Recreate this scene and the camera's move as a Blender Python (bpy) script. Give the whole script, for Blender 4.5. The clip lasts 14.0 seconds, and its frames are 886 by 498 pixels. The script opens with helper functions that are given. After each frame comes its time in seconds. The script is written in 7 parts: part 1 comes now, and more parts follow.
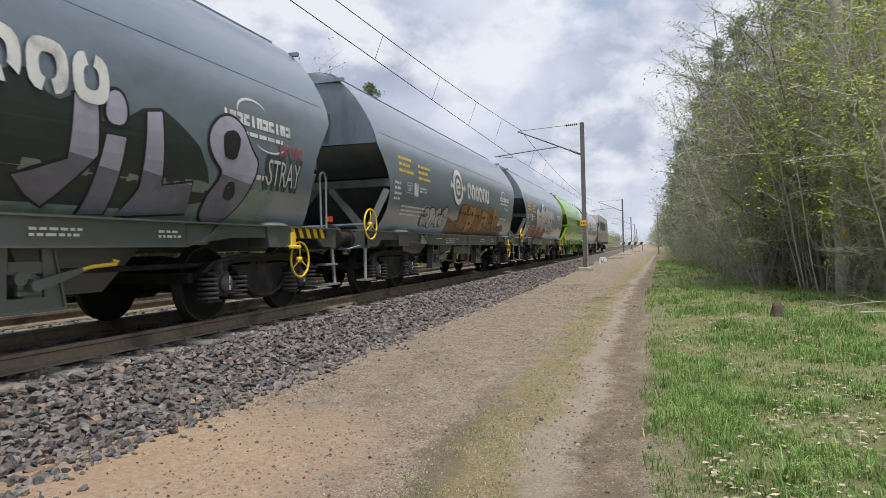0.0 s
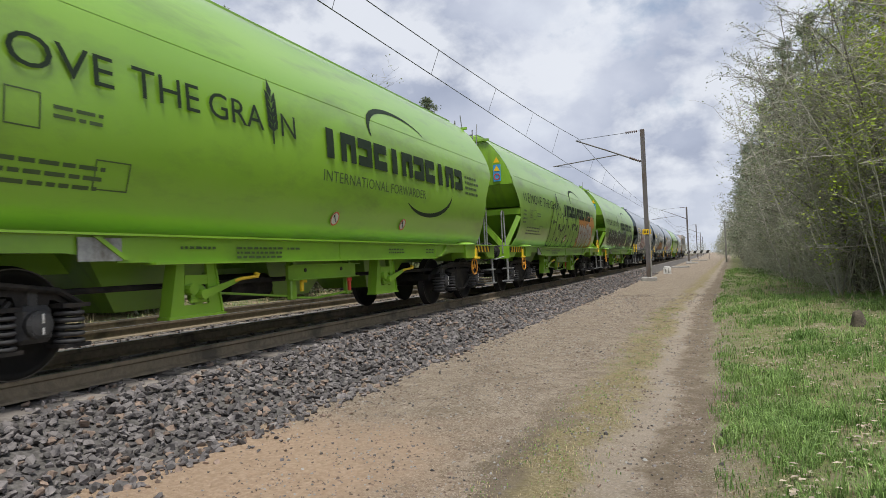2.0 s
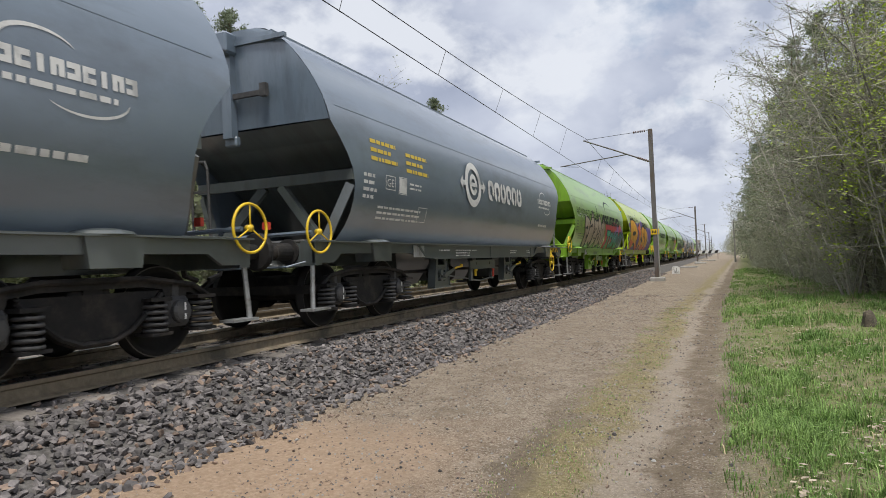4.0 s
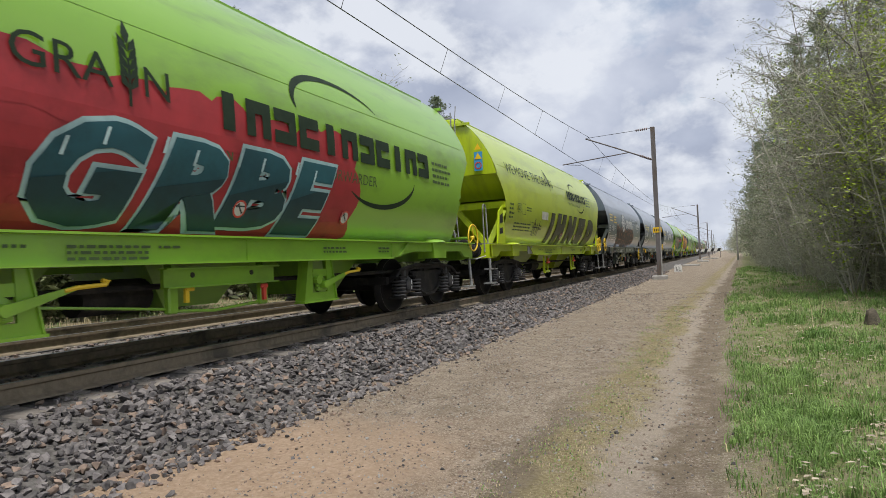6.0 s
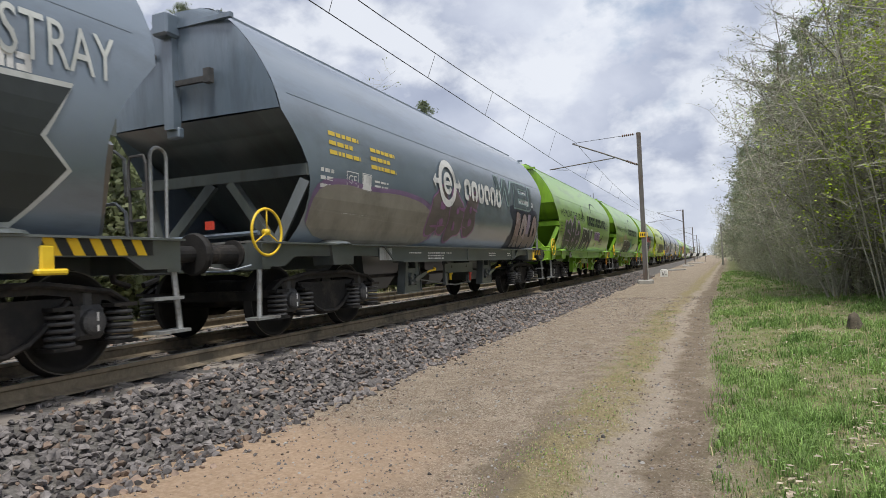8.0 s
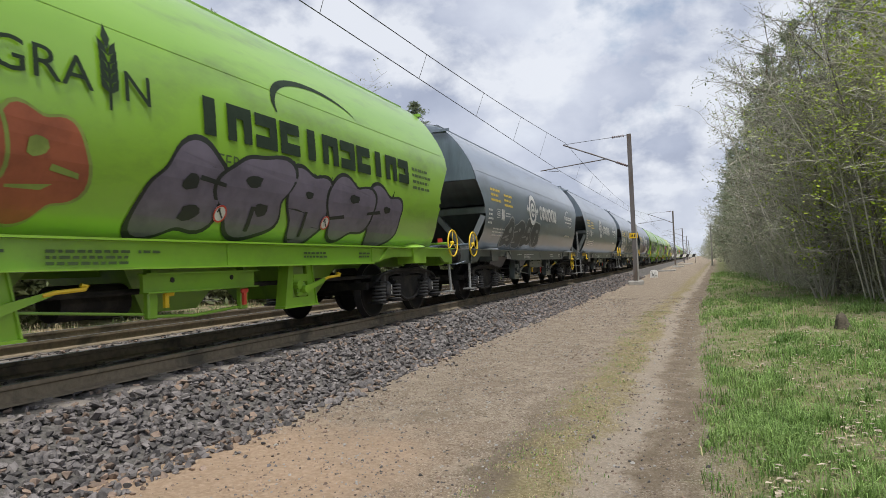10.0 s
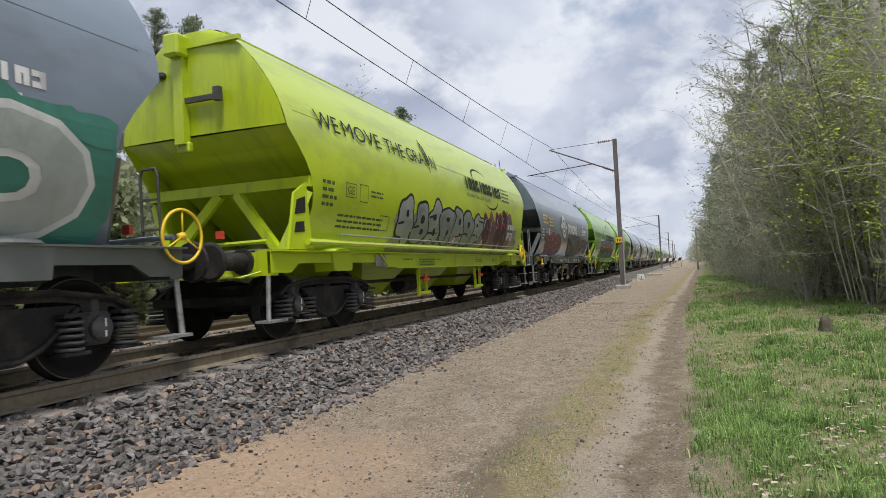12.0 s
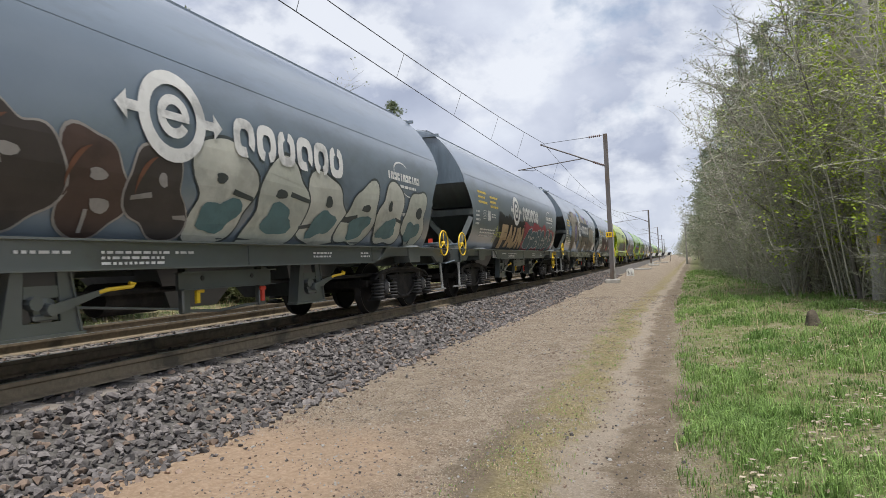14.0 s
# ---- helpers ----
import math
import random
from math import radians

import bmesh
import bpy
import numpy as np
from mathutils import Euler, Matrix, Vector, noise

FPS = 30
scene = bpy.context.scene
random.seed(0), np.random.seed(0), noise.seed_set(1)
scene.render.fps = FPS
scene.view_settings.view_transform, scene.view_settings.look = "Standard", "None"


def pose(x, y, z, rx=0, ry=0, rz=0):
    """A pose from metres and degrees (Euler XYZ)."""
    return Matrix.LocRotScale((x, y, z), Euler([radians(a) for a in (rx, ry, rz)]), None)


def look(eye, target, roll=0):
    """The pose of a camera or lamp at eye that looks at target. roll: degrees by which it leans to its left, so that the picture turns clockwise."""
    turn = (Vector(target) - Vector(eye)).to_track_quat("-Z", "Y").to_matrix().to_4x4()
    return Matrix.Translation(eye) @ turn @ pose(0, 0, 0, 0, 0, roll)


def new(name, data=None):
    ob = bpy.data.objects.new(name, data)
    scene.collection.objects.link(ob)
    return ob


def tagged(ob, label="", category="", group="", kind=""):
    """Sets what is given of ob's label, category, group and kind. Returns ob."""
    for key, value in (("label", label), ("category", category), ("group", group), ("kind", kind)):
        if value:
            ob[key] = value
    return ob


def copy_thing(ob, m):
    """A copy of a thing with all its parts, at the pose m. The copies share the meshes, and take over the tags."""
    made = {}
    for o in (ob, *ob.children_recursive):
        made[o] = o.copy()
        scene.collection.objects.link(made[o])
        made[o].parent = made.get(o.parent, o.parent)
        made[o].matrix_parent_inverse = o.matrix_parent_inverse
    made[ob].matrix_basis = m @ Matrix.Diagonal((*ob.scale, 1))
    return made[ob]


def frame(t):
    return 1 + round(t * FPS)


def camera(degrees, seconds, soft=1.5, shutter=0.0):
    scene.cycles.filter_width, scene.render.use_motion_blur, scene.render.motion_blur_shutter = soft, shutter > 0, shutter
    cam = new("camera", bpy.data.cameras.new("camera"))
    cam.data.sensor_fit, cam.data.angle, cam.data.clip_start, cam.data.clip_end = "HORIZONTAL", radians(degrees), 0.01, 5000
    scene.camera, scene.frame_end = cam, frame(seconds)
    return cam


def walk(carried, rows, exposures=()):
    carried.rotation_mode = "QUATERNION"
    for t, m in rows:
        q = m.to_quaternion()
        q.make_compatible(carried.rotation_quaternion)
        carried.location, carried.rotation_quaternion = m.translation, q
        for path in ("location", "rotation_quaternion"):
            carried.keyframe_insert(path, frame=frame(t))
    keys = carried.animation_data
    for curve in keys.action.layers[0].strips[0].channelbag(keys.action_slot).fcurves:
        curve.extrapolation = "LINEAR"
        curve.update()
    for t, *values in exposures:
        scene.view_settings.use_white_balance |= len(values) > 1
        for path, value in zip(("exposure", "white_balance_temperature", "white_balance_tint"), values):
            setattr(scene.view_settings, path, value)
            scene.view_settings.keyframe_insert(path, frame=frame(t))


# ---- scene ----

# ------------------------------------------------------------------ camera
EYE = 0.82                      # above the rail tops, which lie at z = 0
cam = camera(69.5, 14.0, soft=0.65, shutter=0.02)
PATH = [
    (0.0, pose(0, 0, EYE, 89.99, 1.45, 17.49)),
    (0.5, pose(0, 0, EYE, 90.08, 2.15, 20.18)),
    (1.0, pose(0, 0, EYE, 90.41, 2.30, 22.50)),
    (1.5, pose(0, 0, EYE, 90.63, 2.38, 22.87)),
    (2.0, pose(0, 0, EYE, 91.25, 2.33, 22.77)),
    (2.5, pose(0, 0, EYE, 91.05, 2.43, 23.32)),
    (3.0, pose(0, 0, EYE, 91.47, 2.43, 23.47)),
    (5.5, pose(0, 0, EYE, 91.05, 2.42, 23.40)),
    (6.0, pose(0, 0, EYE, 91.18, 2.47, 23.63)),
    (6.5, pose(0, 0, EYE, 91.19, 2.50, 23.46)),
    (7.0, pose(0, 0, EYE, 91.57, 2.61, 23.27)),
    (7.5, pose(0, 0, EYE, 91.24, 2.68, 22.74)),
    (8.0, pose(0, 0, EYE, 91.52, 2.41, 22.50)),
    (10.5, pose(0, 0, EYE, 91.59, 2.47, 21.53)),
    (11.0, pose(0, 0, EYE, 91.68, 2.50, 21.24)),
    (11.5, pose(0, 0, EYE, 91.90, 2.62, 20.62)),
    (12.0, pose(0, 0, EYE, 91.99, 2.79, 20.60)),
    (12.5, pose(0, 0, EYE, 92.14, 2.39, 20.26)),
    (13.0, pose(0, 0, EYE, 92.05, 2.64, 20.05)),
    (13.5, pose(0, 0, EYE, 91.77, 2.61, 20.01)),
    (14.0, pose(0, 0, EYE, 91.43, 2.67, 19.75)),
]

walk(cam, PATH, [(0.0, 0.24), (1.0, 0.17), (3.0, 0.15), (6.5, 0.15), (8.0, 0.22), (10.5, 0.19), (12.0, 0.18), (14.0, 0.26)])

# ------------------------------------------------------------------ light
SUN_EL, SUN_AZ = 67.0, 146.0    # azimuth clockwise from the line of the track


def build_light():
    w = bpy.data.worlds.new("world")
    scene.world = w
    w.use_nodes = True
    nt = w.node_tree
    nt.nodes.clear()
    N, L = nt.nodes.new, nt.links.new
    out, bg = N("ShaderNodeOutputWorld"), N("ShaderNodeBackground")
    sky = N("ShaderNodeTexSky")
    sky.sky_type, sky.sun_disc = "NISHITA", False
    sky.sun_elevation, sky.sun_rotation = radians(SUN_EL), radians(SUN_AZ)
    sky.air_density, sky.dust_density = 1.2, 1.5
    sk = N("ShaderNodeVectorMath"); sk.operation = "SCALE"; sk.inputs["Scale"].default_value = 0.11
    L(sky.outputs[0], sk.inputs[0])
    # a flat deck of broken cloud: directions laid out on a level sheet overhead
    tc, sep = N("ShaderNodeTexCoord"), N("ShaderNodeSeparateXYZ")
    L(tc.outputs["Generated"], sep.inputs[0])
    hz = N("ShaderNodeMath"); hz.operation = "MAXIMUM"; hz.inputs[1].default_value = 0.0
    L(sep.outputs[2], hz.inputs[0])
    up = N("ShaderNodeMath"); up.operation = "ADD"; up.inputs[1].default_value = 0.55
    L(hz.outputs[0], up.inputs[0])
    dx, dy = N("ShaderNodeMath"), N("ShaderNodeMath")
    for d, k in ((dx, 0), (dy, 1)):
        d.operation = "DIVIDE"
        L(sep.outputs[k], d.inputs[0]); L(up.outputs[0], d.inputs[1])
    flat = N("ShaderNodeCombineXYZ")
    L(dx.outputs[0], flat.inputs[0]); L(dy.outputs[0], flat.inputs[1])

    def clouds(scale, detail, rough, at, twist=0.0):
        m = N("ShaderNodeMapping"); m.inputs["Location"].default_value = at
        n = N("ShaderNodeTexNoise")
        n.inputs["Scale"].default_value, n.inputs["Detail"].default_value, n.inputs["Roughness"].default_value, n.inputs["Distortion"].default_value = scale, detail, rough, twist
        L(flat.outputs[0], m.inputs[0]); L(m.outputs[0], n.inputs[0])
        return n.outputs[0]

    def ramp(v, stops):
        r = N("ShaderNodeValToRGB")
        e = r.color_ramp.elements
        e[0].position, e[0].color = stops[0][0], (*stops[0][1], 1)
        e[1].position, e[1].color = stops[-1][0], (*stops[-1][1], 1)
        for p, c in stops[1:-1]:
            e.new(p).color = (*c, 1)
        L(v, r.inputs[0])
        return r.outputs[0]

    def blend(f, a, c, how="MIX"):
        m = N("ShaderNodeMixRGB"); m.blend_type = how
        if isinstance(f, float):
            m.inputs[0].default_value = f
        else:
            L(f, m.inputs[0])
        L(a, m.inputs[1]); L(c, m.inputs[2])
        return m.outputs[0]
    body = ramp(clouds(2.3, 9, 0.52, (CLOUD[0], CLOUD[1], 0.0), 0.1), ((0.30, (0.69, 0.735, 0.815)), (0.43, (0.53, 0.57, 0.675)), (0.54, (0.40, 0.445, 0.56)), (0.68, (0.275, 0.315, 0.43))))
    puff = ramp(clouds(5.2, 10, 0.56, (7.3, 2.1, 0.0), 0.1), ((0.47, (0.0, 0.0, 0.0)), (0.60, (0.85, 0.85, 0.85))))
    white = N("ShaderNodeRGB"); white.outputs[0].default_value = (0.73, 0.76, 0.82, 1)
    body = blend(puff, body, white.outputs[0])
    gap = ramp(clouds(3.0, 8, 0.56, (1.9, 6.4, 0.0), 0.1), ((0.31, (0.25, 0.25, 0.25)), (0.40, (1.0, 1.0, 1.0))))
    body = blend(gap, sk.outputs[0], body)
    # the deck thins to a pale veil towards the horizon
    veil = ramp(hz.outputs[0], ((0.0, (0.75, 0.75, 0.75)), (0.16, (0.0, 0.0, 0.0))))
    pale = N("ShaderNodeRGB"); pale.outputs[0].default_value = (0.64, 0.68, 0.76, 1)
    L(blend(veil, body, pale.outputs[0]), bg.inputs[0])
    bg.inputs[1].default_value = 1.0
    L(bg.outputs[0], out.inputs[0])
    sun = new("sun", bpy.data.lights.new("sun", "SUN"))
    sun.data.energy, sun.data.angle, sun.data.color = 3.3, radians(14), (1, 0.96, 0.90)
    a, e = radians(SUN_AZ), radians(SUN_EL)
    sun.matrix_world = look((0, 0, 60), (-40 * math.sin(a) * math.cos(e), -40 * math.cos(a) * math.cos(e), 60 - 40 * math.sin(e)))


CLOUD = (3.4, 1.2)
build_light()


# ------------------------------------------------------------------ materials
def material(name, c1, c2=None, scale=8.0, rough=0.7, metal=0.0, bump=0.0, bscale=60.0, c3=None, s3=1.2, island=0.0, spec=0.5, t3=(0.5, 0.65), stretch=(1, 1, 1), thin=0.0):
    """A paint, stone, wood or leaf: two colours by fine grain, a third by broad stains, relief by bump."""
    mt = bpy.data.materials.new(name)
    mt.use_nodes = True
    nt = mt.node_tree
    N, L = nt.nodes.new, nt.links.new
    b = nt.nodes["Principled BSDF"]
    b.inputs["Roughness"].default_value, b.inputs["Metallic"].default_value = rough, metal
    b.inputs["Specular IOR Level"].default_value = spec
    tc, mp = N("ShaderNodeTexCoord"), N("ShaderNodeMapping")
    mp.inputs["Scale"].default_value = stretch
    L(tc.outputs["Object"], mp.inputs[0])
    c2 = c2 or c1
    n = N("ShaderNodeTexNoise"); n.inputs["Scale"].default_value = scale; n.inputs["Detail"].default_value = 6; n.inputs["Roughness"].default_value = 0.6
    L(mp.outputs[0], n.inputs[0])
    r = N("ShaderNodeValToRGB")
    r.color_ramp.elements[0].position, r.color_ramp.elements[1].position = 0.34, 0.68
    r.color_ramp.elements[0].color, r.color_ramp.elements[1].color = (*c1, 1), (*c2, 1)
    L(n.outputs[0], r.inputs[0])
    col = r.outputs[0]
    if c3:
        n3 = N("ShaderNodeTexNoise"); n3.inputs["Scale"].default_value = s3; n3.inputs["Detail"].default_value = 7; n3.inputs["Roughness"].default_value = 0.65
        L(mp.outputs[0], n3.inputs[0])
        r3 = N("ShaderNodeValToRGB")
        r3.color_ramp.elements[0].position, r3.color_ramp.elements[1].position = t3
        L(n3.outputs[0], r3.inputs[0])
        mx = N("ShaderNodeMixRGB"); mx.inputs[2].default_value = (*c3, 1)
        L(r3.outputs[0], mx.inputs[0]); L(col, mx.inputs[1])
        col = mx.outputs[0]
    if island:
        g = N("ShaderNodeNewGeometry")
        o = N("ShaderNodeObjectInfo")
        ad = N("ShaderNodeMath"); ad.operation = "ADD"
        L(g.outputs["Random Per Island"], ad.inputs[0]); L(o.outputs["Random"], ad.inputs[1])
        fr = N("ShaderNodeMath"); fr.operation = "FRACT"; L(ad.outputs[0], fr.inputs[0])
        mr = N("ShaderNodeMapRange"); mr.inputs["To Min"].default_value, mr.inputs["To Max"].default_value = 1 - island, 1 + island
        L(fr.outputs[0], mr.inputs[0])
        h = N("ShaderNodeHueSaturation")
        L(mr.outputs[0], h.inputs["Value"]); L(col, h.inputs["Color"])
        col = h.outputs[0]
    L(col, b.inputs["Base Color"])
    if bump:
        nb = N("ShaderNodeTexNoise"); nb.inputs["Scale"].default_value = bscale; nb.inputs["Detail"].default_value = 5
        L(mp.outputs[0], nb.inputs[0])
        bp = N("ShaderNodeBump"); bp.inputs["Strength"].default_value = bump; bp.inputs["Distance"].default_value = 0.02
        L(nb.outputs[0], bp.inputs["Height"]); L(bp.outputs[0], b.inputs["Normal"])
    if thin:                        # leaves let part of the light through
        tr, ms = N("ShaderNodeBsdfTranslucent"), N("ShaderNodeMixShader")
        L(col, tr.inputs[0])
        ms.inputs[0].default_value = thin
        L(b.outputs[0], ms.inputs[1]); L(tr.outputs[0], ms.inputs[2])
        L(ms.outputs[0], nt.nodes["Material Output"].inputs[0])
    return mt


def wagon_paint(name, c1, c2, dirt, stretch=(3, 0.35, 0.6), amount=(0.5, 0.75), rough=0.38, coat=(1.0, 1.75)):
    """Sprayed steel with run-off streaks and road dust, under a dull clear coat."""
    mt = material(name, c1, c2, scale=1.1, rough=rough, bump=0.08, bscale=3.0, c3=dirt, s3=1.6, t3=amount, stretch=stretch)
    p = mt.node_tree.nodes["Principled BSDF"]
    p.inputs["Coat Weight"].default_value, p.inputs["Coat Roughness"].default_value, p.inputs["Coat IOR"].default_value = coat[0], 0.22, coat[1]
    return mt


GREEN = wagon_paint("lime_paint", (0.205, 0.415, 0.026), (0.24, 0.455, 0.034), (0.14, 0.235, 0.034), coat=(0.7, 1.55))
YELLOW = wagon_paint("yellow_green_paint", (0.43, 0.555, 0.010), (0.47, 0.595, 0.012), (0.29, 0.36, 0.025), coat=(0.7, 1.55))
SLATE = wagon_paint("slate_paint", (0.11, 0.148, 0.19), (0.148, 0.19, 0.236), (0.082, 0.105, 0.13))
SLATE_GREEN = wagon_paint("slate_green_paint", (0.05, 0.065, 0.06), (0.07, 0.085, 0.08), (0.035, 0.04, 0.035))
# slate underframe colour, also the painted shade of the hopper ends
FRAME_SHADE_SLATE = wagon_paint("slate_frame_and_end_shade", (0.062, 0.075, 0.074), (0.095, 0.108, 0.106), (0.055, 0.052, 0.046))
LOCO_RED = wagon_paint("loco_paint", (0.10, 0.055, 0.04), (0.14, 0.075, 0.05), (0.07, 0.05, 0.04))
BLACK = material("sooty_steel", (0.012, 0.012, 0.012), (0.022, 0.02, 0.019), 9, 0.75, 0.2, 0.2, 40, c3=(0.05, 0.042, 0.035), s3=3)
BOX = material("axlebox_steel", (0.05, 0.05, 0.052), (0.09, 0.088, 0.085), 9, 0.7, 0.2, 0.2, 40)
WHEEL = material("wheel_steel", (0.008, 0.0075, 0.007), (0.014, 0.012, 0.011), 9, 0.7, 0.2)
TREAD = material("bright_tread", (0.10, 0.095, 0.09), (0.16, 0.15, 0.14), 9, 0.45, 0.8)
GALV = material("galvanised_steel", (0.28, 0.29, 0.29), (0.40, 0.41, 0.41), 20, 0.5, 0.5, c3=(0.18, 0.17, 0.15), s3=4)
HANDWHEEL = material("handwheel_yellow", (0.72, 0.48, 0.02), (0.80, 0.56, 0.03), 15, 0.45)
HANDORANGE = material("handwheel_orange", (0.75, 0.30, 0.02), (0.80, 0.36, 0.03), 15, 0.45)
RED = material("red_paint", (0.55, 0.05, 0.03), (0.62, 0.07, 0.04), 15, 0.5)
DARK_INK = material("dark_lettering", (0.014, 0.028, 0.014), (0.022, 0.038, 0.02), 6, 0.65, spec=0.25)
SMALL_INK = material("small_lettering", (0.05, 0.09, 0.03), (0.07, 0.11, 0.04), 6, 0.5)
WHITE_INK = material("white_lettering", (0.62, 0.62, 0.60), (0.72, 0.72, 0.70), 6, 0.5, c3=(0.4, 0.4, 0.39), s3=3)
YELLOW_INK = material("yellow_lettering", (0.62, 0.45, 0.05), (0.70, 0.52, 0.08), 6, 0.5)
RUST = material("rail_flank_rust", (0.20, 0.16, 0.11), (0.28, 0.23, 0.16), 14, 0.9, 0.0, 0.3, 60, c3=(0.11, 0.095, 0.07), s3=2)
RAILTOP = material("rail_running_surface", (0.22, 0.22, 0.22), (0.32, 0.32, 0.32), 30, 0.35, 0.8, stretch=(1, 0.05, 1))
SLEEPER = material("weathered_sleeper", (0.17, 0.15, 0.13), (0.24, 0.215, 0.19), 10, 0.9, 0, 0.4, 40, island=0.25)
STONE = material("ballast_stone", (0.085, 0.078, 0.078), (0.18, 0.163, 0.155), 16, 0.85, 0, 0.5, 45, island=0.6)
STONE_BROWN = material("ballast_stone_brown", (0.17, 0.125, 0.10), (0.25, 0.185, 0.14), 22, 0.9, 0, 0.4, 60, island=0.4)
# ballast colour with the train's shade painted in
SHADE_BED = material("track_bed_shade", (0.014, 0.013, 0.012), (0.035, 0.031, 0.028), 28, 0.95, 0, 0.9, 26, c3=(0.05, 0.045, 0.038), s3=1.5, t3=(0.55, 0.75))
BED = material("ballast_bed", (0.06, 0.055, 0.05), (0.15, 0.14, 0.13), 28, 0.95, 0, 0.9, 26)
CONCRETE = material("weathered_concrete", (0.30, 0.29, 0.27), (0.40, 0.39, 0.36), 12, 0.85, 0, 0.2, 40, c3=(0.2, 0.19, 0.17), s3=3)
MAST = material("mast_steel", (0.13, 0.12, 0.12), (0.19, 0.175, 0.17), 8, 0.7, 0.3, 0.1, 30, c3=(0.12, 0.085, 0.06), s3=2, stretch=(1, 1, 0.25))
WHITE = material("white_paint", (0.66, 0.66, 0.64), (0.76, 0.76, 0.74), 20, 0.6, c3=(0.45, 0.43, 0.4), s3=5)
SIGN_YELLOW = material("sign_yellow", (0.80, 0.50, 0.01), (0.85, 0.56, 0.02), 9, 0.5)
SIGN_BLUE = material("sign_blue", (0.05, 0.28, 0.55), (0.06, 0.32, 0.6), 9, 0.5)
INK = material("black_ink", (0.012, 0.012, 0.012), (0.02, 0.02, 0.02), 9, 0.5)
WIRE = material("overhead_wire", (0.05, 0.05, 0.05), (0.08, 0.075, 0.07), 9, 0.6, 0.5)
INSULATOR = material("brown_insulator", (0.10, 0.05, 0.035), (0.14, 0.07, 0.05), 9, 0.25)
BOUGH = material("young_bark", (0.12, 0.108, 0.088), (0.22, 0.20, 0.165), 6, 0.9, island=0.3)
BARK = material("grey_bark", (0.30, 0.285, 0.255), (0.46, 0.44, 0.40), 9, 0.95, 0, 0.6, 30, c3=(0.25, 0.26, 0.19), s3=2, stretch=(1, 1, 0.3))
TWIG = material("shrub_twig", (0.30, 0.285, 0.235), (0.45, 0.43, 0.36), 4, 0.9, island=0.35)
PINE_BARK = material("pine_bark", (0.13, 0.085, 0.06), (0.22, 0.15, 0.10), 9, 0.95, 0, 0.6, 24, stretch=(1, 1, 0.3))
NEEDLE = material("pine_needle", (0.18, 0.225, 0.135), (0.32, 0.36, 0.245), 1.5, 0.8, island=0.35, thin=0.5)
LEAF = material("spring_leaf", (0.30, 0.42, 0.02), (0.46, 0.58, 0.05), 3, 0.6, island=0.3, thin=0.35)
LEAF_DULL = material("dull_leaf", (0.20, 0.235, 0.12), (0.34, 0.37, 0.22), 2, 0.8, island=0.4, thin=0.5)
GRASS = material("grass_blade", (0.125, 0.235, 0.05), (0.27, 0.39, 0.12), 1.4, 0.7, island=0.5, thin=0.3)
STRAW = material("dry_grass_blade", (0.34, 0.275, 0.155), (0.50, 0.42, 0.26), 3, 0.85, island=0.35)
DEADLEAF = material("dead_leaf", (0.30, 0.24, 0.17), (0.45, 0.39, 0.30), 8, 0.85, island=0.35)


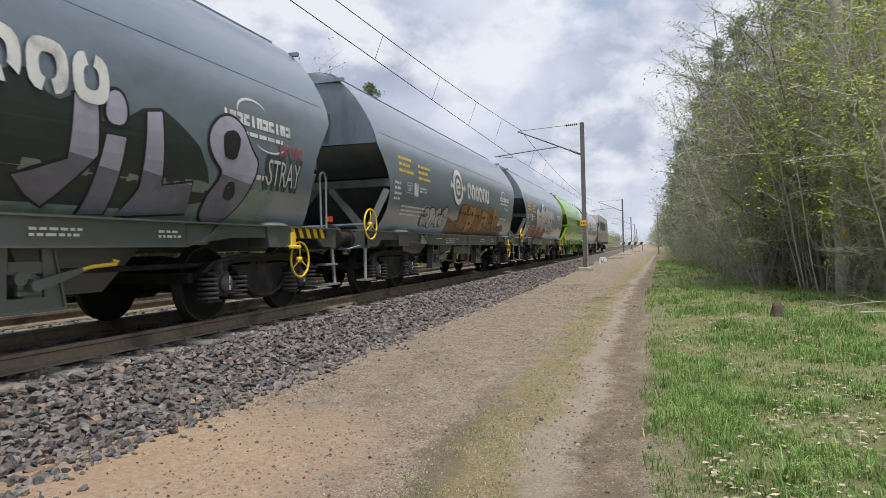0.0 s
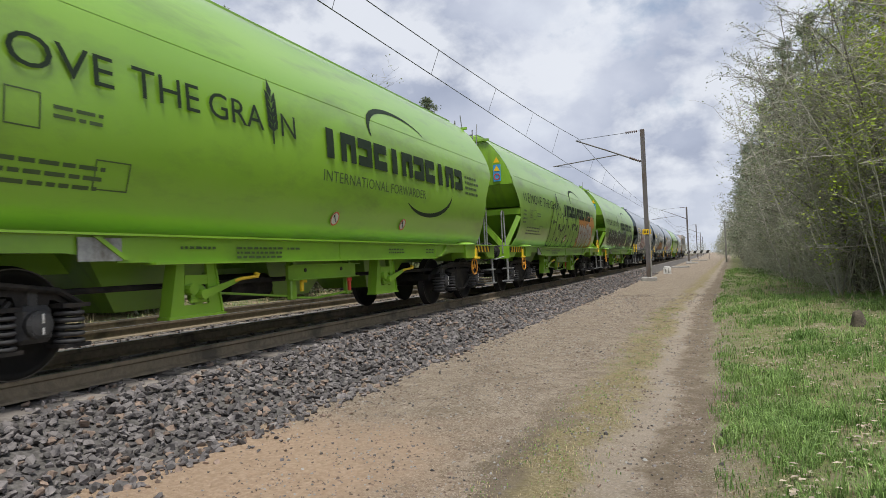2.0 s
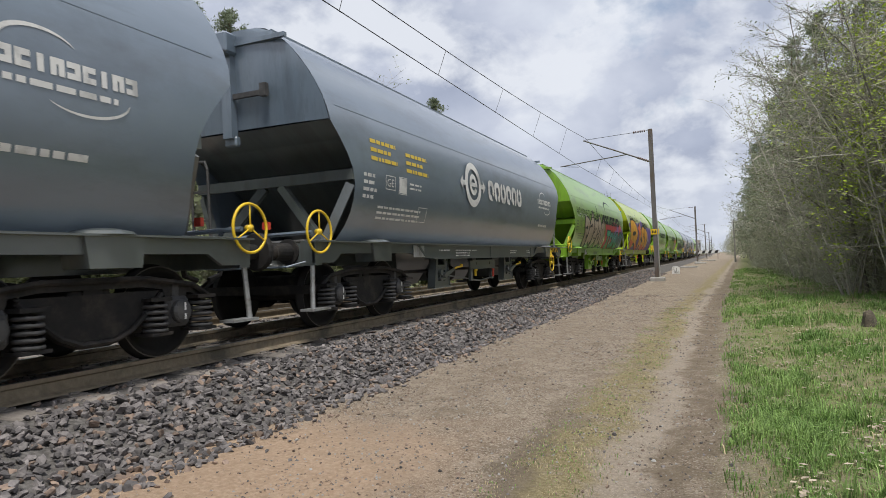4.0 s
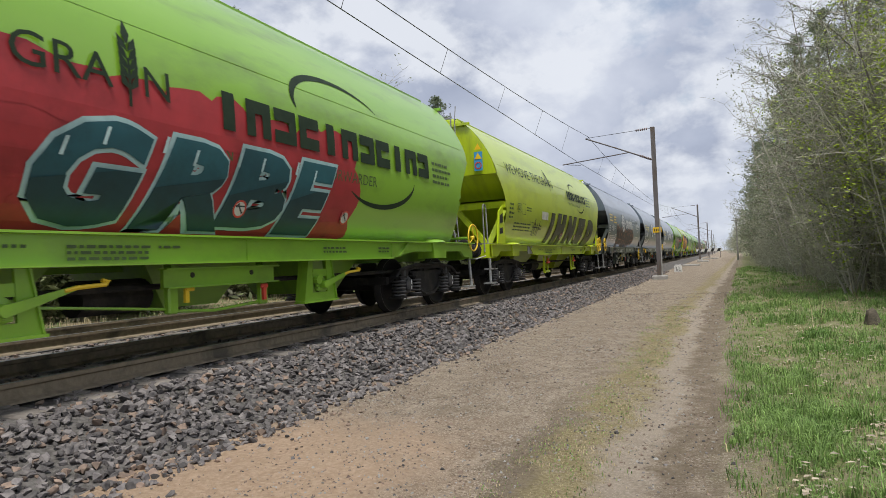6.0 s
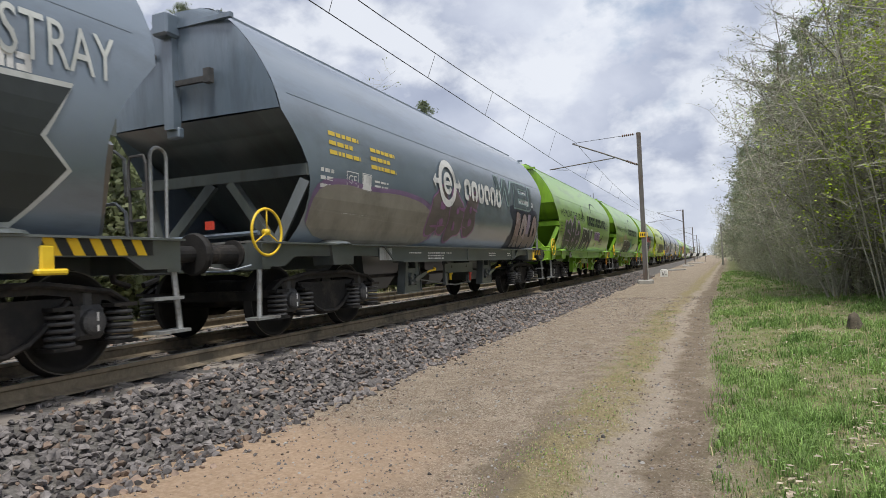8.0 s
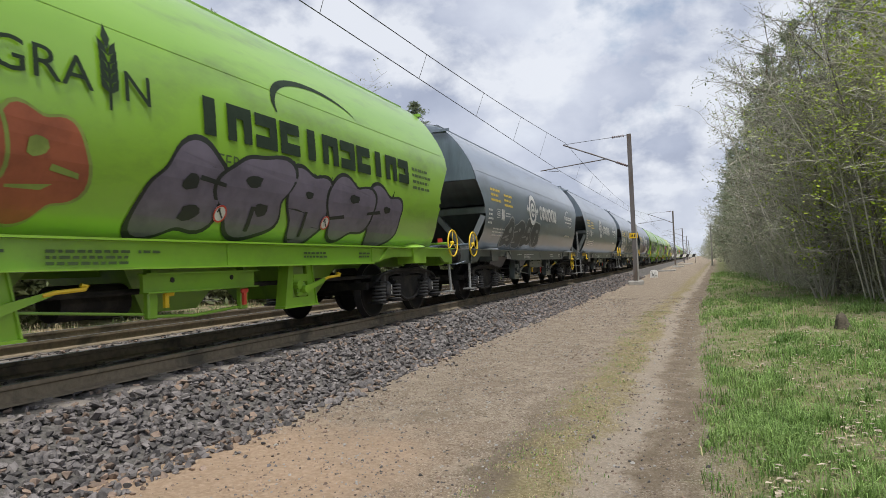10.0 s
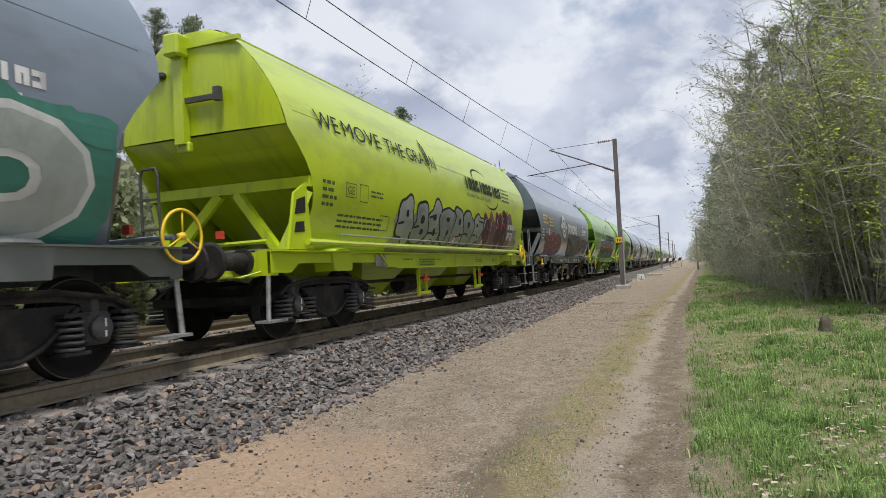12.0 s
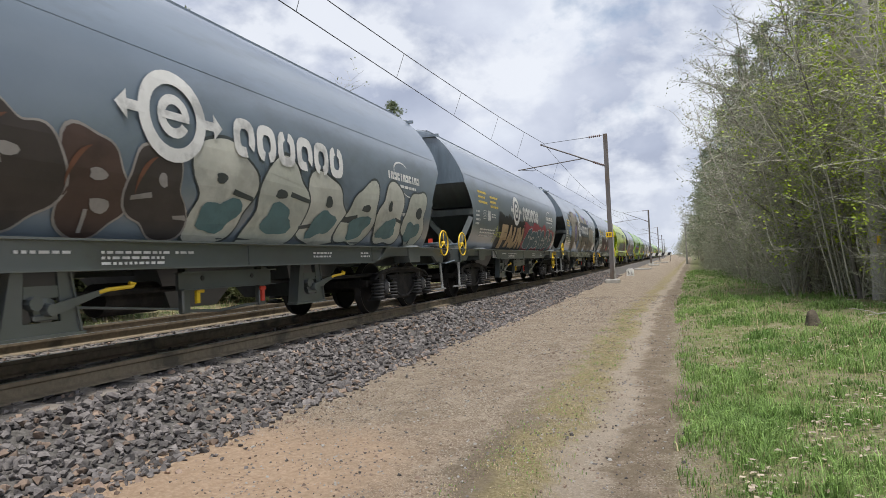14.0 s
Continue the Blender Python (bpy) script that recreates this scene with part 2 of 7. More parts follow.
def ground_material():
    """Sandy track with two ruts and a mossy crown, grass beside it; forest floor further out."""
    mt = bpy.data.materials.new("track_and_verge")
    mt.use_nodes = True
    nt = mt.node_tree
    N, L = nt.nodes.new, nt.links.new
    b = nt.nodes["Principled BSDF"]
    b.inputs["Roughness"].default_value = 0.95
    b.inputs["Specular IOR Level"].default_value = 0.15
    tc, sep = N("ShaderNodeTexCoord"), N("ShaderNodeSeparateXYZ")
    L(tc.outputs["Object"], sep.inputs[0])

    def math_(op, a, c=None):
        n = N("ShaderNodeMath"); n.operation = op
        for i, v in enumerate((a, c)):
            if v is None:
                continue
            if isinstance(v, (int, float)):
                n.inputs[i].default_value = v
            else:
                L(v, n.inputs[i])
        return n.outputs[0]

    def noise_(scale, detail=6, rough=0.6, stretch=None):
        n = N("ShaderNodeTexNoise"); n.inputs["Scale"].default_value = scale; n.inputs["Detail"].default_value = detail; n.inputs["Roughness"].default_value = rough
        if stretch:
            mp = N("ShaderNodeMapping"); mp.inputs["Scale"].default_value = stretch
            L(tc.outputs["Object"], mp.inputs[0]); L(mp.outputs[0], n.inputs[0])
        else:
            L(tc.outputs["Object"], n.inputs[0])
        return n.outputs[0]

    def band(v, lo, hi):
        m = N("ShaderNodeMapRange"); m.inputs["From Min"].default_value, m.inputs["From Max"].default_value = lo, hi
        m.interpolation_type = "SMOOTHSTEP"
        L(v, m.inputs[0])
        return m.outputs[0]

    def mix(f, a, c):
        m = N("ShaderNodeMixRGB")
        L(f, m.inputs[0])
        for i, v in ((1, a), (2, c)):
            if isinstance(v, tuple):
                m.inputs[i].default_value = (*v, 1)
            else:
                L(v, m.inputs[i])
        return m.outputs[0]

    shift = math_("MULTIPLY", math_("MAXIMUM", math_("SUBTRACT", sep.outputs[1], 14.0), 0.0), 0.028)
    wob = math_("MULTIPLY", math_("SUBTRACT", noise_(0.9, 5), 0.5), 0.75)
    fine = math_("MULTIPLY", math_("SUBTRACT", noise_(6, 4), 0.5), 0.35)
    u = math_("ADD", math_("ADD", math_("SUBTRACT", sep.outputs[0], shift), wob), fine)
    dirt = mix(band(noise_(5, 8, 0.7), 0.35, 0.7), (0.205, 0.162, 0.118), (0.335, 0.276, 0.208))
    dirt = mix(band(noise_(70, 3), 0.52, 0.62), dirt, (0.46, 0.40, 0.33))
    dirt = mix(band(noise_(38, 4, 0.7), 0.55, 0.63), dirt, (0.11, 0.085, 0.06))
    dirt = mix(math_("MULTIPLY", band(noise_(1.6, 8, 0.75), 0.50, 0.68), 0.55), dirt, (0.17, 0.135, 0.095))
    # pale sand by the ballast, near the start of the track
    sand = math_("MULTIPLY", band(u, -1.3, -2.1), band(math_("ADD", sep.outputs[1], math_("MULTIPLY", wob, 3.0)), 5.2, 3.6))
    dirt = mix(sand, dirt, mix(band(noise_(30, 6), 0.35, 0.7), (0.37, 0.265, 0.18), (0.47, 0.35, 0.25)))
    # packed pale rut and damp brown rut
    rut = math_("MULTIPLY", band(u, -0.85, -0.62), band(u, -0.32, -0.5))
    dirt = mix(math_("MULTIPLY", rut, 0.6), dirt, (0.375, 0.32, 0.255))
    rut2 = math_("MULTIPLY", band(u, -0.5, -0.36), band(u, 0.05, -0.12))
    dirt = mix(math_("MULTIPLY", math_("MULTIPLY", rut2, band(noise_(4, 7, 0.75), 0.3, 0.62)), 0.85), dirt, (0.165, 0.13, 0.09))
    rut3 = math_("MULTIPLY", band(u, -1.45, -1.3), band(u, -1.0, -1.15))
    dirt = mix(math_("MULTIPLY", rut3, math_("MULTIPLY", band(sep.outputs[1], 7.0, 4.0), 0.7)), dirt, (0.15, 0.12, 0.085))
    crown = math_("MULTIPLY", math_("MULTIPLY", band(u, -1.3, -1.0), band(u, -0.6, -0.8)), band(noise_(3.2, 7, 0.75), 0.34, 0.52))
    dirt = mix(math_("MULTIPLY", crown, 0.75), dirt, mix(band(noise_(40, 4), 0.4, 0.6), (0.20, 0.17, 0.075), (0.32, 0.27, 0.14)))
    grass = mix(band(noise_(2.2, 7, 0.7), 0.38, 0.62), (0.15, 0.165, 0.065), (0.27, 0.235, 0.155))
    grass = mix(band(noise_(26, 5), 0.45, 0.65), grass, (0.20, 0.24, 0.08))
    wood = mix(band(noise_(1.2, 6), 0.4, 0.6), (0.16, 0.14, 0.09), (0.28, 0.23, 0.16))
    grass = mix(band(u, 5.5, 8.0), grass, wood)
    left = mix(band(noise_(1.5, 7), 0.4, 0.6), (0.30, 0.24, 0.16), (0.12, 0.15, 0.06))
    base = mix(band(u, -0.2, 0.55), dirt, grass)
    base = mix(band(sep.outputs[0], -11.6, -12.4), base, left)
    L(base, b.inputs["Base Color"])
    h = math_("ADD", noise_(45, 6, 0.7), math_("MULTIPLY", noise_(9, 5), 2.0))
    bp = N("ShaderNodeBump"); bp.inputs["Strength"].default_value = 0.8; bp.inputs["Distance"].default_value = 0.04
    L(h, bp.inputs["Height"]); L(bp.outputs[0], b.inputs["Normal"])
    return mt


# ------------------------------------------------------------------ mesh helpers
def finish(name, bm, mat, smooth=False):
    me = bpy.data.meshes.new(name)
    bmesh.ops.recalc_face_normals(bm, faces=bm.faces)
    if smooth:
        for f in bm.faces:
            f.smooth = True
    bm.to_mesh(me)
    bm.free()
    for m in (mat if isinstance(mat, (list, tuple)) else [mat]):
        me.materials.append(m)
    return me


def part(name, bm, mat, parent, label="", smooth=False):
    """One mesh object under a thing or under one of its parts; bm may be a finished mesh."""
    me = bm if isinstance(bm, bpy.types.Mesh) else finish(name, bm, mat, smooth)
    ob = new(name, me)
    ob.parent = parent
    if label:
        ob["label"] = label
    return ob


def empty(name):
    ob = new(name)
    ob.empty_display_size = 0.2
    return ob


def raw(name, verts, faces, mat, smooth=False):
    me = bpy.data.meshes.new(name)
    me.from_pydata([tuple(v) for v in verts], [], faces)
    me.materials.append(mat)
    if smooth:
        me.polygons.foreach_set("use_smooth", [True] * len(me.polygons))
    me.update()
    return me


def box(bm, c, s, rot=None, bevel=0.0):
    r = bmesh.ops.create_cube(bm, size=1)
    m = Matrix.Translation(c) @ (rot or Matrix()) @ Matrix.Diagonal((*s, 1))
    bmesh.ops.transform(bm, matrix=m, verts=r["verts"])
    if bevel:
        es = list({e for v in r["verts"] for e in v.link_edges})
        bmesh.ops.bevel(bm, geom=es, offset=bevel, segments=1, affect="EDGES")
    return bm


def tube(bm, pts, r, n=8, closed=False, r2=None):
    """A round bar along points."""
    pts = [Vector(p) for p in pts]
    k = len(pts)
    rings = []
    up = None
    for i, p in enumerate(pts):
        if closed:
            d = pts[(i + 1) % k] - pts[i - 1]
        else:
            d = pts[min(i + 1, k - 1)] - pts[max(i - 1, 0)]
        d.normalize()
        if up is None:
            up = d.orthogonal().normalized()
        up = (up - d * up.dot(d))
        up = up.normalized() if up.length > 1e-6 else d.orthogonal().normalized()
        side = d.cross(up)
        rad = r if r2 is None else r + (r2 - r) * i / max(1, k - 1)
        rings.append([bm.verts.new(p + (up * math.cos(a) + side * math.sin(a)) * rad) for a in [2 * math.pi * j / n for j in range(n)]])
    for i in range(k if closed else k - 1):
        a, b = rings[i], rings[(i + 1) % k]
        for j in range(n):
            bm.faces.new((a[j], a[(j + 1) % n], b[(j + 1) % n], b[j]))
    if not closed:
        bm.faces.new(rings[0][::-1])
        bm.faces.new(rings[-1])
    return bm


def arc(c, r, a0, a1, n, plane="yz"):
    out = []
    for i in range(n + 1):
        a = radians(a0 + (a1 - a0) * i / n)
        p, q = r * math.cos(a), r * math.sin(a)
        out.append({"yz": (c[0], c[1] + p, c[2] + q), "xz": (c[0] + p, c[1], c[2] + q), "xy": (c[0] + p, c[1] + q, c[2])}[plane])
    return out


def lathe(bm, prof, axis="x", n=24, c=(0, 0, 0)):
    """prof: (along, radius) rows turned about an axis through c."""
    rings = []
    for a, r in prof:
        ring = []
        for j in range(n):
            t = 2 * math.pi * j / n
            p, q = r * math.cos(t), r * math.sin(t)
            v = {"x": (a, p, q), "y": (p, a, q), "z": (p, q, a)}[axis]
            ring.append(bm.verts.new(Vector(c) + Vector(v)))
        rings.append(ring)
    for a, b in zip(rings, rings[1:]):
        for j in range(n):
            bm.faces.new((a[j], a[(j + 1) % n], b[(j + 1) % n], b[j]))
    bm.faces.new(rings[0][::-1])
    bm.faces.new(rings[-1])
    return bm


def slab(bm, poly, x0, x1):
    """A plate: outline in (y, z), from x0 to x1."""
    a = [bm.verts.new((x0, y, z)) for y, z in poly]
    b = [bm.verts.new((x1, y, z)) for y, z in poly]
    bm.faces.new(a)
    bm.faces.new(b[::-1])
    for i in range(len(poly)):
        j = (i + 1) % len(poly)
        bm.faces.new((a[i], a[j], b[j], b[i]))
    return bm


BM = bmesh.new


# ------------------------------------------------------------------ ground and tracks
TRACK, TRACK2 = -6.05, -9.55    # centre lines
FAR0, FAR1 = -420.0, 1500.0
PATH_Z = -0.48
rng = random.Random(7)


def ground_height(x, y):
    z = PATH_Z
    if x > 0.1:
        z += 0.06 * min(1, (x - 0.1) / 0.8) + 0.05 * max(0, min(1, (x - 3) / 4))
        z += 0.05 * noise.noise((x * 0.9, y * 0.6, 3.0))
    if x < -11:
        z += 0.12 * min(1, (-11 - x) / 3)
    if -0.75 < x - max(0, (y - 14) * 0.028) < 0.0:
        z -= 0.02
    z += 0.018 * noise.noise((x * 1.7, y * 1.1, 0.3)) + 0.008 * noise.noise((x * 6, y * 6, 1.3))
    return z


def build_ground():
    xs = [-2500, -900, -300, -120, -60, -40, -28, -20, -16, -14, -13, -12, -11, -9.5, -8, -6, -4.6] + [-3.9 + 0.1 * i for i in range(80)] + [4.3, 5, 6, 7.5, 9, 12, 16, 22, 30, 45, 80, 200, 700, 2500]
    ys = [-2500, -900, -420, -150, -60, -25, -12, -6, -3, -1, 0.5] + [1.2 + 0.1 * i for i in range(150)] + [16.4 + 0.4 * i for i in range(60)] + [41, 44, 48, 54, 62, 75, 95, 130, 180, 260, 400, 700, 1200, 2500]
    verts = [(x, y, ground_height(x, y)) for y in ys for x in xs]
    n = len(xs)
    faces = [(j * n + i, j * n + i + 1, (j + 1) * n + i + 1, (j + 1) * n + i) for j in range(len(ys) - 1) for i in range(n - 1)]
    ob = new("ground", raw("ground", verts, faces, ground_material(), True))
    tagged(ob, "sandy brown two-rut track with a grassy verge beside the line", "ground", kind="structure")
    return ob


def bed_height(x, y):
    """The ballast's upper surface across both tracks."""
    c = -0.20
    if x > -4.55:
        c -= (x + 4.55) * 0.30
    if x < -11.1:
        c -= (-11.1 - x) * 0.45
    return c + 0.025 * noise.noise((x * 2.2, y * 2.2, 5))


def build_ballast():
    xs = [-12.2, -11.7, -11.1, -10.5, -9.5, -8.6, -8.0, -7.2, -6.6, -6.0, -5.3, -4.9, -4.6, -4.3, -4.0, -3.7, -3.45, -3.25]
    ys = [FAR0] + [-60, -20] + [0.5 * i for i in range(0, 100)] + [55, 70, 100, 150, 250, 500, FAR1]
    verts = [(x + (0.12 * noise.noise((1.3, y * 0.8, 0)) if x > -3.5 else 0), y, bed_height(x, y) - (0.16 if x > -3.3 or x < -12 else 0)) for y in ys for x in xs]
    n = len(xs)
    faces = [(j * n + i, j * n + i + 1, (j + 1) * n + i + 1, (j + 1) * n + i) for j in range(len(ys) - 1) for i in range(n - 1)]
    me = raw("ballast_bed", verts, faces, BED, True)
    me.materials.append(SHADE_BED)
    # bed between the near rails coloured near black as shade under the wagons
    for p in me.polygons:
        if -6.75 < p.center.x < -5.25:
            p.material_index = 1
    ob = new("ballast", me)
    tagged(ob, "bed of dark grey crushed-stone ballast under both tracks", "ballast", kind="structure")
    return ob


RAIL_SECTION = [(-0.036, 0.0), (0.036, 0.0), (0.036, -0.036), (0.010, -0.052), (0.010, -0.135), (0.062, -0.155), (0.070, -0.172), (-0.070, -0.172), (-0.062, -0.155), (-0.010, -0.135), (-0.010, -0.052), (-0.036, -0.036)]


def build_rail(x, label):
    bm = BM()
    a = [bm.verts.new((x + u, FAR0, w)) for u, w in RAIL_SECTION]
    b = [bm.verts.new((x + u, FAR1, w)) for u, w in RAIL_SECTION]
    k = len(a)
    for i in range(k):
        f = bm.faces.new((a[i], a[(i + 1) % k], b[(i + 1) % k], b[i]))
        f.material_index = 1 if i == 0 else 0
    bm.faces.new(a[::-1]); bm.faces.new(b)
    ob = new("rail", finish("rail", bm, [RUST, RAILTOP]))
    tagged(ob, label, "rail", group="rails of the line", kind="structure")


def build_tracks():
    for c in (TRACK, TRACK2):
        for s in (-0.7535, 0.7535):
            build_rail(c + s, "worn steel running rail with a rusty flank")
    # sleepers: near ones singly, the rest joined
    bm = BM()
    box(bm, (0, 0, 0), (2.6, 0.26, 0.16), bevel=0.015)
    box(bm, (-0.75, 0, 0.087), (0.36, 0.16, 0.014)); box(bm, (0.75, 0, 0.087), (0.36, 0.16, 0.014))
    for s in (-0.75, 0.75):
        for d in (-0.115, 0.115):
            box(bm, (s + d, 0, 0.095), (0.03, 0.08, 0.03))
    one = finish("sleeper", bm, SLEEPER)
    for c in (TRACK, TRACK2):
        bed = empty("sleeper_row")
        tagged(bed, "row of weathered sleepers half sunk in the ballast", "sleepers", kind="structure")
        for i in range(75):
            ob = new("sleeper", one)
            ob.parent = bed
            ob.location = (c, -3 + 0.62 * i, -0.265)
            ob.rotation_euler = (0, 0, rng.uniform(-0.01, 0.01))
        v, f = [], []
        co = [tuple(p.co) for p in one.vertices]
        for i in list(range(-120, 0)) + list(range(75, 330)):
            k = len(v)
            v += [(c + p[0], -3 + 0.62 * i + p[1], -0.265 + p[2]) for p in co]
            f += [tuple(k + q for q in p.vertices) for p in one.polygons]
        ob = part("far_sleepers", raw("far_sleepers", v, f, SLEEPER), None, bed)
        ob["kind"] = "stuff"


# ------------------------------------------------------------------ hopper wagons
LEN = 14.95                     # over the buffers; a wagon's origin is its trailing buffer plane
SECTION = [(0.0, 4.22), (0.28, 4.215), (0.44, 4.175), (0.52, 4.13), (0.62, 4.06), (0.74, 3.96), (0.86, 3.84), (0.98, 3.69), (1.09, 3.53), (1.19, 3.36), (1.28, 3.18), (1.345, 3.0), (1.385, 2.8),
           (1.405, 2.6), (1.415, 2.4), (1.415, 2.2), (1.40, 2.0), (1.365, 1.8), (1.31, 1.6), (1.235, 1.42), (1.14, 1.26), (1.06, 1.17)]
END = 0.93                      # from the buffer plane to the end wall
KNEE = 1.42


Z1, Z2 = 2.82, 2.16             # heights of the end wall's foot and of the slope's foot


CUT = [(2.82, 0.93), (2.6, 1.13), (2.4, 1.30), (2.2, 1.43), (2.0, 1.49), (1.8, 1.50), (1.6, 1.48), (1.42, 1.44), (1.26, 1.39), (1.17, 1.36)]


def end_y(z):
    """How far in from the buffer plane the side wall is cut, by height: a slope that curls back towards its foot."""
    if z >= Z1:
        return END - 0.05 * (z - Z1)
    for (z0, y0), (z1, y1) in zip(CUT, CUT[1:]):
        if z >= z1:
            return y0 + (y1 - y0) * (z0 - z) / (z0 - z1)
    return CUT[-1][1]


SIDE = [(x, z) for x, z in reversed(SECTION) if z < 4.05]
ARC = [0.0]
for _a, _b in zip(SIDE, SIDE[1:]):
    ARC.append(ARC[-1] + math.hypot(_b[0] - _a[0], _b[1] - _a[1]))


def on_side(u, v, off=0.006):
    """The point of the flank u metres along and v metres up its curve, lifted off it."""
    v = max(0.0, min(ARC[-1] - 1e-4, v))
    i = max(k for k in range(len(ARC) - 1) if ARC[k] <= v)
    t = (v - ARC[i]) / (ARC[i + 1] - ARC[i])
    (x0, z0), (x1, z1) = SIDE[i], SIDE[i + 1]

    def nrm(k):
        a, b = SIDE[max(0, k - 1)], SIDE[min(len(SIDE) - 1, k + 1)]
        return Vector((b[1] - a[1], a[0] - b[0])).normalized()
    n = nrm(i).lerp(nrm(i + 1), t).normalized()
    return Vector((x0 + (x1 - x0) * t + n.x * off, u, z0 + (z1 - z0) * t + n.y * off))


def v_of(z):
    """Arc length up the flank at height z."""
    for i in range(len(SIDE) - 1):
        if SIDE[i][1] <= z <= SIDE[i + 1][1]:
            return ARC[i] + (ARC[i + 1] - ARC[i]) * (z - SIDE[i][1]) / (SIDE[i + 1][1] - SIDE[i][1])
    return 0.0 if z < SIDE[0][1] else ARC[-1]


def wrap(bm, off=0.006, step=0.14):
    """Bend a flat drawing in (u, v) onto the flank."""
    vs = [v.co.y for v in bm.verts]
    k = math.floor(min(vs) / step) + 1
    while k * step < max(vs):
        geom = list(bm.verts) + list(bm.edges) + list(bm.faces)
        bmesh.ops.bisect_plane(bm, geom=geom, plane_co=(0, k * step, 0), plane_no=(0, 1, 0), dist=1e-5)
        k += 1
    for v in bm.verts:
        v.co = on_side(v.co.x, v.co.y, off)
    return bm


def drawing(polys):
    bm = BM()
    for p in polys:
        bm.faces.new([bm.verts.new((x, y, 0)) for x, y in p])
    bmesh.ops.remove_doubles(bm, verts=bm.verts, dist=1e-5)
    return bm


def rect(x0, y0, x1, y1, lean=0.0):
    return [(x0, y0), (x1, y0), (x1 + lean * (y1 - y0), y1), (x0 + lean * (y1 - y0), y1)]


def word(text, width, height, x=0.0, y=0.0, fat=0.0, shear=0.0, space=1.0):
    """Flat letters of the built-in font, fitted into a box, as a bmesh."""
    cu = bpy.data.curves.new("word", "FONT")
    cu.body, cu.shear, cu.space_character = text, shear, space
    cu.resolution_u = 3
    cu.offset = fat
    cu.fill_mode = "BOTH"
    ob = bpy.data.objects.new("word", cu)
    scene.collection.objects.link(ob)
    me = bpy.data.meshes.new_from_object(ob)
    bpy.data.objects.remove(ob)
    bpy.data.curves.remove(cu)
    bm = BM()
    bm.from_mesh(me)
    bpy.data.meshes.remove(me)
    bm.faces.ensure_lookup_table()
    xs, ys = [v.co.x for v in bm.verts], [v.co.y for v in bm.verts]
    sx, sy = width / (max(xs) - min(xs)), height / (max(ys) - min(ys))
    mx, my = min(xs), min(ys)
    for v in bm.verts:
        v.co = ((v.co.x - mx) * sx + x, (v.co.y - my) * sy + y, 0)
    return bm


def blocks(n, x, y, w, h, seed=0):
    """A brand's lettering as plain blocks of its size, notched from one side or the other by turns."""
    out, cw = [], w / n
    for i in range(n):
        a, b = x + i * cw + cw * 0.04, x + (i + 1) * cw - cw * 0.10
        t, k = h * 0.36, (i * 3 + seed) % 4
        m = (a + b) / 2
        if k == 0:
            out.append([rect(m - cw * 0.19, y, m + cw * 0.19, y + h)])
        elif k == 1:
            out.append([rect(a, y, b, y + t), rect(a, y + t, a + t, y + h - t), rect(a, y + h - t, b, y + h)])
        elif k == 2:
            out.append([rect(a, y + h - t, b, y + h), rect(b - t, y + t, b, y + h - t), rect(a, y, b, y + t)])
        else:
            out.append([rect(a, y + h - t, b, y + h), rect(a, y, a + t, y + h - t), rect(b - t, y, b, y + h - t)])
    return out


def round_blocks(n, x, y, w, h):
    """A brand's lettering as plain rounded rings of its size."""
    out, cw = [], w / n
    for i in range(n):
        cx, cy, rx, ry, g = x + cw * (i + 0.5), y + h / 2, cw * 0.45, h / 2, []
        for j in range(20):
            if j in ((16, 17), (14, 15), (4, 5))[i % 3]:
                continue
            q = []
            for jj, k in ((j, 1.0), (j + 1, 1.0), (j + 1, 0.42), (j, 0.42)):
                c, s = math.cos(jj * math.pi / 10), math.sin(jj * math.pi / 10)
                m = (abs(c) ** 3 + abs(s) ** 3) ** (-1 / 3)
                q.append((cx + rx * k * m * c, cy + ry * (k * 1.12 if k < 1 else 1) * m * s))
            g.append(q)
        out.append(g)
    return out


def brand(w, groups, mat, label):
    for g in groups:
        part("brand_bar", wrap(drawing(g), 0.025), mat, w, label)


def crescent(cx, cy, r, a0, a1, thick, squash=0.55, n=22):
    out = []
    for i in range(n):
        p = []
        for j, k in ((i, 0), (i + 1, 0), (i + 1, 1), (i, 1)):
            a = radians(a0 + (a1 - a0) * j / n)
            rr = r - k * (thick * math.sin(math.pi * min(1, 0.04 + 0.96 * j / n)) + 0.002)
            p.append((cx + rr * math.cos(a), cy + rr * squash * math.sin(a)))
        out.append(p)
    return out


def ring(cx, cy, r0, r1, n=28, a0=0, a1=360):
    out = []
    for i in range(n):
        a, b = radians(a0 + (a1 - a0) * i / n), radians(a0 + (a1 - a0) * (i + 1) / n)
        out.append([(cx + r1 * math.cos(a), cy + r1 * math.sin(a)), (cx + r1 * math.cos(b), cy + r1 * math.sin(b)), (cx + r0 * math.cos(b), cy + r0 * math.sin(b)), (cx + r0 * math.cos(a), cy + r0 * math.sin(a))])
    return out


def lines_of_print(x, y, w, rows, h, gap, seed):
    """Print too small to read, as bars."""
    r = random.Random(seed)
    out = []
    for i in range(rows):
        u = x
        end = x + w * r.uniform(0.7, 1.0)
        while u < end:
            k = r.uniform(0.06, 0.2)
            out.append(rect(u, y - i * gap, min(u + k, end), y - i * gap + h))
            u += k + 0.03
    return out


def frame_box(x0, y0, x1, y1, t=0.012):
    return [rect(x0, y0, x1, y0 + t), rect(x0, y1 - t, x1, y1), rect(x0, y0 + t, x0 + t, y1 - t), rect(x1 - t, y0 + t, x1, y1 - t)]


def stuff(ob):
    ob["kind"] = "stuff"
    return ob


SHARED = {}


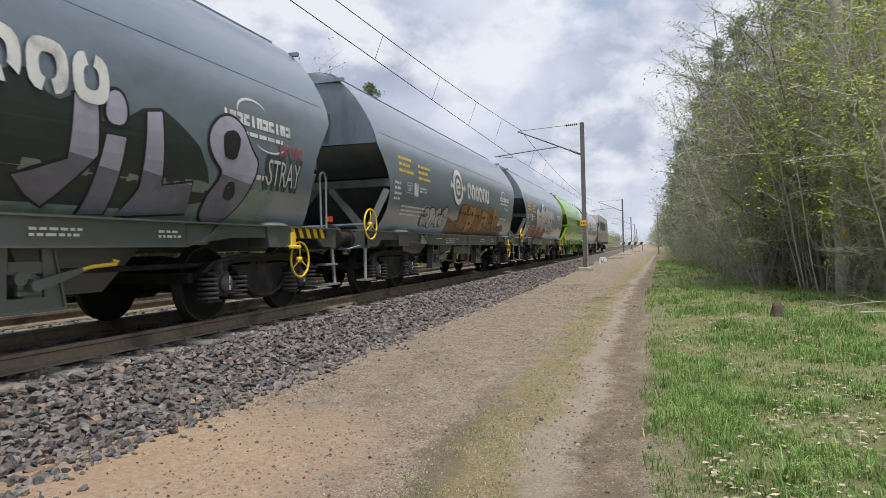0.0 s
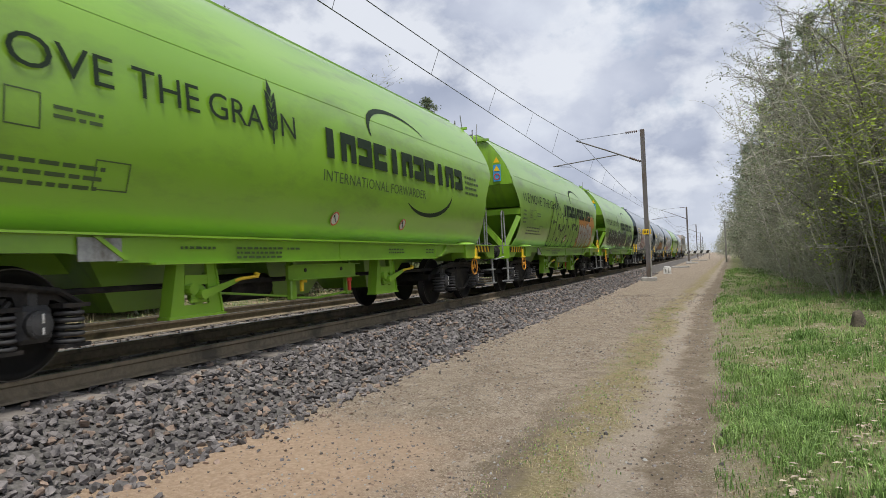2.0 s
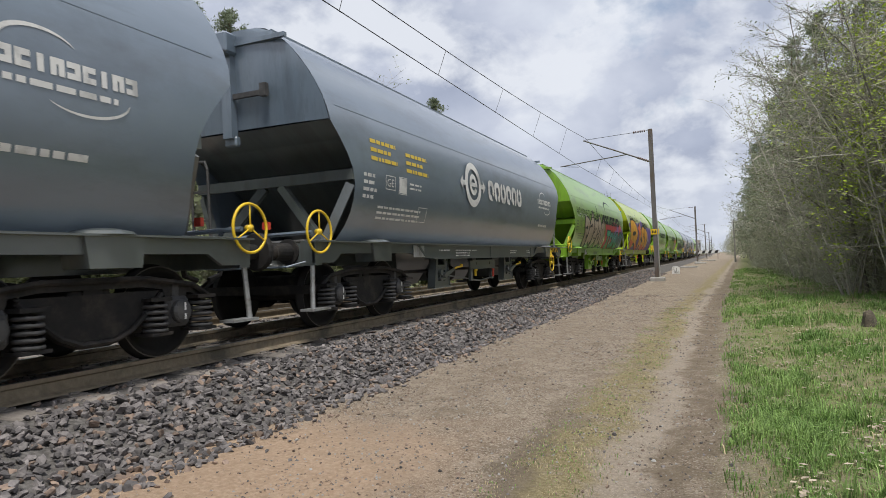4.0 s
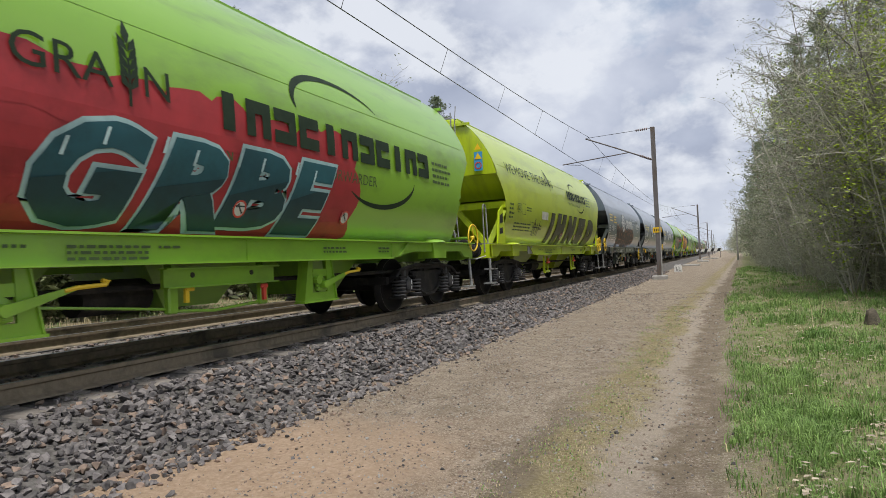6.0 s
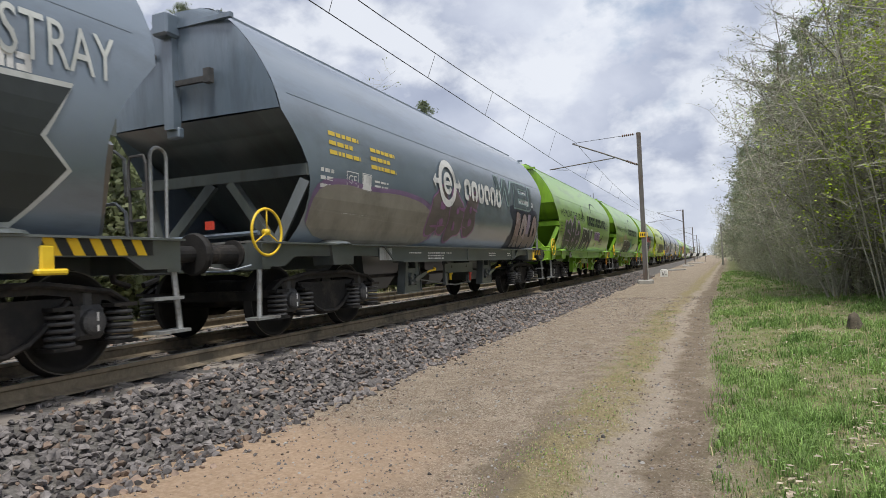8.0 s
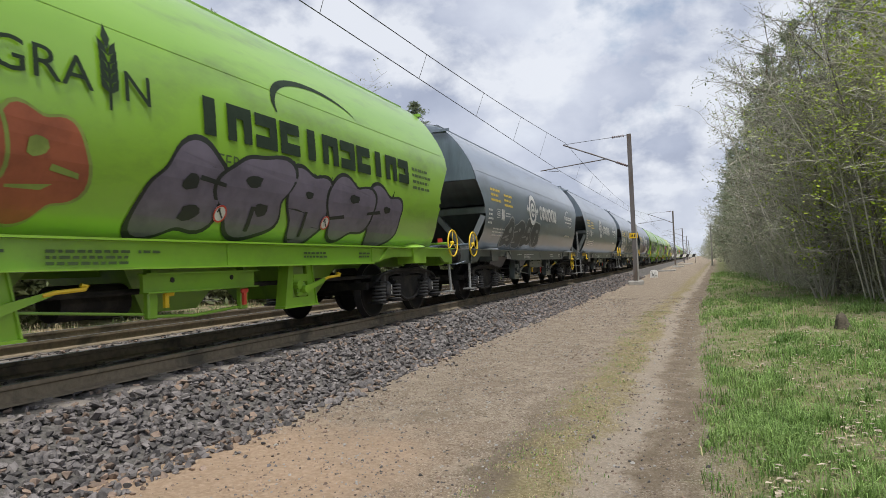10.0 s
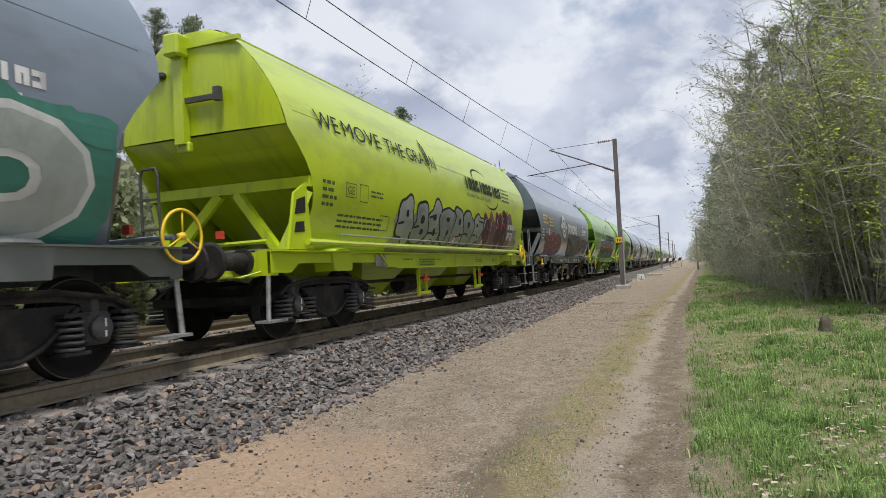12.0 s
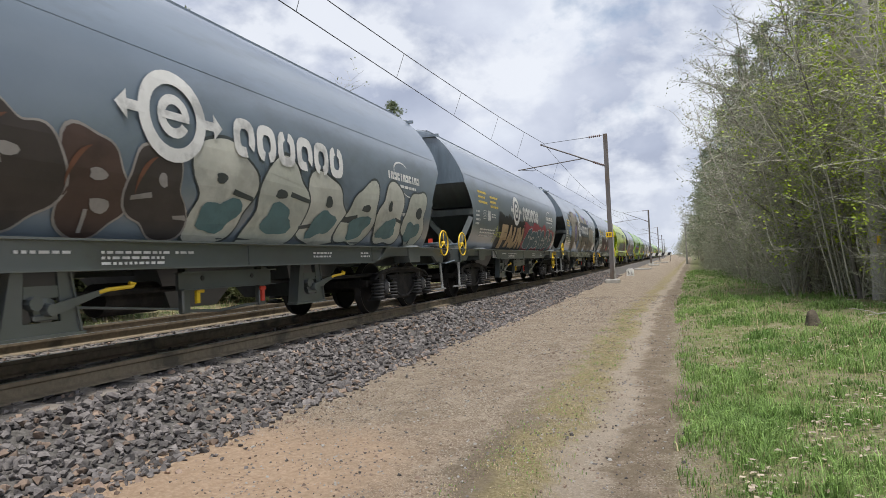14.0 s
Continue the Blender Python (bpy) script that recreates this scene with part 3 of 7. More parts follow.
def bogie_meshes():
    bm = BM()
    for s in (1, -1):               # side frames, dipped between the axles
        x0, x1 = s * 0.94, s * 1.04
        top = [(-1.30, 0.60), (-1.10, 0.72), (-0.5, 0.80), (0.5, 0.80), (1.10, 0.72), (1.30, 0.60)]
        slab(bm, top + [(y, z - 0.08) for y, z in reversed(top)], x0, x1)
        dip = [(-0.70, 0.68), (-0.54, 0.52), (-0.34, 0.36), (-0.16, 0.29), (0.16, 0.29), (0.34, 0.36), (0.54, 0.52), (0.70, 0.68)]
        slab(bm, dip + [(y * 0.9, z - 0.07) for y, z in reversed(dip)], x0, x1)
        for y in (-0.9, 0.9):               # saddle over each axlebox, with seats for the springs
            slab(bm, [(y - 0.17, 0.72), (y + 0.17, 0.72), (y + 0.13, 0.60), (y - 0.13, 0.60)], x0, x1)
            for d in (-0.29, 0.29):
                box(bm, (s * 1.05, y + d, 0.595), (0.24, 0.25, 0.035)); box(bm, (s * 1.05, y + d, 0.265), (0.24, 0.25, 0.03))
        slab(bm, [(-0.09, 0.74), (0.09, 0.74), (0.12, 0.34), (-0.12, 0.34)], x0 + s * 0.01, x1 - s * 0.02)
        tube(bm, [(s * 1.07, y, z) for y, z in top], 0.028, 6)
        tube(bm, [(s * 1.07, y, z - 0.03) for y, z in dip], 0.026, 6)
    box(bm, (0, 0, 0.62), (2.0, 0.42, 0.24), bevel=0.03)
    for y in (-1.35, 1.35):
        box(bm, (0, y, 0.55), (1.9, 0.09, 0.12))
    frame_me = finish("bogie_frame", bm, BLACK)
    bm = BM()
    box(bm, (0, 0, 0), (0.18, 0.30, 0.30), bevel=0.04)
    lathe(bm, [(0.07, 0.12), (0.13, 0.115), (0.15, 0.09), (0.16, 0.04)], "x", 14)
    for a in range(4):
        lathe(bm, [(0.10, 0.022), (0.145, 0.022)], "x", 6, (0, 0.085 * math.cos(a * 1.57 + 0.78), 0.085 * math.sin(a * 1.57 + 0.78)))
    box(bm, (-0.01, 0, 0.2), (0.12, 0.10, 0.16), bevel=0.02)
    axlebox_me = finish("axlebox", bm, BOX)
    bm = BM()
    box(bm, (0.166, 0.0, 0.05), (0.004, 0.018, 0.075)); box(bm, (0.166, 0.0, -0.05), (0.004, 0.018, 0.055))
    mark_me = finish("paint_mark", bm, WHITE)
    bm = BM()
    for i in range(5):
        tube(bm, arc((0, 0, -0.13 + 0.058 * i), 0.105, 0, 324, 9, "xy"), 0.019, 5, True)
    spring_me = finish("spring", bm, BOX, True)
    bm = BM()
    lathe(bm, [(-0.09, 0.12), (-0.06, 0.40), (-0.07, 0.455), (-0.045, 0.485), (-0.035, 0.465), (0.06, 0.46), (0.062, 0.40), (0.02, 0.385), (0.0, 0.18), (0.06, 0.12)], "x", 36)
    wheel_me = finish("wheel", bm, WHEEL, True)
    bm = BM()
    for i in range(40):
        a, b = 2 * math.pi * i / 40, 2 * math.pi * (i + 1) / 40
        p = [(0.064, math.cos(t) * r, math.sin(t) * r) for t, r in ((a, 0.448), (b, 0.448), (b, 0.459), (a, 0.459))]
        bm.faces.new([bm.verts.new(q) for q in p])
    rim_me = finish("tread_edge", bm, TREAD)
    bm = BM()
    lathe(bm, [(-0.95, 0.075), (0.95, 0.075)], "x", 12)
    axle_me = finish("axle", bm, BLACK, True)
    return frame_me, axlebox_me, mark_me, spring_me, wheel_me, rim_me, axle_me


def add_bogie(wagon, y):
    if "bogie" not in SHARED:
        SHARED["bogie"] = bogie_meshes()
    fr, ab, mk, sp, wh, rim, ax = SHARED["bogie"]
    b = part("bogie", fr, None, wagon, "sooty black two-axle bogie")
    b.location = (0, y, 0)
    for d in (-0.9, 0.9):
        o = part("axle", ax, None, b); o.location = (0, d, 0.46)
        for s in (1, -1):
            turn = (0, 0, 0 if s > 0 else math.pi)
            o = part("wheel", wh, None, b); o.location = (s * 0.745, d, 0.46); o.rotation_euler = turn
            if s > 0:
                o = part("tread_edge", rim, None, b, "bright worn edge of the wheel tread"); o.location = (0.745, d, 0.46)
                o = part("paint_mark", mk, None, b, "white paint mark on the axlebox"); o.location = (1.0, d, 0.46)
            o = part("axlebox", ab, None, b); o.location = (s * 1.0, d, 0.46); o.rotation_euler = turn
            for k in (-0.29, 0.29):
                o = part("spring", sp, None, b); o.location = (s * 1.07, d + k, 0.43)


def handwheel(parent, c, r, mat, label, axis="x"):
    bm = BM()
    tube(bm, arc(c, r, 0, 350, 30, "yz"), 0.017, 6, True)
    for a in (90, 210, 330):
        tube(bm, [c, arc((c[0], c[1], c[2]), r, a, a, 1)[0]], 0.010, 5)
    lathe(bm, [(-0.05, 0.04), (0.02, 0.04)], "x", 10, c)
    part("handwheel", bm, mat, parent, label, True)


def shell():
    """The barrel's skin between its cut ends, with the roof."""
    bm = BM()
    prof = [(x, z) for x, z in SECTION] 
    full = [(-x, z) for x, z in reversed(prof[1:])] + prof
    rings = []
    for k in range(9):
        t = k / 8
        ringv = []
        for x, z in full:
            y0, y1 = end_y(z), LEN - end_y(z)
            ringv.append(bm.verts.new((x, y0 + (y1 - y0) * t, z)))
        rings.append(ringv)
    for a, b in zip(rings, rings[1:]):
        for j in range(len(full) - 1):
            bm.faces.new((a[j], a[j + 1], b[j + 1], b[j]))
    # an inner skin gives the cut edges their thickness
    for side in (0, 1):
        rg = rings[0] if side == 0 else rings[-1]
        inn = []
        for v in rg:
            inn.append(bm.verts.new((v.co.x * 0.965, v.co.y + (0.25 if side == 0 else -0.25), v.co.z - (0.03 if v.co.z > 3.5 else 0))))
        rim = [bm.verts.new(v.co) for v in rg]
        for j in range(len(full) - 1):
            bm.faces.new((rim[j], rim[j + 1], inn[j + 1], inn[j]))
    return finish("shell", bm, GREEN, True)


def half_width(z):
    for (x0, z0), (x1, z1) in zip(SECTION, SECTION[1:]):
        if z1 <= z <= z0:
            return x0 + (x1 - x0) * (z0 - z) / max(1e-6, z0 - z1)
    return SECTION[-1][0]


def end_wall(flip):
    """Upper end wall, slightly bowed."""
    bm = BM()
    Y = (lambda y: LEN - y) if flip else (lambda y: y)
    zs = [4.205, 4.13, 4.0, 3.84, 3.6, 3.36, 3.1, 2.82]
    rows = []
    for z in zs:
        w = half_width(z) - 0.004
        rows.append([bm.verts.new((w * k / 6, Y(end_y(z) - 0.05 * (1 - (k / 6) ** 2)), z)) for k in range(-6, 7)])
    for a, b in zip(rows, rows[1:]):
        for j in range(12):
            bm.faces.new((a[j], a[j + 1], b[j + 1], b[j]))
    return finish("end_wall", bm, GREEN)


def end_hopper(flip):
    """The sloping plates under the end wall."""
    bm = BM()
    Y = (lambda y: LEN - y) if flip else (lambda y: y)
    slope = []
    for z, y in ((2.815, END + 0.02), (2.62, END + 0.42), (2.30, END + 0.95)):
        w = half_width(z) - 0.02
        slope.append([bm.verts.new((w * k / 2, Y(y), z)) for k in (-2, -1, 0, 1, 2)])
    for a, b in zip(slope, slope[1:]):
        for j in range(4):
            bm.faces.new((a[j], a[j + 1], b[j + 1], b[j]))
    inner = []
    for z, y, w in ((2.28, END + 1.10, 1.38), (1.05, KNEE + 2.1, 1.0)):
        inner.append([bm.verts.new((w * k / 2, Y(y), z)) for k in (-2, -1, 0, 1, 2)])
    for j in range(4):
        bm.faces.new((inner[0][j], inner[0][j + 1], inner[1][j + 1], inner[1][j]))
    box(bm, (0, Y(KNEE + 0.02), 2.13), (2 * half_width(2.16) - 0.02, 0.06, 0.15))
    return finish("end_hopper", bm, GREEN)


def struts(w, flip, mat):
    Y = (lambda y: LEN - y) if flip else (lambda y: y)
    for s in (1, -1):
        for (x0, z0), (x1, z1) in (((0.15, 2.06), (0.92, 1.2)), ((1.34, 2.0), (0.98, 1.2))):
            bm = BM()
            p, q = Vector((s * x0, Y(KNEE + 0.05), z0)), Vector((s * x1, Y(KNEE - 0.1), z1))
            d = q - p
            box(bm, (p + q) / 2, (0.09, 0.13, d.length), d.to_track_quat("Z", "Y").to_matrix().to_4x4())
            part("end_strut", bm, mat, w)


def sill_mesh():
    """Longitudinal sole bars, shallow with a lip above and below, raised over the bogies, and the head stocks."""
    bm = BM()
    for s in (1, -1):
        poly = [(0.62, 1.17), (LEN - 0.62, 1.17), (LEN - 0.62, 0.90), (LEN - 1.05, 0.90), (LEN - 1.25, 1.02), (LEN - 3.35, 1.02), (LEN - 4.15, 0.93), (4.15, 0.93), (3.35, 1.02), (1.25, 1.02), (1.05, 0.90), (0.62, 0.90)]
        slab(bm, poly, s * 1.24, s * 1.29)
        slab(bm, [(0.62, 1.19), (LEN - 0.62, 1.19), (LEN - 0.62, 1.17), (0.62, 1.17)], s * 1.06, s * 1.36)
        slab(bm, [(4.2, 0.93), (LEN - 4.2, 0.93), (LEN - 4.2, 0.91), (4.2, 0.91)], s * 1.16, s * 1.36)
        for y in (2.35, LEN - 2.35):        # domed bolster caps over upright webs
            slab(bm, [(y - 0.30, 1.17), (y + 0.30, 1.17), (y + 0.26, 0.90), (y - 0.26, 0.90)], s * 1.0, s * 1.33)
            lathe(bm, [(0, 0.30), (0.03, 0.27), (0.055, 0.16), (0.06, 0.02)], "z", 18, (s * 1.12, y, 1.19))
        for y in (4.0, LEN - 4.0):          # joint straps, and slanting gussets towards the bogies
            box(bm, (s * 1.297, y, 1.045), (0.014, 0.34, 0.22))
            q = 1 if y < 7 else -1
            slab(bm, [(y - q * 0.35, 1.165), (y - q * 0.42, 1.165), (y - q * 0.12, 0.96), (y - q * 0.05, 0.96)], s * 1.29, s * 1.33)
        box(bm, (s * 1.297, 7.475, 1.045), (0.012, 0.05, 0.22))
    for y in (0.70, LEN - 0.70):
        box(bm, (0, y, 1.02), (2.56, 0.16, 0.30))
    box(bm, (0, LEN / 2, 1.0), (0.5, LEN - 1.4, 0.28))
    return bm


def discharge_hopper(w, y, mat, half=0.72, reach=1.0):
    bm = BM()
    ring0 = [bm.verts.new(p) for p in ((-half, y - reach, 1.2), (half, y - reach, 1.2), (half, y + reach, 1.2), (-half, y + reach, 1.2))]
    ring1 = [bm.verts.new(p) for p in ((-0.45, y - 0.4, 0.45), (0.45, y - 0.4, 0.45), (0.45, y + 0.4, 0.45), (-0.45, y + 0.4, 0.45))]
    for j in range(4):
        bm.faces.new((ring0[j], ring0[(j + 1) % 4], ring1[(j + 1) % 4], ring1[j]))
    bm.faces.new(ring1)
    part("discharge_hopper", bm, mat, w)


def outlet_bracket(parent, y, mat):
    """A flared plate with two windows, its gear and a lever with a bent yellow grip."""
    bm = BM()
    x0, x1 = 1.17, 1.20
    slab(bm, [(y - 0.26, 0.92), (y - 0.15, 0.92), (y - 0.17, 0.50), (y - 0.36, 0.44)], x0, x1)
    slab(bm, [(y + 0.15, 0.92), (y + 0.26, 0.92), (y + 0.36, 0.44), (y + 0.17, 0.50)], x0, x1)
    slab(bm, [(y - 0.36, 0.44), (y - 0.17, 0.50), (y + 0.17, 0.50), (y + 0.36, 0.44), (y + 0.38, 0.37), (y - 0.38, 0.37)], x0, x1)
    slab(bm, [(y - 0.15, 0.80), (y + 0.15, 0.80), (y + 0.155, 0.70), (y - 0.155, 0.70)], x0, x1)
    for d in (-1, 1):
        slab(bm, [(y + d * 0.25, 0.92), (y + d * 0.27, 0.92), (y + d * 0.37, 0.40), (y + d * 0.35, 0.40)], x0 - 0.10, x1 + 0.02)
    box(bm, (1.15, y, 0.385), (0.16, 0.78, 0.025))
    b = part("outlet_bracket", bm, mat, parent)
    bm = BM()
    lathe(bm, [(0, 0.11), (0.05, 0.11), (0.06, 0.06), (0.14, 0.05)], "x", 14, (1.14, y + 0.04, 0.60))
    lathe(bm, [(0, 0.06), (0.09, 0.06)], "x", 10, (1.16, y - 0.08, 0.66))
    box(bm, (1.20, y + 0.02, 0.54), (0.05, 0.22, 0.05), bevel=0.01)
    slab(bm, [(y + 0.02, 0.64), (y + 0.60, 0.76), (y + 0.60, 0.72), (y + 0.05, 0.55)], 1.25, 1.27)
    part("crank", bm, mat, b)
    bm = BM()
    tube(bm, [(1.26, y + 0.50, 0.72), (1.28, y + 0.60, 0.74), (1.28, y + 0.86, 0.755), (1.27, y + 0.90, 0.775), (1.26, y + 0.84, 0.79)], 0.019, 7)
    part("lever_grip", bm, HANDWHEEL, b, "yellow lever grip")


def buffers(parent, y, out):
    for s in (1, -1):
        bm = BM()
        lathe(bm, [(0.0, 0.17), (0.03 * out, 0.17), (0.035 * out, 0.115), (0.33 * out, 0.11), (0.34 * out, 0.095), (0.56 * out, 0.09), (0.57 * out, 0.22), (0.60 * out, 0.235), (0.62 * out, 0.20)], "y", 18, (s * 0.875, y, 1.06))
        part("buffer", bm, BLACK, parent, smooth=False)


def end_fittings(w, flip, ladder, paint, wheel_mat):
    """What stands on a wagon's end: steps, rails, ladder, vent lever, wheel, stripes."""
    Y = (lambda y: LEN - y) if flip else (lambda y: y)
    sg = -1 if flip else 1
    fwd = 0.3 if flip else 0.0
    lx = -1.15 if paint is SLATE else 0.0
    sx = -1.3 if paint is SLATE else 0.0
    buffers(w, Y(0.62), -sg)
    bm = BM()
    slab(bm, [(Y(0.64), 1.215), (Y(1.40), 1.215), (Y(1.40), 1.19), (Y(0.64), 1.19)], -1.1, 1.1)
    part("platform", bm, GALV, w)
    bm = BM()
    tube(bm, [(0, Y(0.62), 1.02), (0, Y(0.35), 1.0), (0, Y(0.30), 0.8), (0, Y(0.1), 0.74)], 0.035, 6)
    box(bm, (0, Y(0.42), 1.02), (0.10, 0.4, 0.09))
    part("coupling_hook", bm, BLACK, w)
    bm = BM()                       # corner step on a hanging bar
    tube(bm, [(1.22, Y(0.66), 1.0), (1.24, Y(0.60), 0.30)], 0.03, 6)
    box(bm, (1.20, Y(0.72), 0.30), (0.20, 0.40, 0.03))
    if ladder:
        box(bm, (1.20, Y(0.78), 0.62), (0.20, 0.36, 0.03))
    part("footstep", bm, GALV, w, "grey steel corner footstep")
    bm = BM()
    tube(bm, [(0.45, Y(0.6), 0.92), (0.6, Y(0.40), 0.86), (1.0, Y(0.40), 0.86), (1.15, Y(0.6), 0.92)], 0.014, 5)
    part("shunter_grip", bm, GALV if ladder else paint, w)
    bm = BM()                       # upright channel and vent arm on the end wall
    box(bm, (-0.18, Y(0.80), 3.42), (0.16, 0.12, 1.45))
    box(bm, (-0.18, Y(0.74), 4.02), (0.26, 0.26, 0.30), bevel=0.03)
    box(bm, (-0.18, Y(0.84), 2.66), (0.22, 0.10, 0.14), bevel=0.02)
    box(bm, (0.35, Y(0.82), 4.02), (0.9, 0.06, 0.06))
    part("end_channel", bm, paint, w)
    bm = BM()
    box(bm, (0.18, Y(0.80), 3.28), (0.62, 0.05, 0.07)); box(bm, (0.45, Y(0.77), 3.30), (0.10, 0.08, 0.18))
    part("vent_lever", bm, BOX, w)
    bm = BM()
    box(bm, (-0.62, Y(0.82), 3.70), (0.30, 0.10, 0.08), bevel=0.02)
    part("lamp_bracket", bm, BOX, w)
    if ladder:
        bm = BM()
        for x in (0.10 + lx, 0.42 + lx):
            tube(bm, [(x, Y(0.62), 4.28), (x, Y(0.64), 2.6), (x + 0.04, Y(0.72), 1.25)], 0.018, 6)
        for i in range(11):
            z = 1.45 + 0.27 * i
            box(bm, (0.28 + lx - 0.02 * (z < 2.4), Y(0.64 + (0.06 if z < 2 else 0)), z), (0.30, 0.04, 0.03))
        part("ladder", bm, GALV, w, "grey steel end ladder")
        bm = BM()
        for x, d in ((lx, 0.06), (0.56 + lx, -0.06)):
            tube(bm, [(x, Y(0.60), 4.4), (x, Y(0.52), 4.1), (x, Y(0.52), 2.95), (x + d, Y(0.62), 2.82)], 0.013, 6)
        part("ladder_hoop", bm, GALV, w)
        bm = BM()
        for z in (2.18, 1.62):
            tube(bm, [(-1.25, Y(0.55), z - 0.5), (-1.22, Y(0.50), z - 0.1), (-1.1, Y(0.50), z), (0.30, Y(0.50), z), (0.44, Y(0.50), z - 0.1), (0.48, Y(0.52), z - 0.5 if z > 2 else 1.25)], 0.02, 6)
        for x in (-0.75, -0.15):
            tube(bm, [(x, Y(0.50), 2.18), (x, Y(0.52), 1.22)], 0.018, 6)
        part("end_railing", bm, GALV, w, "grey tubular end railing")
        bm = BM()
        tube(bm, [(1.12, Y(0.62), 1.0), (1.12, Y(0.60), 2.0)] + [(1.12, Y(0.70 - 0.1 * math.cos(radians(a))), 2.0 + 0.1 * math.sin(radians(a))) for a in (30, 60, 90, 120, 150)] + [(1.12, Y(0.80), 2.0), (1.14, Y(0.82), 1.05)], 0.018, 6)
        part("grab_rail", bm, GALV, w)
        bm = BM()
        tube(bm, [(-0.9, Y(0.62), 1.2), (-0.9, Y(0.58), 2.3), (-0.9, Y(0.66), 2.42), (-0.9, Y(0.76), 2.3), (-0.88, Y(0.78), 1.25)], 0.018, 6)
        part("grab_rail", bm, GALV, w)
        # hazard stripes, towing hook, small wheel, warning signs
        if paint is not YELLOW:
            bm = BM()
            box(bm, (1.304, Y(1.22 + fwd), 1.10), (0.008, 1.10, 0.14))
            sp = part("hazard_stripe_panel", bm, INK, w, "black and yellow hazard stripes")
            for k in range(5):
                bm = BM()
                a = 0.74 + fwd + 0.21 * k
                slab(bm, [(Y(a), 1.03), (Y(a + 0.10), 1.03), (Y(a + 0.17), 1.17), (Y(a + 0.07), 1.17)], 1.309, 1.312)
                part("stripe", bm, SIGN_YELLOW, sp, "yellow stripe")
            bm = BM()
            box(bm, (1.33, Y(1.72 + fwd), 1.0), (0.04, 0.12, 0.22), bevel=0.015); box(bm, (1.35, Y(1.70 + fwd), 0.90), (0.07, 0.26, 0.05), bevel=0.015)
            part("towing_hook", bm, HANDWHEEL, w, "yellow towing hook")
        if paint is GREEN or (paint is SLATE and flip):
            handwheel(w, (1.28, Y(2.0 if paint is GREEN else 1.75), 0.72), 0.17 if paint is GREEN else 0.25, HANDORANGE if paint is GREEN else HANDWHEEL, "handwheel by the bogie")
        if not flip:
            bm = BM()
            box(bm, (0.98 + sx, 0.84, 3.12), (0.20, 0.012, 0.44))
            sg_ = part("warning_sign", bm, SIGN_BLUE, w, "blue warning sign with yellow triangles")
            for z, m in ((3.24, SIGN_YELLOW), (3.46, SIGN_YELLOW)):
                bm = BM()
                a = [bm.verts.new((0.98 + sx + dx, 0.825, z + dz)) for dx, dz in ((-0.085, -0.07), (0.085, -0.07), (0, 0.08))]
                bm.faces.new(a)
                part("triangle", bm, m, sg_, "yellow warning triangle")
            bm = BM()
            for p in ring(0.98 + sx, 3.02, 0.06, 0.085, 18):
                bm.faces.new([bm.verts.new((u, 0.824, v)) for u, v in p])
            part("prohibition_ring", bm, RED, sg_)
    else:
        bm = BM()
        for x in (-0.66, -0.36):
            tube(bm, [(x, Y(0.55), 1.2), (x, Y(0.52), 2.25)], 0.02, 6)
        tube(bm, [(-0.66, Y(0.52), 2.25), (-0.62, Y(0.52), 2.36), (-0.40, Y(0.52), 2.36), (-0.36, Y(0.52), 2.25)], 0.02, 6)
        for z in (1.55, 1.95):
            box(bm, (-0.51, Y(0.53), z), (0.3, 0.03, 0.03))
        part("short_ladder", bm, BOX, w, "short dark end ladder")
        bm = BM()
        tube(bm, [(-0.9, Y(0.66), 1.28), (1.22, Y(0.66), 1.30)], 0.028, 8)
        part("brake_shaft", bm, paint, w)
        if flip or paint is not YELLOW:
            handwheel(w, (1.34, Y(0.66), 1.30), 0.27, wheel_mat, "yellow brake handwheel")
        bm = BM()
        box(bm, (0.55, Y(0.60), 1.42), (0.10, 0.05, 0.10)); 
        part("tail_lamp_bracket", bm, RED, w, "small red lamp bracket")


def placard_bars(kind):
    out = []
    y0 = v_of(2.16)
    out += lines_of_print(1.72, y0 - 0.02, 0.42, 4, 0.05, 0.105, 4)
    out += frame_box(2.38, y0 - 0.16, 2.70, y0 + 0.06) + frame_box(2.82, y0 - 0.2, 3.10, y0 + 0.08)
    out += lines_of_print(3.2, y0 - 0.02, 0.5, 2, 0.03, 0.07, 5)
    out += lines_of_print(2.2, y0 - 0.46, 1.6, 3, 0.035, 0.085, 6) + frame_box(3.6, y0 - 0.62, 3.95, y0 - 0.36)
    return out


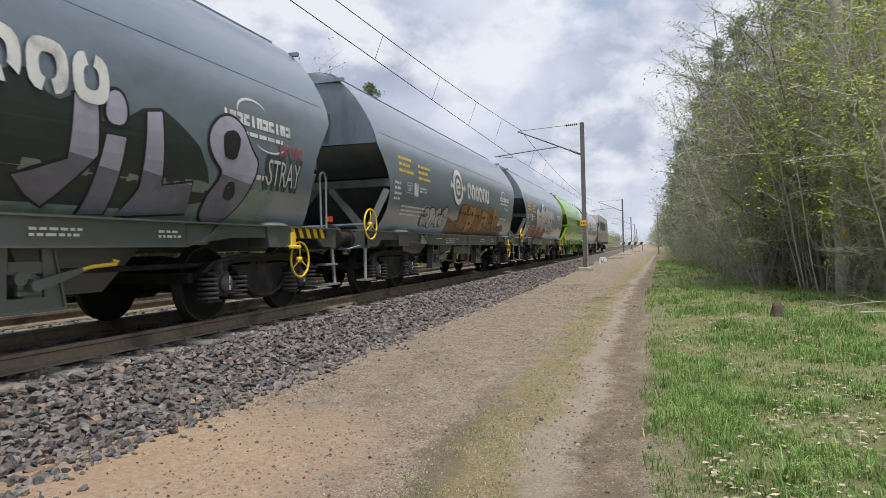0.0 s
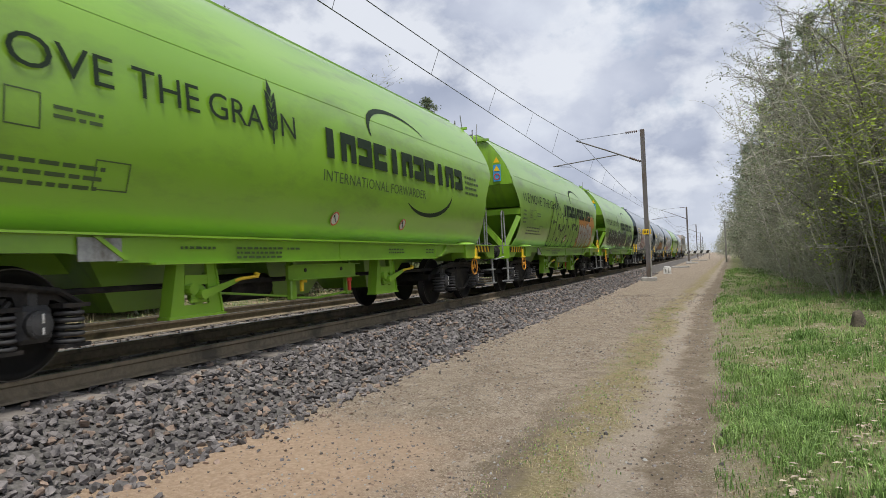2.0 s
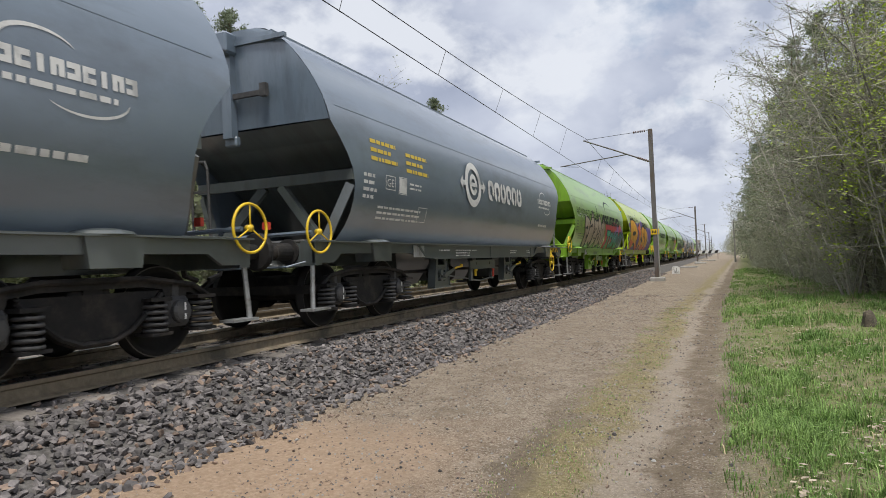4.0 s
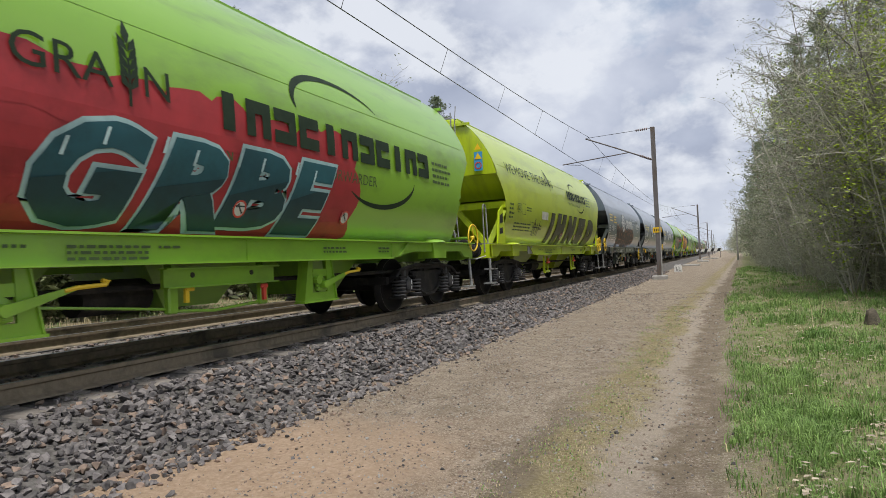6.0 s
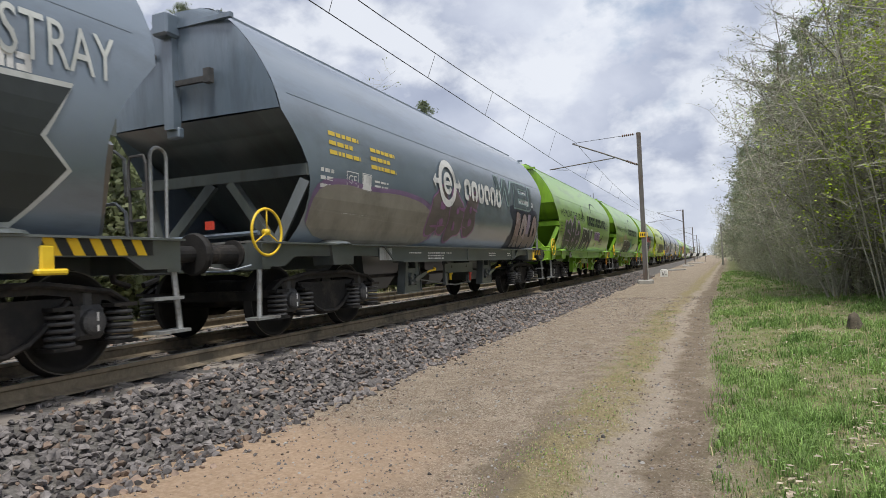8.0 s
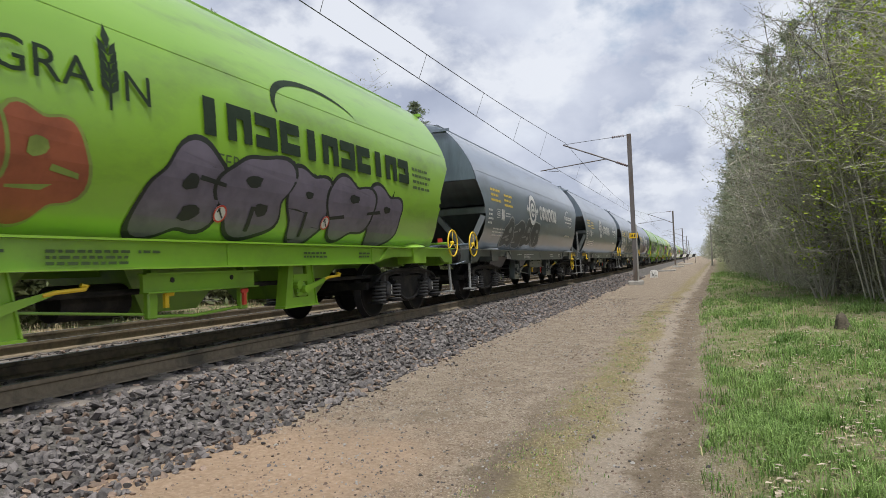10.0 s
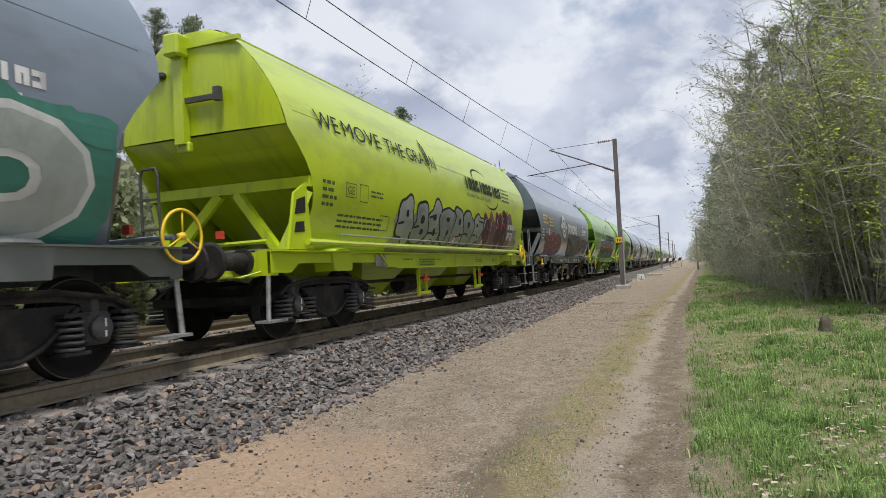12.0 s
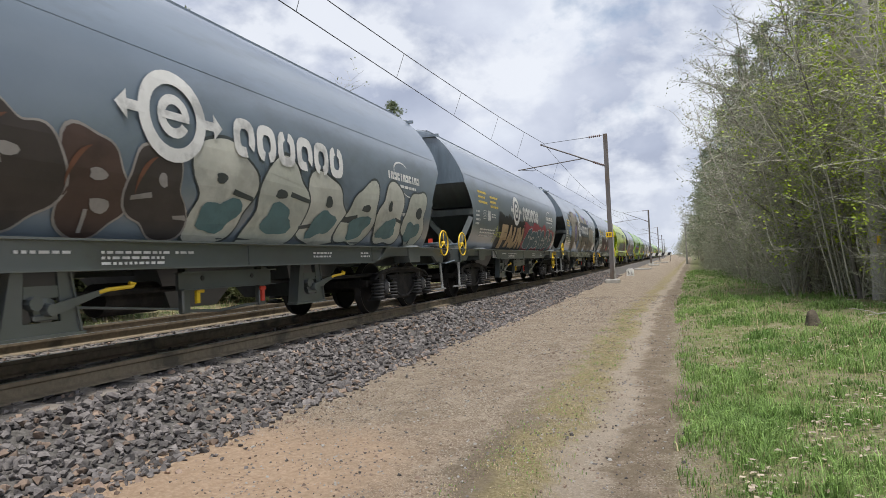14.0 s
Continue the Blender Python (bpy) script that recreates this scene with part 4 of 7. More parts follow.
def livery_green(w, ink, v, v2, b0, b1, bh):
    for text, wd, x in (("WE", 0.66, 1.68), ("MOVE", 1.28, 2.46), ("THE", 0.80, 3.93), ("GRA", 0.86, 4.86), ("N", 0.28, 6.04)):
        part("slogan", wrap(word(text, wd, 0.27, x, v, 0.0), 0.025), ink, w, "dark slogan lettering")
    ear = [rect(5.87, v - 0.12, 5.90, v + 0.30)]
    for k in range(5):
        for s in (-1, 1):
            x, y = 5.885, v + 0.02 + 0.085 * k
            ear.append([(x, y), (x + s * 0.085, y + 0.05), (x + s * 0.095, y + 0.15), (x + s * 0.03, y + 0.09)])
    ear.append([(5.885, v + 0.42), (5.93, v + 0.52), (5.885, v + 0.66), (5.84, v + 0.52)])
    part("grain_ear", wrap(drawing(ear), 0.025), ink, w, "dark ear of grain emblem")
    k = (b1 - b0) / 4.85
    brand(w, blocks(11, b0, v2, b1 - b0, bh), ink, "dark bars of a brand mark")
    for text, wd, x in (("INTERNATIONAL", 1.72, 0.08), ("FORWARDER", 1.25, 1.88)):
        part("subtitle", wrap(word(text, wd * k, 0.14 * k, b0 + x * k, v2 - 0.29 * k, 0.0, space=1.05)), SMALL_INK, w, "thin dark lettering")
    part("upper_crescent", wrap(drawing(crescent(b0 + 2.32 * k, v2 + 0.62 * k, 1.05 * k, 200, 20, 0.17 * k, 0.42))), ink, w, "dark crescent")
    part("lower_crescent", wrap(drawing(crescent(b0 + 3.3 * k, v2 - 0.14 * k, 1.0 * k, 215, 360, 0.16 * k, 0.45))), ink, w, "dark crescent")
    stuff(part("contact_print", wrap(drawing(lines_of_print(b1 + 0.15, v2 + 0.28, 0.85, 4, 0.05, 0.11, 9))), SMALL_INK, w))
    stuff(part("data_print", wrap(drawing(placard_bars(0))), SMALL_INK, w))
    bm = word("GE", 0.22, 0.12, 2.43, v_of(2.16) - 0.11)
    part("grid_mark", wrap(bm), SMALL_INK, w)
    for u in (7.36, 9.45):          # round signs against knocking, with a crossed hammer
        c = v_of(1.50)
        d = part("round_sign", wrap(drawing([[(u + 0.10 * math.cos(0.3927 * i), c + 0.10 * math.sin(0.3927 * i)) for i in range(16)]]), 0.026), WHITE_INK, w, "white round sign with a red rim")
        part("sign_rim", wrap(drawing(ring(u, c, 0.08, 0.10, 16)), 0.029), RED, d, "red rim")
        part("hammer", wrap(drawing([[(u - 0.05, c + 0.05), (u - 0.035, c + 0.06), (u + 0.055, c - 0.04), (u + 0.04, c - 0.055)], [(u - 0.06, c + 0.02), (u - 0.045, c + 0.01), (u - 0.01, c + 0.055), (u - 0.025, c + 0.065)]]), 0.029), INK, d, "dark hammer")
    sill_print(w, SMALL_INK, 31)


def sill_print(w, ink, seed):
    """Small data along the sole bar, as bars."""
    r = random.Random(seed)
    bm = BM()
    for u, wd, rows in ((4.55, 0.45, 1), (5.35, 0.75, 3), (6.25, 0.25, 1), (8.9, 0.5, 2), (10.35, 0.30, 2)):
        for i in range(rows):
            x = u
            while x < u + wd:
                k = r.uniform(0.03, 0.10)
                z = 1.06 - 0.05 * i
                bm.faces.new([bm.verts.new((1.3065, p, q)) for p, q in ((x, z), (x + k, z), (x + k, z + 0.025), (x, z + 0.025))])
                x += k + 0.025
    stuff(part("sill_print", bm, ink, w))


def livery_slate(w):
    v = v_of(2.18)
    e = part("emblem", wrap(drawing(ring(6.15, v + 0.25, 0.32, 0.46)), 0.025), WHITE_INK, w, "white ring emblem")
    part("emblem_curl", wrap(drawing(ring(6.15, v + 0.25, 0.12, 0.22, 20, 0, 330)), 0.025), WHITE_INK, e)
    part("emblem_bar", wrap(drawing([rect(5.95, v + 0.21, 6.36, v + 0.29)]), 0.027), WHITE_INK, e)
    for a, b, c in ((5.72, 5.56, 5.42), (6.58, 6.74, 6.88)):
        part("emblem_arrow", wrap(drawing([[(a, v + 0.20), (b, v + 0.20), (b, v + 0.11), (c, v + 0.25), (b, v + 0.39), (b, v + 0.30), (a, v + 0.30)]]), 0.025), WHITE_INK, e)
    brand(w, round_blocks(6, 7.05, v + 0.0, 2.6, 0.45), WHITE_INK, "white bars of a brand mark")
    stuff(part("operator_mark", wrap(drawing([q for g in blocks(11, 11.3, v + 0.22, 1.5, 0.14) for q in g] + lines_of_print(11.4, v + 0.1, 1.2, 1, 0.05, 0.1, 2) + crescent(11.9, v + 0.42, 0.32, 200, 20, 0.06, 0.5) + crescent(12.3, v + 0.12, 0.4, 215, 360, 0.05, 0.45) + lines_of_print(11.4, v - 0.42, 1.2, 1, 0.06, 0.1, 8))), WHITE_INK, w, "small white bars and crescents of a brand mark"))
    t = v_of(2.66)
    rows = []
    for x in (1.95, 3.1):
        for i in range(3):
            rows += lines_of_print(x, t - 0.13 * i - (0.06 if x > 3 else 0), 0.85, 1, 0.06, 0.1, i)
    stuff(part("warning_print", wrap(drawing(rows)), YELLOW_INK, w, "yellow small print in three rows"))
    stuff(part("data_print", wrap(drawing(placard_bars(1))), WHITE_INK, w, "white data panels"))
    part("grid_mark", wrap(word("GE", 0.22, 0.12, 2.43, v_of(2.16) - 0.11)), WHITE_INK, w)
    part("data_plate", wrap(drawing([rect(2.84, v_of(2.16) - 0.18, 3.08, v_of(2.16) + 0.06)]), 0.008), WHITE_INK, w, "white data plate")
    sill_print(w, WHITE_INK, 32)


def brake_panel(w, under):
    """The channel below the sole bar, with its gear and handles."""
    bm = BM()
    box(bm, (1.18, 7.2, 0.775), (0.04, 1.62, 0.17))
    box(bm, (1.21, 7.2, 0.865), (0.12, 1.66, 0.014)); box(bm, (1.21, 7.2, 0.685), (0.12, 1.62, 0.014))
    for y in (6.52, 7.85):
        box(bm, (1.15, y, 0.89), (0.10, 0.06, 0.10)); box(bm, (1.15, y, 0.56), (0.08, 0.12, 0.26), bevel=0.015)
    tube(bm, [(1.14, 6.5, 0.46), (1.14, 7.1, 0.42), (1.14, 7.8, 0.46)], 0.018, 6)
    tube(bm, [(1.12, 5.2, 0.60), (1.12, 6.5, 0.48)], 0.014, 6)
    part("brake_panel", bm, under, w)
    for y in (6.75, 7.62):
        bm = BM()
        lathe(bm, [(0.0, 0.028), (0.01, 0.028)], "x", 10, (1.198, y, 0.80))
        part("panel_hole", bm, INK, w, "dark bolt hole")
    bm = BM()
    box(bm, (1.205, 6.66, 0.60), (0.03, 0.05, 0.14)); box(bm, (1.21, 6.70, 0.66), (0.03, 0.12, 0.04), bevel=0.01)
    part("brake_handle", bm, HANDWHEEL, w, "yellow brake handle")
    bm = BM()
    box(bm, (1.205, 7.82, 0.57), (0.03, 0.05, 0.18)); box(bm, (1.21, 7.82, 0.64), (0.03, 0.12, 0.05), bevel=0.01)
    part("brake_handle", bm, RED, w, "red brake handle")


def build_wagon(kind, ladder_rear):
    """A bogie hopper wagon. kind: green, slate, yellow, or lemon, whose flanks reach lower."""
    deep = kind == "lemon"
    kind = "yellow" if deep else kind
    paint = {"green": GREEN, "slate": SLATE, "yellow": YELLOW}[kind]
    under = {"green": GREEN, "slate": FRAME_SHADE_SLATE, "yellow": YELLOW}[kind]
    w = empty("hopper_wagon")
    sh = shell()
    sh.materials[0] = paint
    part("body", sh, None, w)
    for flip in (False, True):
        e = end_wall(flip)
        e.materials[0] = paint
        part("end_wall", e, None, w)
        e = end_hopper(flip)
        # slate ends and struts: shade below the end wall put in as darker colour
        e.materials[0] = FRAME_SHADE_SLATE if kind == "slate" else paint
        part("end_hopper", e, None, w)
        struts(w, flip, FRAME_SHADE_SLATE if kind == "slate" else paint)
        end_fittings(w, flip, ladder_rear != flip, paint, HANDWHEEL)
        add_bogie(w, LEN - 2.35 if flip else 2.35)
    sill = part("underframe", sill_mesh(), under, w)
    if deep:
        sill.scale = (0.72, 1, 1)
        bm = BM()
        box(bm, (1.02, LEN / 2, 1.055), (0.04, LEN - 2.9, 0.25), bevel=0.012)
        part("skirt", bm, paint, w)
    for y in (4.9, 7.475, 10.05):
        discharge_hopper(w, y, under, *((0.95, 1.2) if kind == "yellow" else (0.72, 1.0)))
    bm = BM()
    tube(bm, [on_side(1.15, v_of(3.05), 0.0), on_side(LEN - 1.15, v_of(3.05), 0.0)], 0.006, 4)
    part("weld_seam", bm, paint, w)
    bm = BM()
    box(bm, (0, LEN / 2, 4.25), (0.46, LEN - 2.6, 0.06), bevel=0.02)
    for s in (-0.42, 0.42):
        box(bm, (s, LEN / 2, 4.19), (0.03, LEN - 2.0, 0.05))
    part("roof_hatch", bm, paint, w)
    if kind != "yellow":
        for y in (4.85, 8.95):
            outlet_bracket(w, y, under)
        brake_panel(w, under)
    bm = BM()
    lathe(bm, [(5.9, 0.02), (5.92, 0.17), (6.7, 0.17), (6.72, 0.02)], "y", 16, (0.55, 0, 0.62))
    tube(bm, [(0.9, 3.4, 0.70), (0.9, 11.6, 0.70)], 0.03, 6)
    part("brake_cylinder", bm, BLACK, w)
    bm = BM()
    box(bm, (1.312, 3.66, 1.05), (0.012, 0.42, 0.20))
    part("label_rack", bm, GALV, w, "grey wire label rack")
    if kind == "slate":
        livery_slate(w)
    else:
        livery_green(w, DARK_INK, *((v_of(2.92), v_of(2.74), 8.1, 11.2, 0.28) if kind == "yellow" else (v_of(2.40), v_of(2.28), 6.87, 12.05, 0.40)))
    if kind == "yellow":
        handwheel(w, (1.46, LEN - 1.75, 1.24), 0.26, HANDWHEEL, "yellow brake handwheel")
        if not deep and not ladder_rear:    # long pipe and rail along the flank
            bm = BM()
            tube(bm, [(1.40, 1.3, 1.30), (1.40, LEN - 1.3, 1.30)], 0.045, 8)
            part("side_pipe", bm, YELLOW, w)
            bm = BM()
            tube(bm, [(1.44, 2.1, 1.42), (1.44, LEN - 2.0, 1.42)], 0.014, 6)
            part("side_rail", bm, GALV, w)
        for flip in (False, True):
            Y = (lambda y: LEN - y) if flip else (lambda y: y)
            bm = BM()
            slab(bm, [(Y(1.12), 1.95), (Y(1.42), 2.12), (Y(1.50), 1.2), (Y(0.95), 1.2)], 1.30, 1.34)
            part("corner_plate", bm, YELLOW, w)
            bm = BM()
            slab(bm, [(Y(1.16), 1.86), (Y(1.36), 1.92), (Y(1.36), 1.70), (Y(1.10), 1.66)], 1.342, 1.346)
            slab(bm, [(Y(1.12), 1.56), (Y(1.32), 1.58), (Y(1.32), 1.44), (Y(1.08), 1.42)], 1.342, 1.346)
            part("plate_opening", bm, INK, w, "dark cut-outs of the corner plate")
        bm = BM()
        for y in (5.7, 9.3):
            for d in (-0.25, 0.12):
                box(bm, (1.22, y + d, 0.62), (0.05, 0.06, 0.5))
            box(bm, (1.24, y, 0.42), (0.06, 0.5, 0.06))
        part("outlet_frame", bm, YELLOW, w)
        for y in (5.7, 9.3):
            bm = BM()
            box(bm, (1.28, y, 0.68), (0.05, 0.30, 0.06), bevel=0.01)
            tube(bm, [(1.29, y - 0.1, 0.68), (1.32, y - 0.16, 0.80)], 0.02, 6)
            part("outlet_lever", bm, RED, w, "red outlet lever")
    return w


def blob(cx, cy, rx, ry, seed, n=18, rough=0.16, lean=0.0, square=2.8):
    r = random.Random(seed)
    ph = [r.uniform(0, 6.28) for _ in range(3)]
    out = []
    for i in range(n):
        a = 2 * math.pi * i / n
        c, s = math.cos(a), math.sin(a)
        k = (abs(c) ** square + abs(s) ** square) ** (-1 / square)
        k *= 1 + rough * (math.sin(2 * a + ph[0]) * 0.5 + math.sin(3 * a + ph[1]) * 0.6 + math.sin(5 * a + ph[2]) * 0.35)
        x, y = rx * k * c, ry * k * s
        out.append((cx + x + lean * y, cy + y))
    return out


SPRAY = {}


def spray(rgb):
    if rgb not in SPRAY:
        SPRAY[rgb] = material("spray_paint", tuple(0.85 * c for c in rgb), tuple(min(1, 1.12 * c) for c in rgb), 2.6, 0.5, c3=tuple(0.7 * c for c in rgb), s3=1.4)
    return SPRAY[rgb]


def piece(w, polys, rgb, off, label=""):
    return part("graffiti", wrap(drawing(polys) if isinstance(polys, list) else polys, off), spray(rgb), w, label)


def tag(w, text, u, z, wd, ht, fill, line=(0.01, 0.01, 0.01), fat=0.05, shear=0.0):
    """Sprayed letters that can be read, filled and outlined."""
    v = v_of(z)
    piece(w, word(text, wd + 0.14, ht + 0.14, u - 0.07, v - 0.07, fat + 0.055, shear), line, 0.011, "sprayed outline")
    piece(w, word(text, wd, ht, u, v, fat, shear), fill, 0.015, "sprayed letters")


def letters(w, text, u0, u1, z0, z1, fills, line, edge=0.05, fat=0.07, shear=0.0, seed=0, low=None, shine=None, over=0.10):
    """A sprayed word, letter by letter: outline, fill, a second tone below, and highlights."""
    r = random.Random(seed)
    wide = [0.5 if c in "IiJ1" else 1.25 if c in "MW" else 1.0 for c in text]
    x, cell = u0, (u1 - u0) / sum(wide)
    v0, v1 = v_of(z0), v_of(z1)
    for i, c in enumerate(text):
        cw, h = cell * wide[i] * (1 + over), (v1 - v0) * r.uniform(0.90, 1.0)
        y, sh, lift = v0 + (v1 - v0 - h) * r.random(), shear + r.uniform(-0.10, 0.10), 0.0011 * (i % 6)
        e = edge * 0.72 / h
        o = piece(w, word(c, cw + 2 * edge, h + 2 * edge, x - edge, max(0.005, y - edge), fat + e, sh), line, 0.0115 + lift, "sprayed outline")
        col = fills[i % len(fills)]
        f = piece(o, word(c, cw, h, x, max(0.02, y), fat, sh), col, 0.0190 + lift, "sprayed letter")
        f.name = "fill"
        if low:
            bm = word(c, cw, h, x, max(0.02, y), fat, sh)
            bmesh.ops.bisect_plane(bm, geom=list(bm.verts) + list(bm.edges) + list(bm.faces), plane_co=(x, v0 + 0.42 * (v1 - v0), 0), plane_no=(r.uniform(-0.3, 0.3), 1, 0), clear_outer=True)
            if bm.faces:
                f = piece(o, bm, low[i % len(low)], 0.0255 + 0.0003 * (i % 6), "sprayed lower tone")
                f.name = "fill"
            else:
                bm.free()
        if shine:
            for q in range(2):
                sx, sy = x + cw * (0.18 + 0.34 * q), v0 + (v1 - v0) * r.uniform(0.62, 0.80)
                f = piece(o, [rect(sx, sy, sx + 0.035, sy + 0.16 * (v1 - v0), 0.3)], shine, 0.0285, "sprayed highlight")
                f.name = "highlight"
        x += cell * wide[i]


def bubbles(w, n, u, z, wd, ht, fill, line, seed, edge=0.05, lean=0.1, shine=None):
    """Sprayed shapes that cannot be read."""
    r = random.Random(seed)
    v, cw = v_of(z), wd / n
    for i in range(n):
        cx, cy = u + cw * (i + 0.5), v + ht / 2 + r.uniform(-0.06, 0.06) * ht
        rx, ry, ln, sd = cw * r.uniform(0.46, 0.56), ht * r.uniform(0.44, 0.52), lean + r.uniform(-0.15, 0.15), r.random()
        lift = 0.003 * (i % 2)
        holes = []
        for k in range(r.choice((1, 1, 2))):
            hy = cy + ry * (0.35 if k == 0 else -0.45) * r.choice((1, 0.8))
            holes.append(blob(cx + rx * r.uniform(-0.2, 0.25), hy, rx * r.uniform(0.15, 0.3), ry * r.uniform(0.10, 0.22), sd + k, 10, lean=ln))
        x0 = cx - rx * 0.15
        side = r.choice((-1, 1, 0))
        if side:                    # a notch from the side, or a slot from below
            hy = cy + ry * r.uniform(-0.5, 0.3)
            holes.append([(cx + side * rx * 0.98 + ln * (hy - cy), hy), (cx + side * rx * 0.25, hy + ry * 0.10), (cx + side * rx * 0.3, hy + ry * 0.22), (cx + side * rx * 0.98 + ln * (hy - cy), hy + ry * 0.10)])
        else:
            holes.append(rect(x0, cy - ry * 0.98, x0 + rx * 0.12, cy - ry * r.uniform(0.1, 0.5), ln))
        o = piece(w, [blob(cx, cy, rx + edge, ry + edge, sd, 48, 0.22, ln)], line, 0.011 + lift, "sprayed outline")
        col = fill if isinstance(fill[0], float) else fill[i % len(fill)]
        low = tuple(c * 0.72 for c in col)
        f1 = piece(o, [blob(cx, cy, rx, ry, sd, 48, 0.22, ln)], col, 0.0125 + lift, "sprayed fill")
        f1.name = "fill"
        for n_, q in enumerate(holes):
            s1 = piece(o, [q], line, 0.020 + 0.0006 * n_, "sprayed stroke")
            s1.name = "stroke"
        if shine:
            s2 = piece(o, crescent(cx - rx * 0.1, cy + ry * 0.1, rx * 0.75, 100, 190, 0.05 * ht, ry / rx, 8), shine, 0.021, "sprayed highlight")
            s2.name = "highlight"


def cloudback(w, u, z, wd, ht, rgb, seed):
    """A sprayed ground with a puffy, uneven edge."""
    r = random.Random(seed)
    v = v_of(z)
    o = piece(w, [blob(u + wd / 2, v + ht / 2, wd / 2, ht / 2, seed, 40, 0.05, 0.0, 5)], rgb, 0.006, "sprayed background")
    k = 0
    x = u + 0.1
    while x < u + wd - 0.1:
        s = r.uniform(0.14, 0.34) * min(1, ht)
        for y in ((v + ht * r.uniform(0.86, 1.0)), (v + s * 0.6 + ht * r.uniform(0.0, 0.06))):
            p = piece(o, [blob(x, max(y, v + s * 0.5), s * 1.3, s * 0.8, r.random(), 14, 0.2)], rgb, 0.0064 + 0.0004 * (k % 8))
            p.name = "puff"
            k += 1
        x += s * r.uniform(1.2, 2.0)
    return o


def scrawl(w, u, z, wd, ht, rgb, seed, n=9):
    """Thin looping strokes."""
    r = random.Random(seed)
    v = v_of(z)
    out = []
    for i in range(n):
        x = u + wd * i / n
        k = r.random()
        if k < 0.5:
            out.append(rect(x, v, x + 0.035, v + ht * r.uniform(0.6, 1), r.uniform(-0.3, 0.5)))
            out.append(rect(x, v + ht * 0.45, x + wd / n * 0.9, v + ht * 0.45 + 0.03, 0))
        else:
            out += ring(x + wd / n * 0.45, v + ht * 0.5, min(wd / n, ht) * 0.33, min(wd / n, ht) * 0.33 + 0.035, 12, 30, r.uniform(250, 390))
    piece(w, out, rgb, 0.017, "thin sprayed scrawl")


def soft(poly, n=2):
    """Round off the corners of an outline."""
    for _ in range(n):
        q = []
        for a, b in zip(poly, poly[1:] + poly[:1]):
            q += [(0.75 * a[0] + 0.25 * b[0], 0.75 * a[1] + 0.25 * b[1]), (0.25 * a[0] + 0.75 * b[0], 0.25 * a[1] + 0.75 * b[1])]
        poly = q
    return poly


def letter(w, poly, fill, line, edge=0.05, lift=0.0, rounded=1, low=None, split=1.7):
    """A sprayed shape in (along, height) with an outline, and its lower part in a second tone."""
    poly = soft([(u, v_of(z)) for u, z in poly], rounded)
    area = sum(a[0] * b[1] - b[0] * a[1] for a, b in zip(poly, poly[1:] + poly[:1]))
    s = 1 if area > 0 else -1
    out, n = [], len(poly)
    for i in range(n):
        a, b = poly[i - 1], poly[(i + 1) % n]
        d = Vector((b[1] - a[1], a[0] - b[0])).normalized() * edge * s
        out.append((poly[i][0] + d.x, max(0.01, poly[i][1] + d.y)))
    o = piece(w, [out], line, 0.011 + lift, "sprayed outline")
    f = piece(o, [poly], fill, 0.014 + lift, "sprayed fill")
    f.name = "fill"
    if low:
        bm = drawing([poly])
        bmesh.ops.bisect_plane(bm, geom=list(bm.verts) + list(bm.edges) + list(bm.faces), plane_co=(sum(p[0] for p in poly) / n, v_of(split), 0), plane_no=(0.12, 1, 0), clear_outer=True)
        if bm.faces:
            f = piece(o, bm, low, 0.017 + lift, "sprayed lower tone")
            f.name = "fill"
        else:
            bm.free()
    return o


def patch(w, poly, rgb, off=0.009, rounded=1, label="sprayed patch"):
    return piece(w, [soft([(u, v_of(z)) for u, z in poly], rounded)], rgb, off, label)


BLK, WHT = (0.012, 0.013, 0.014), (0.62, 0.62, 0.60)


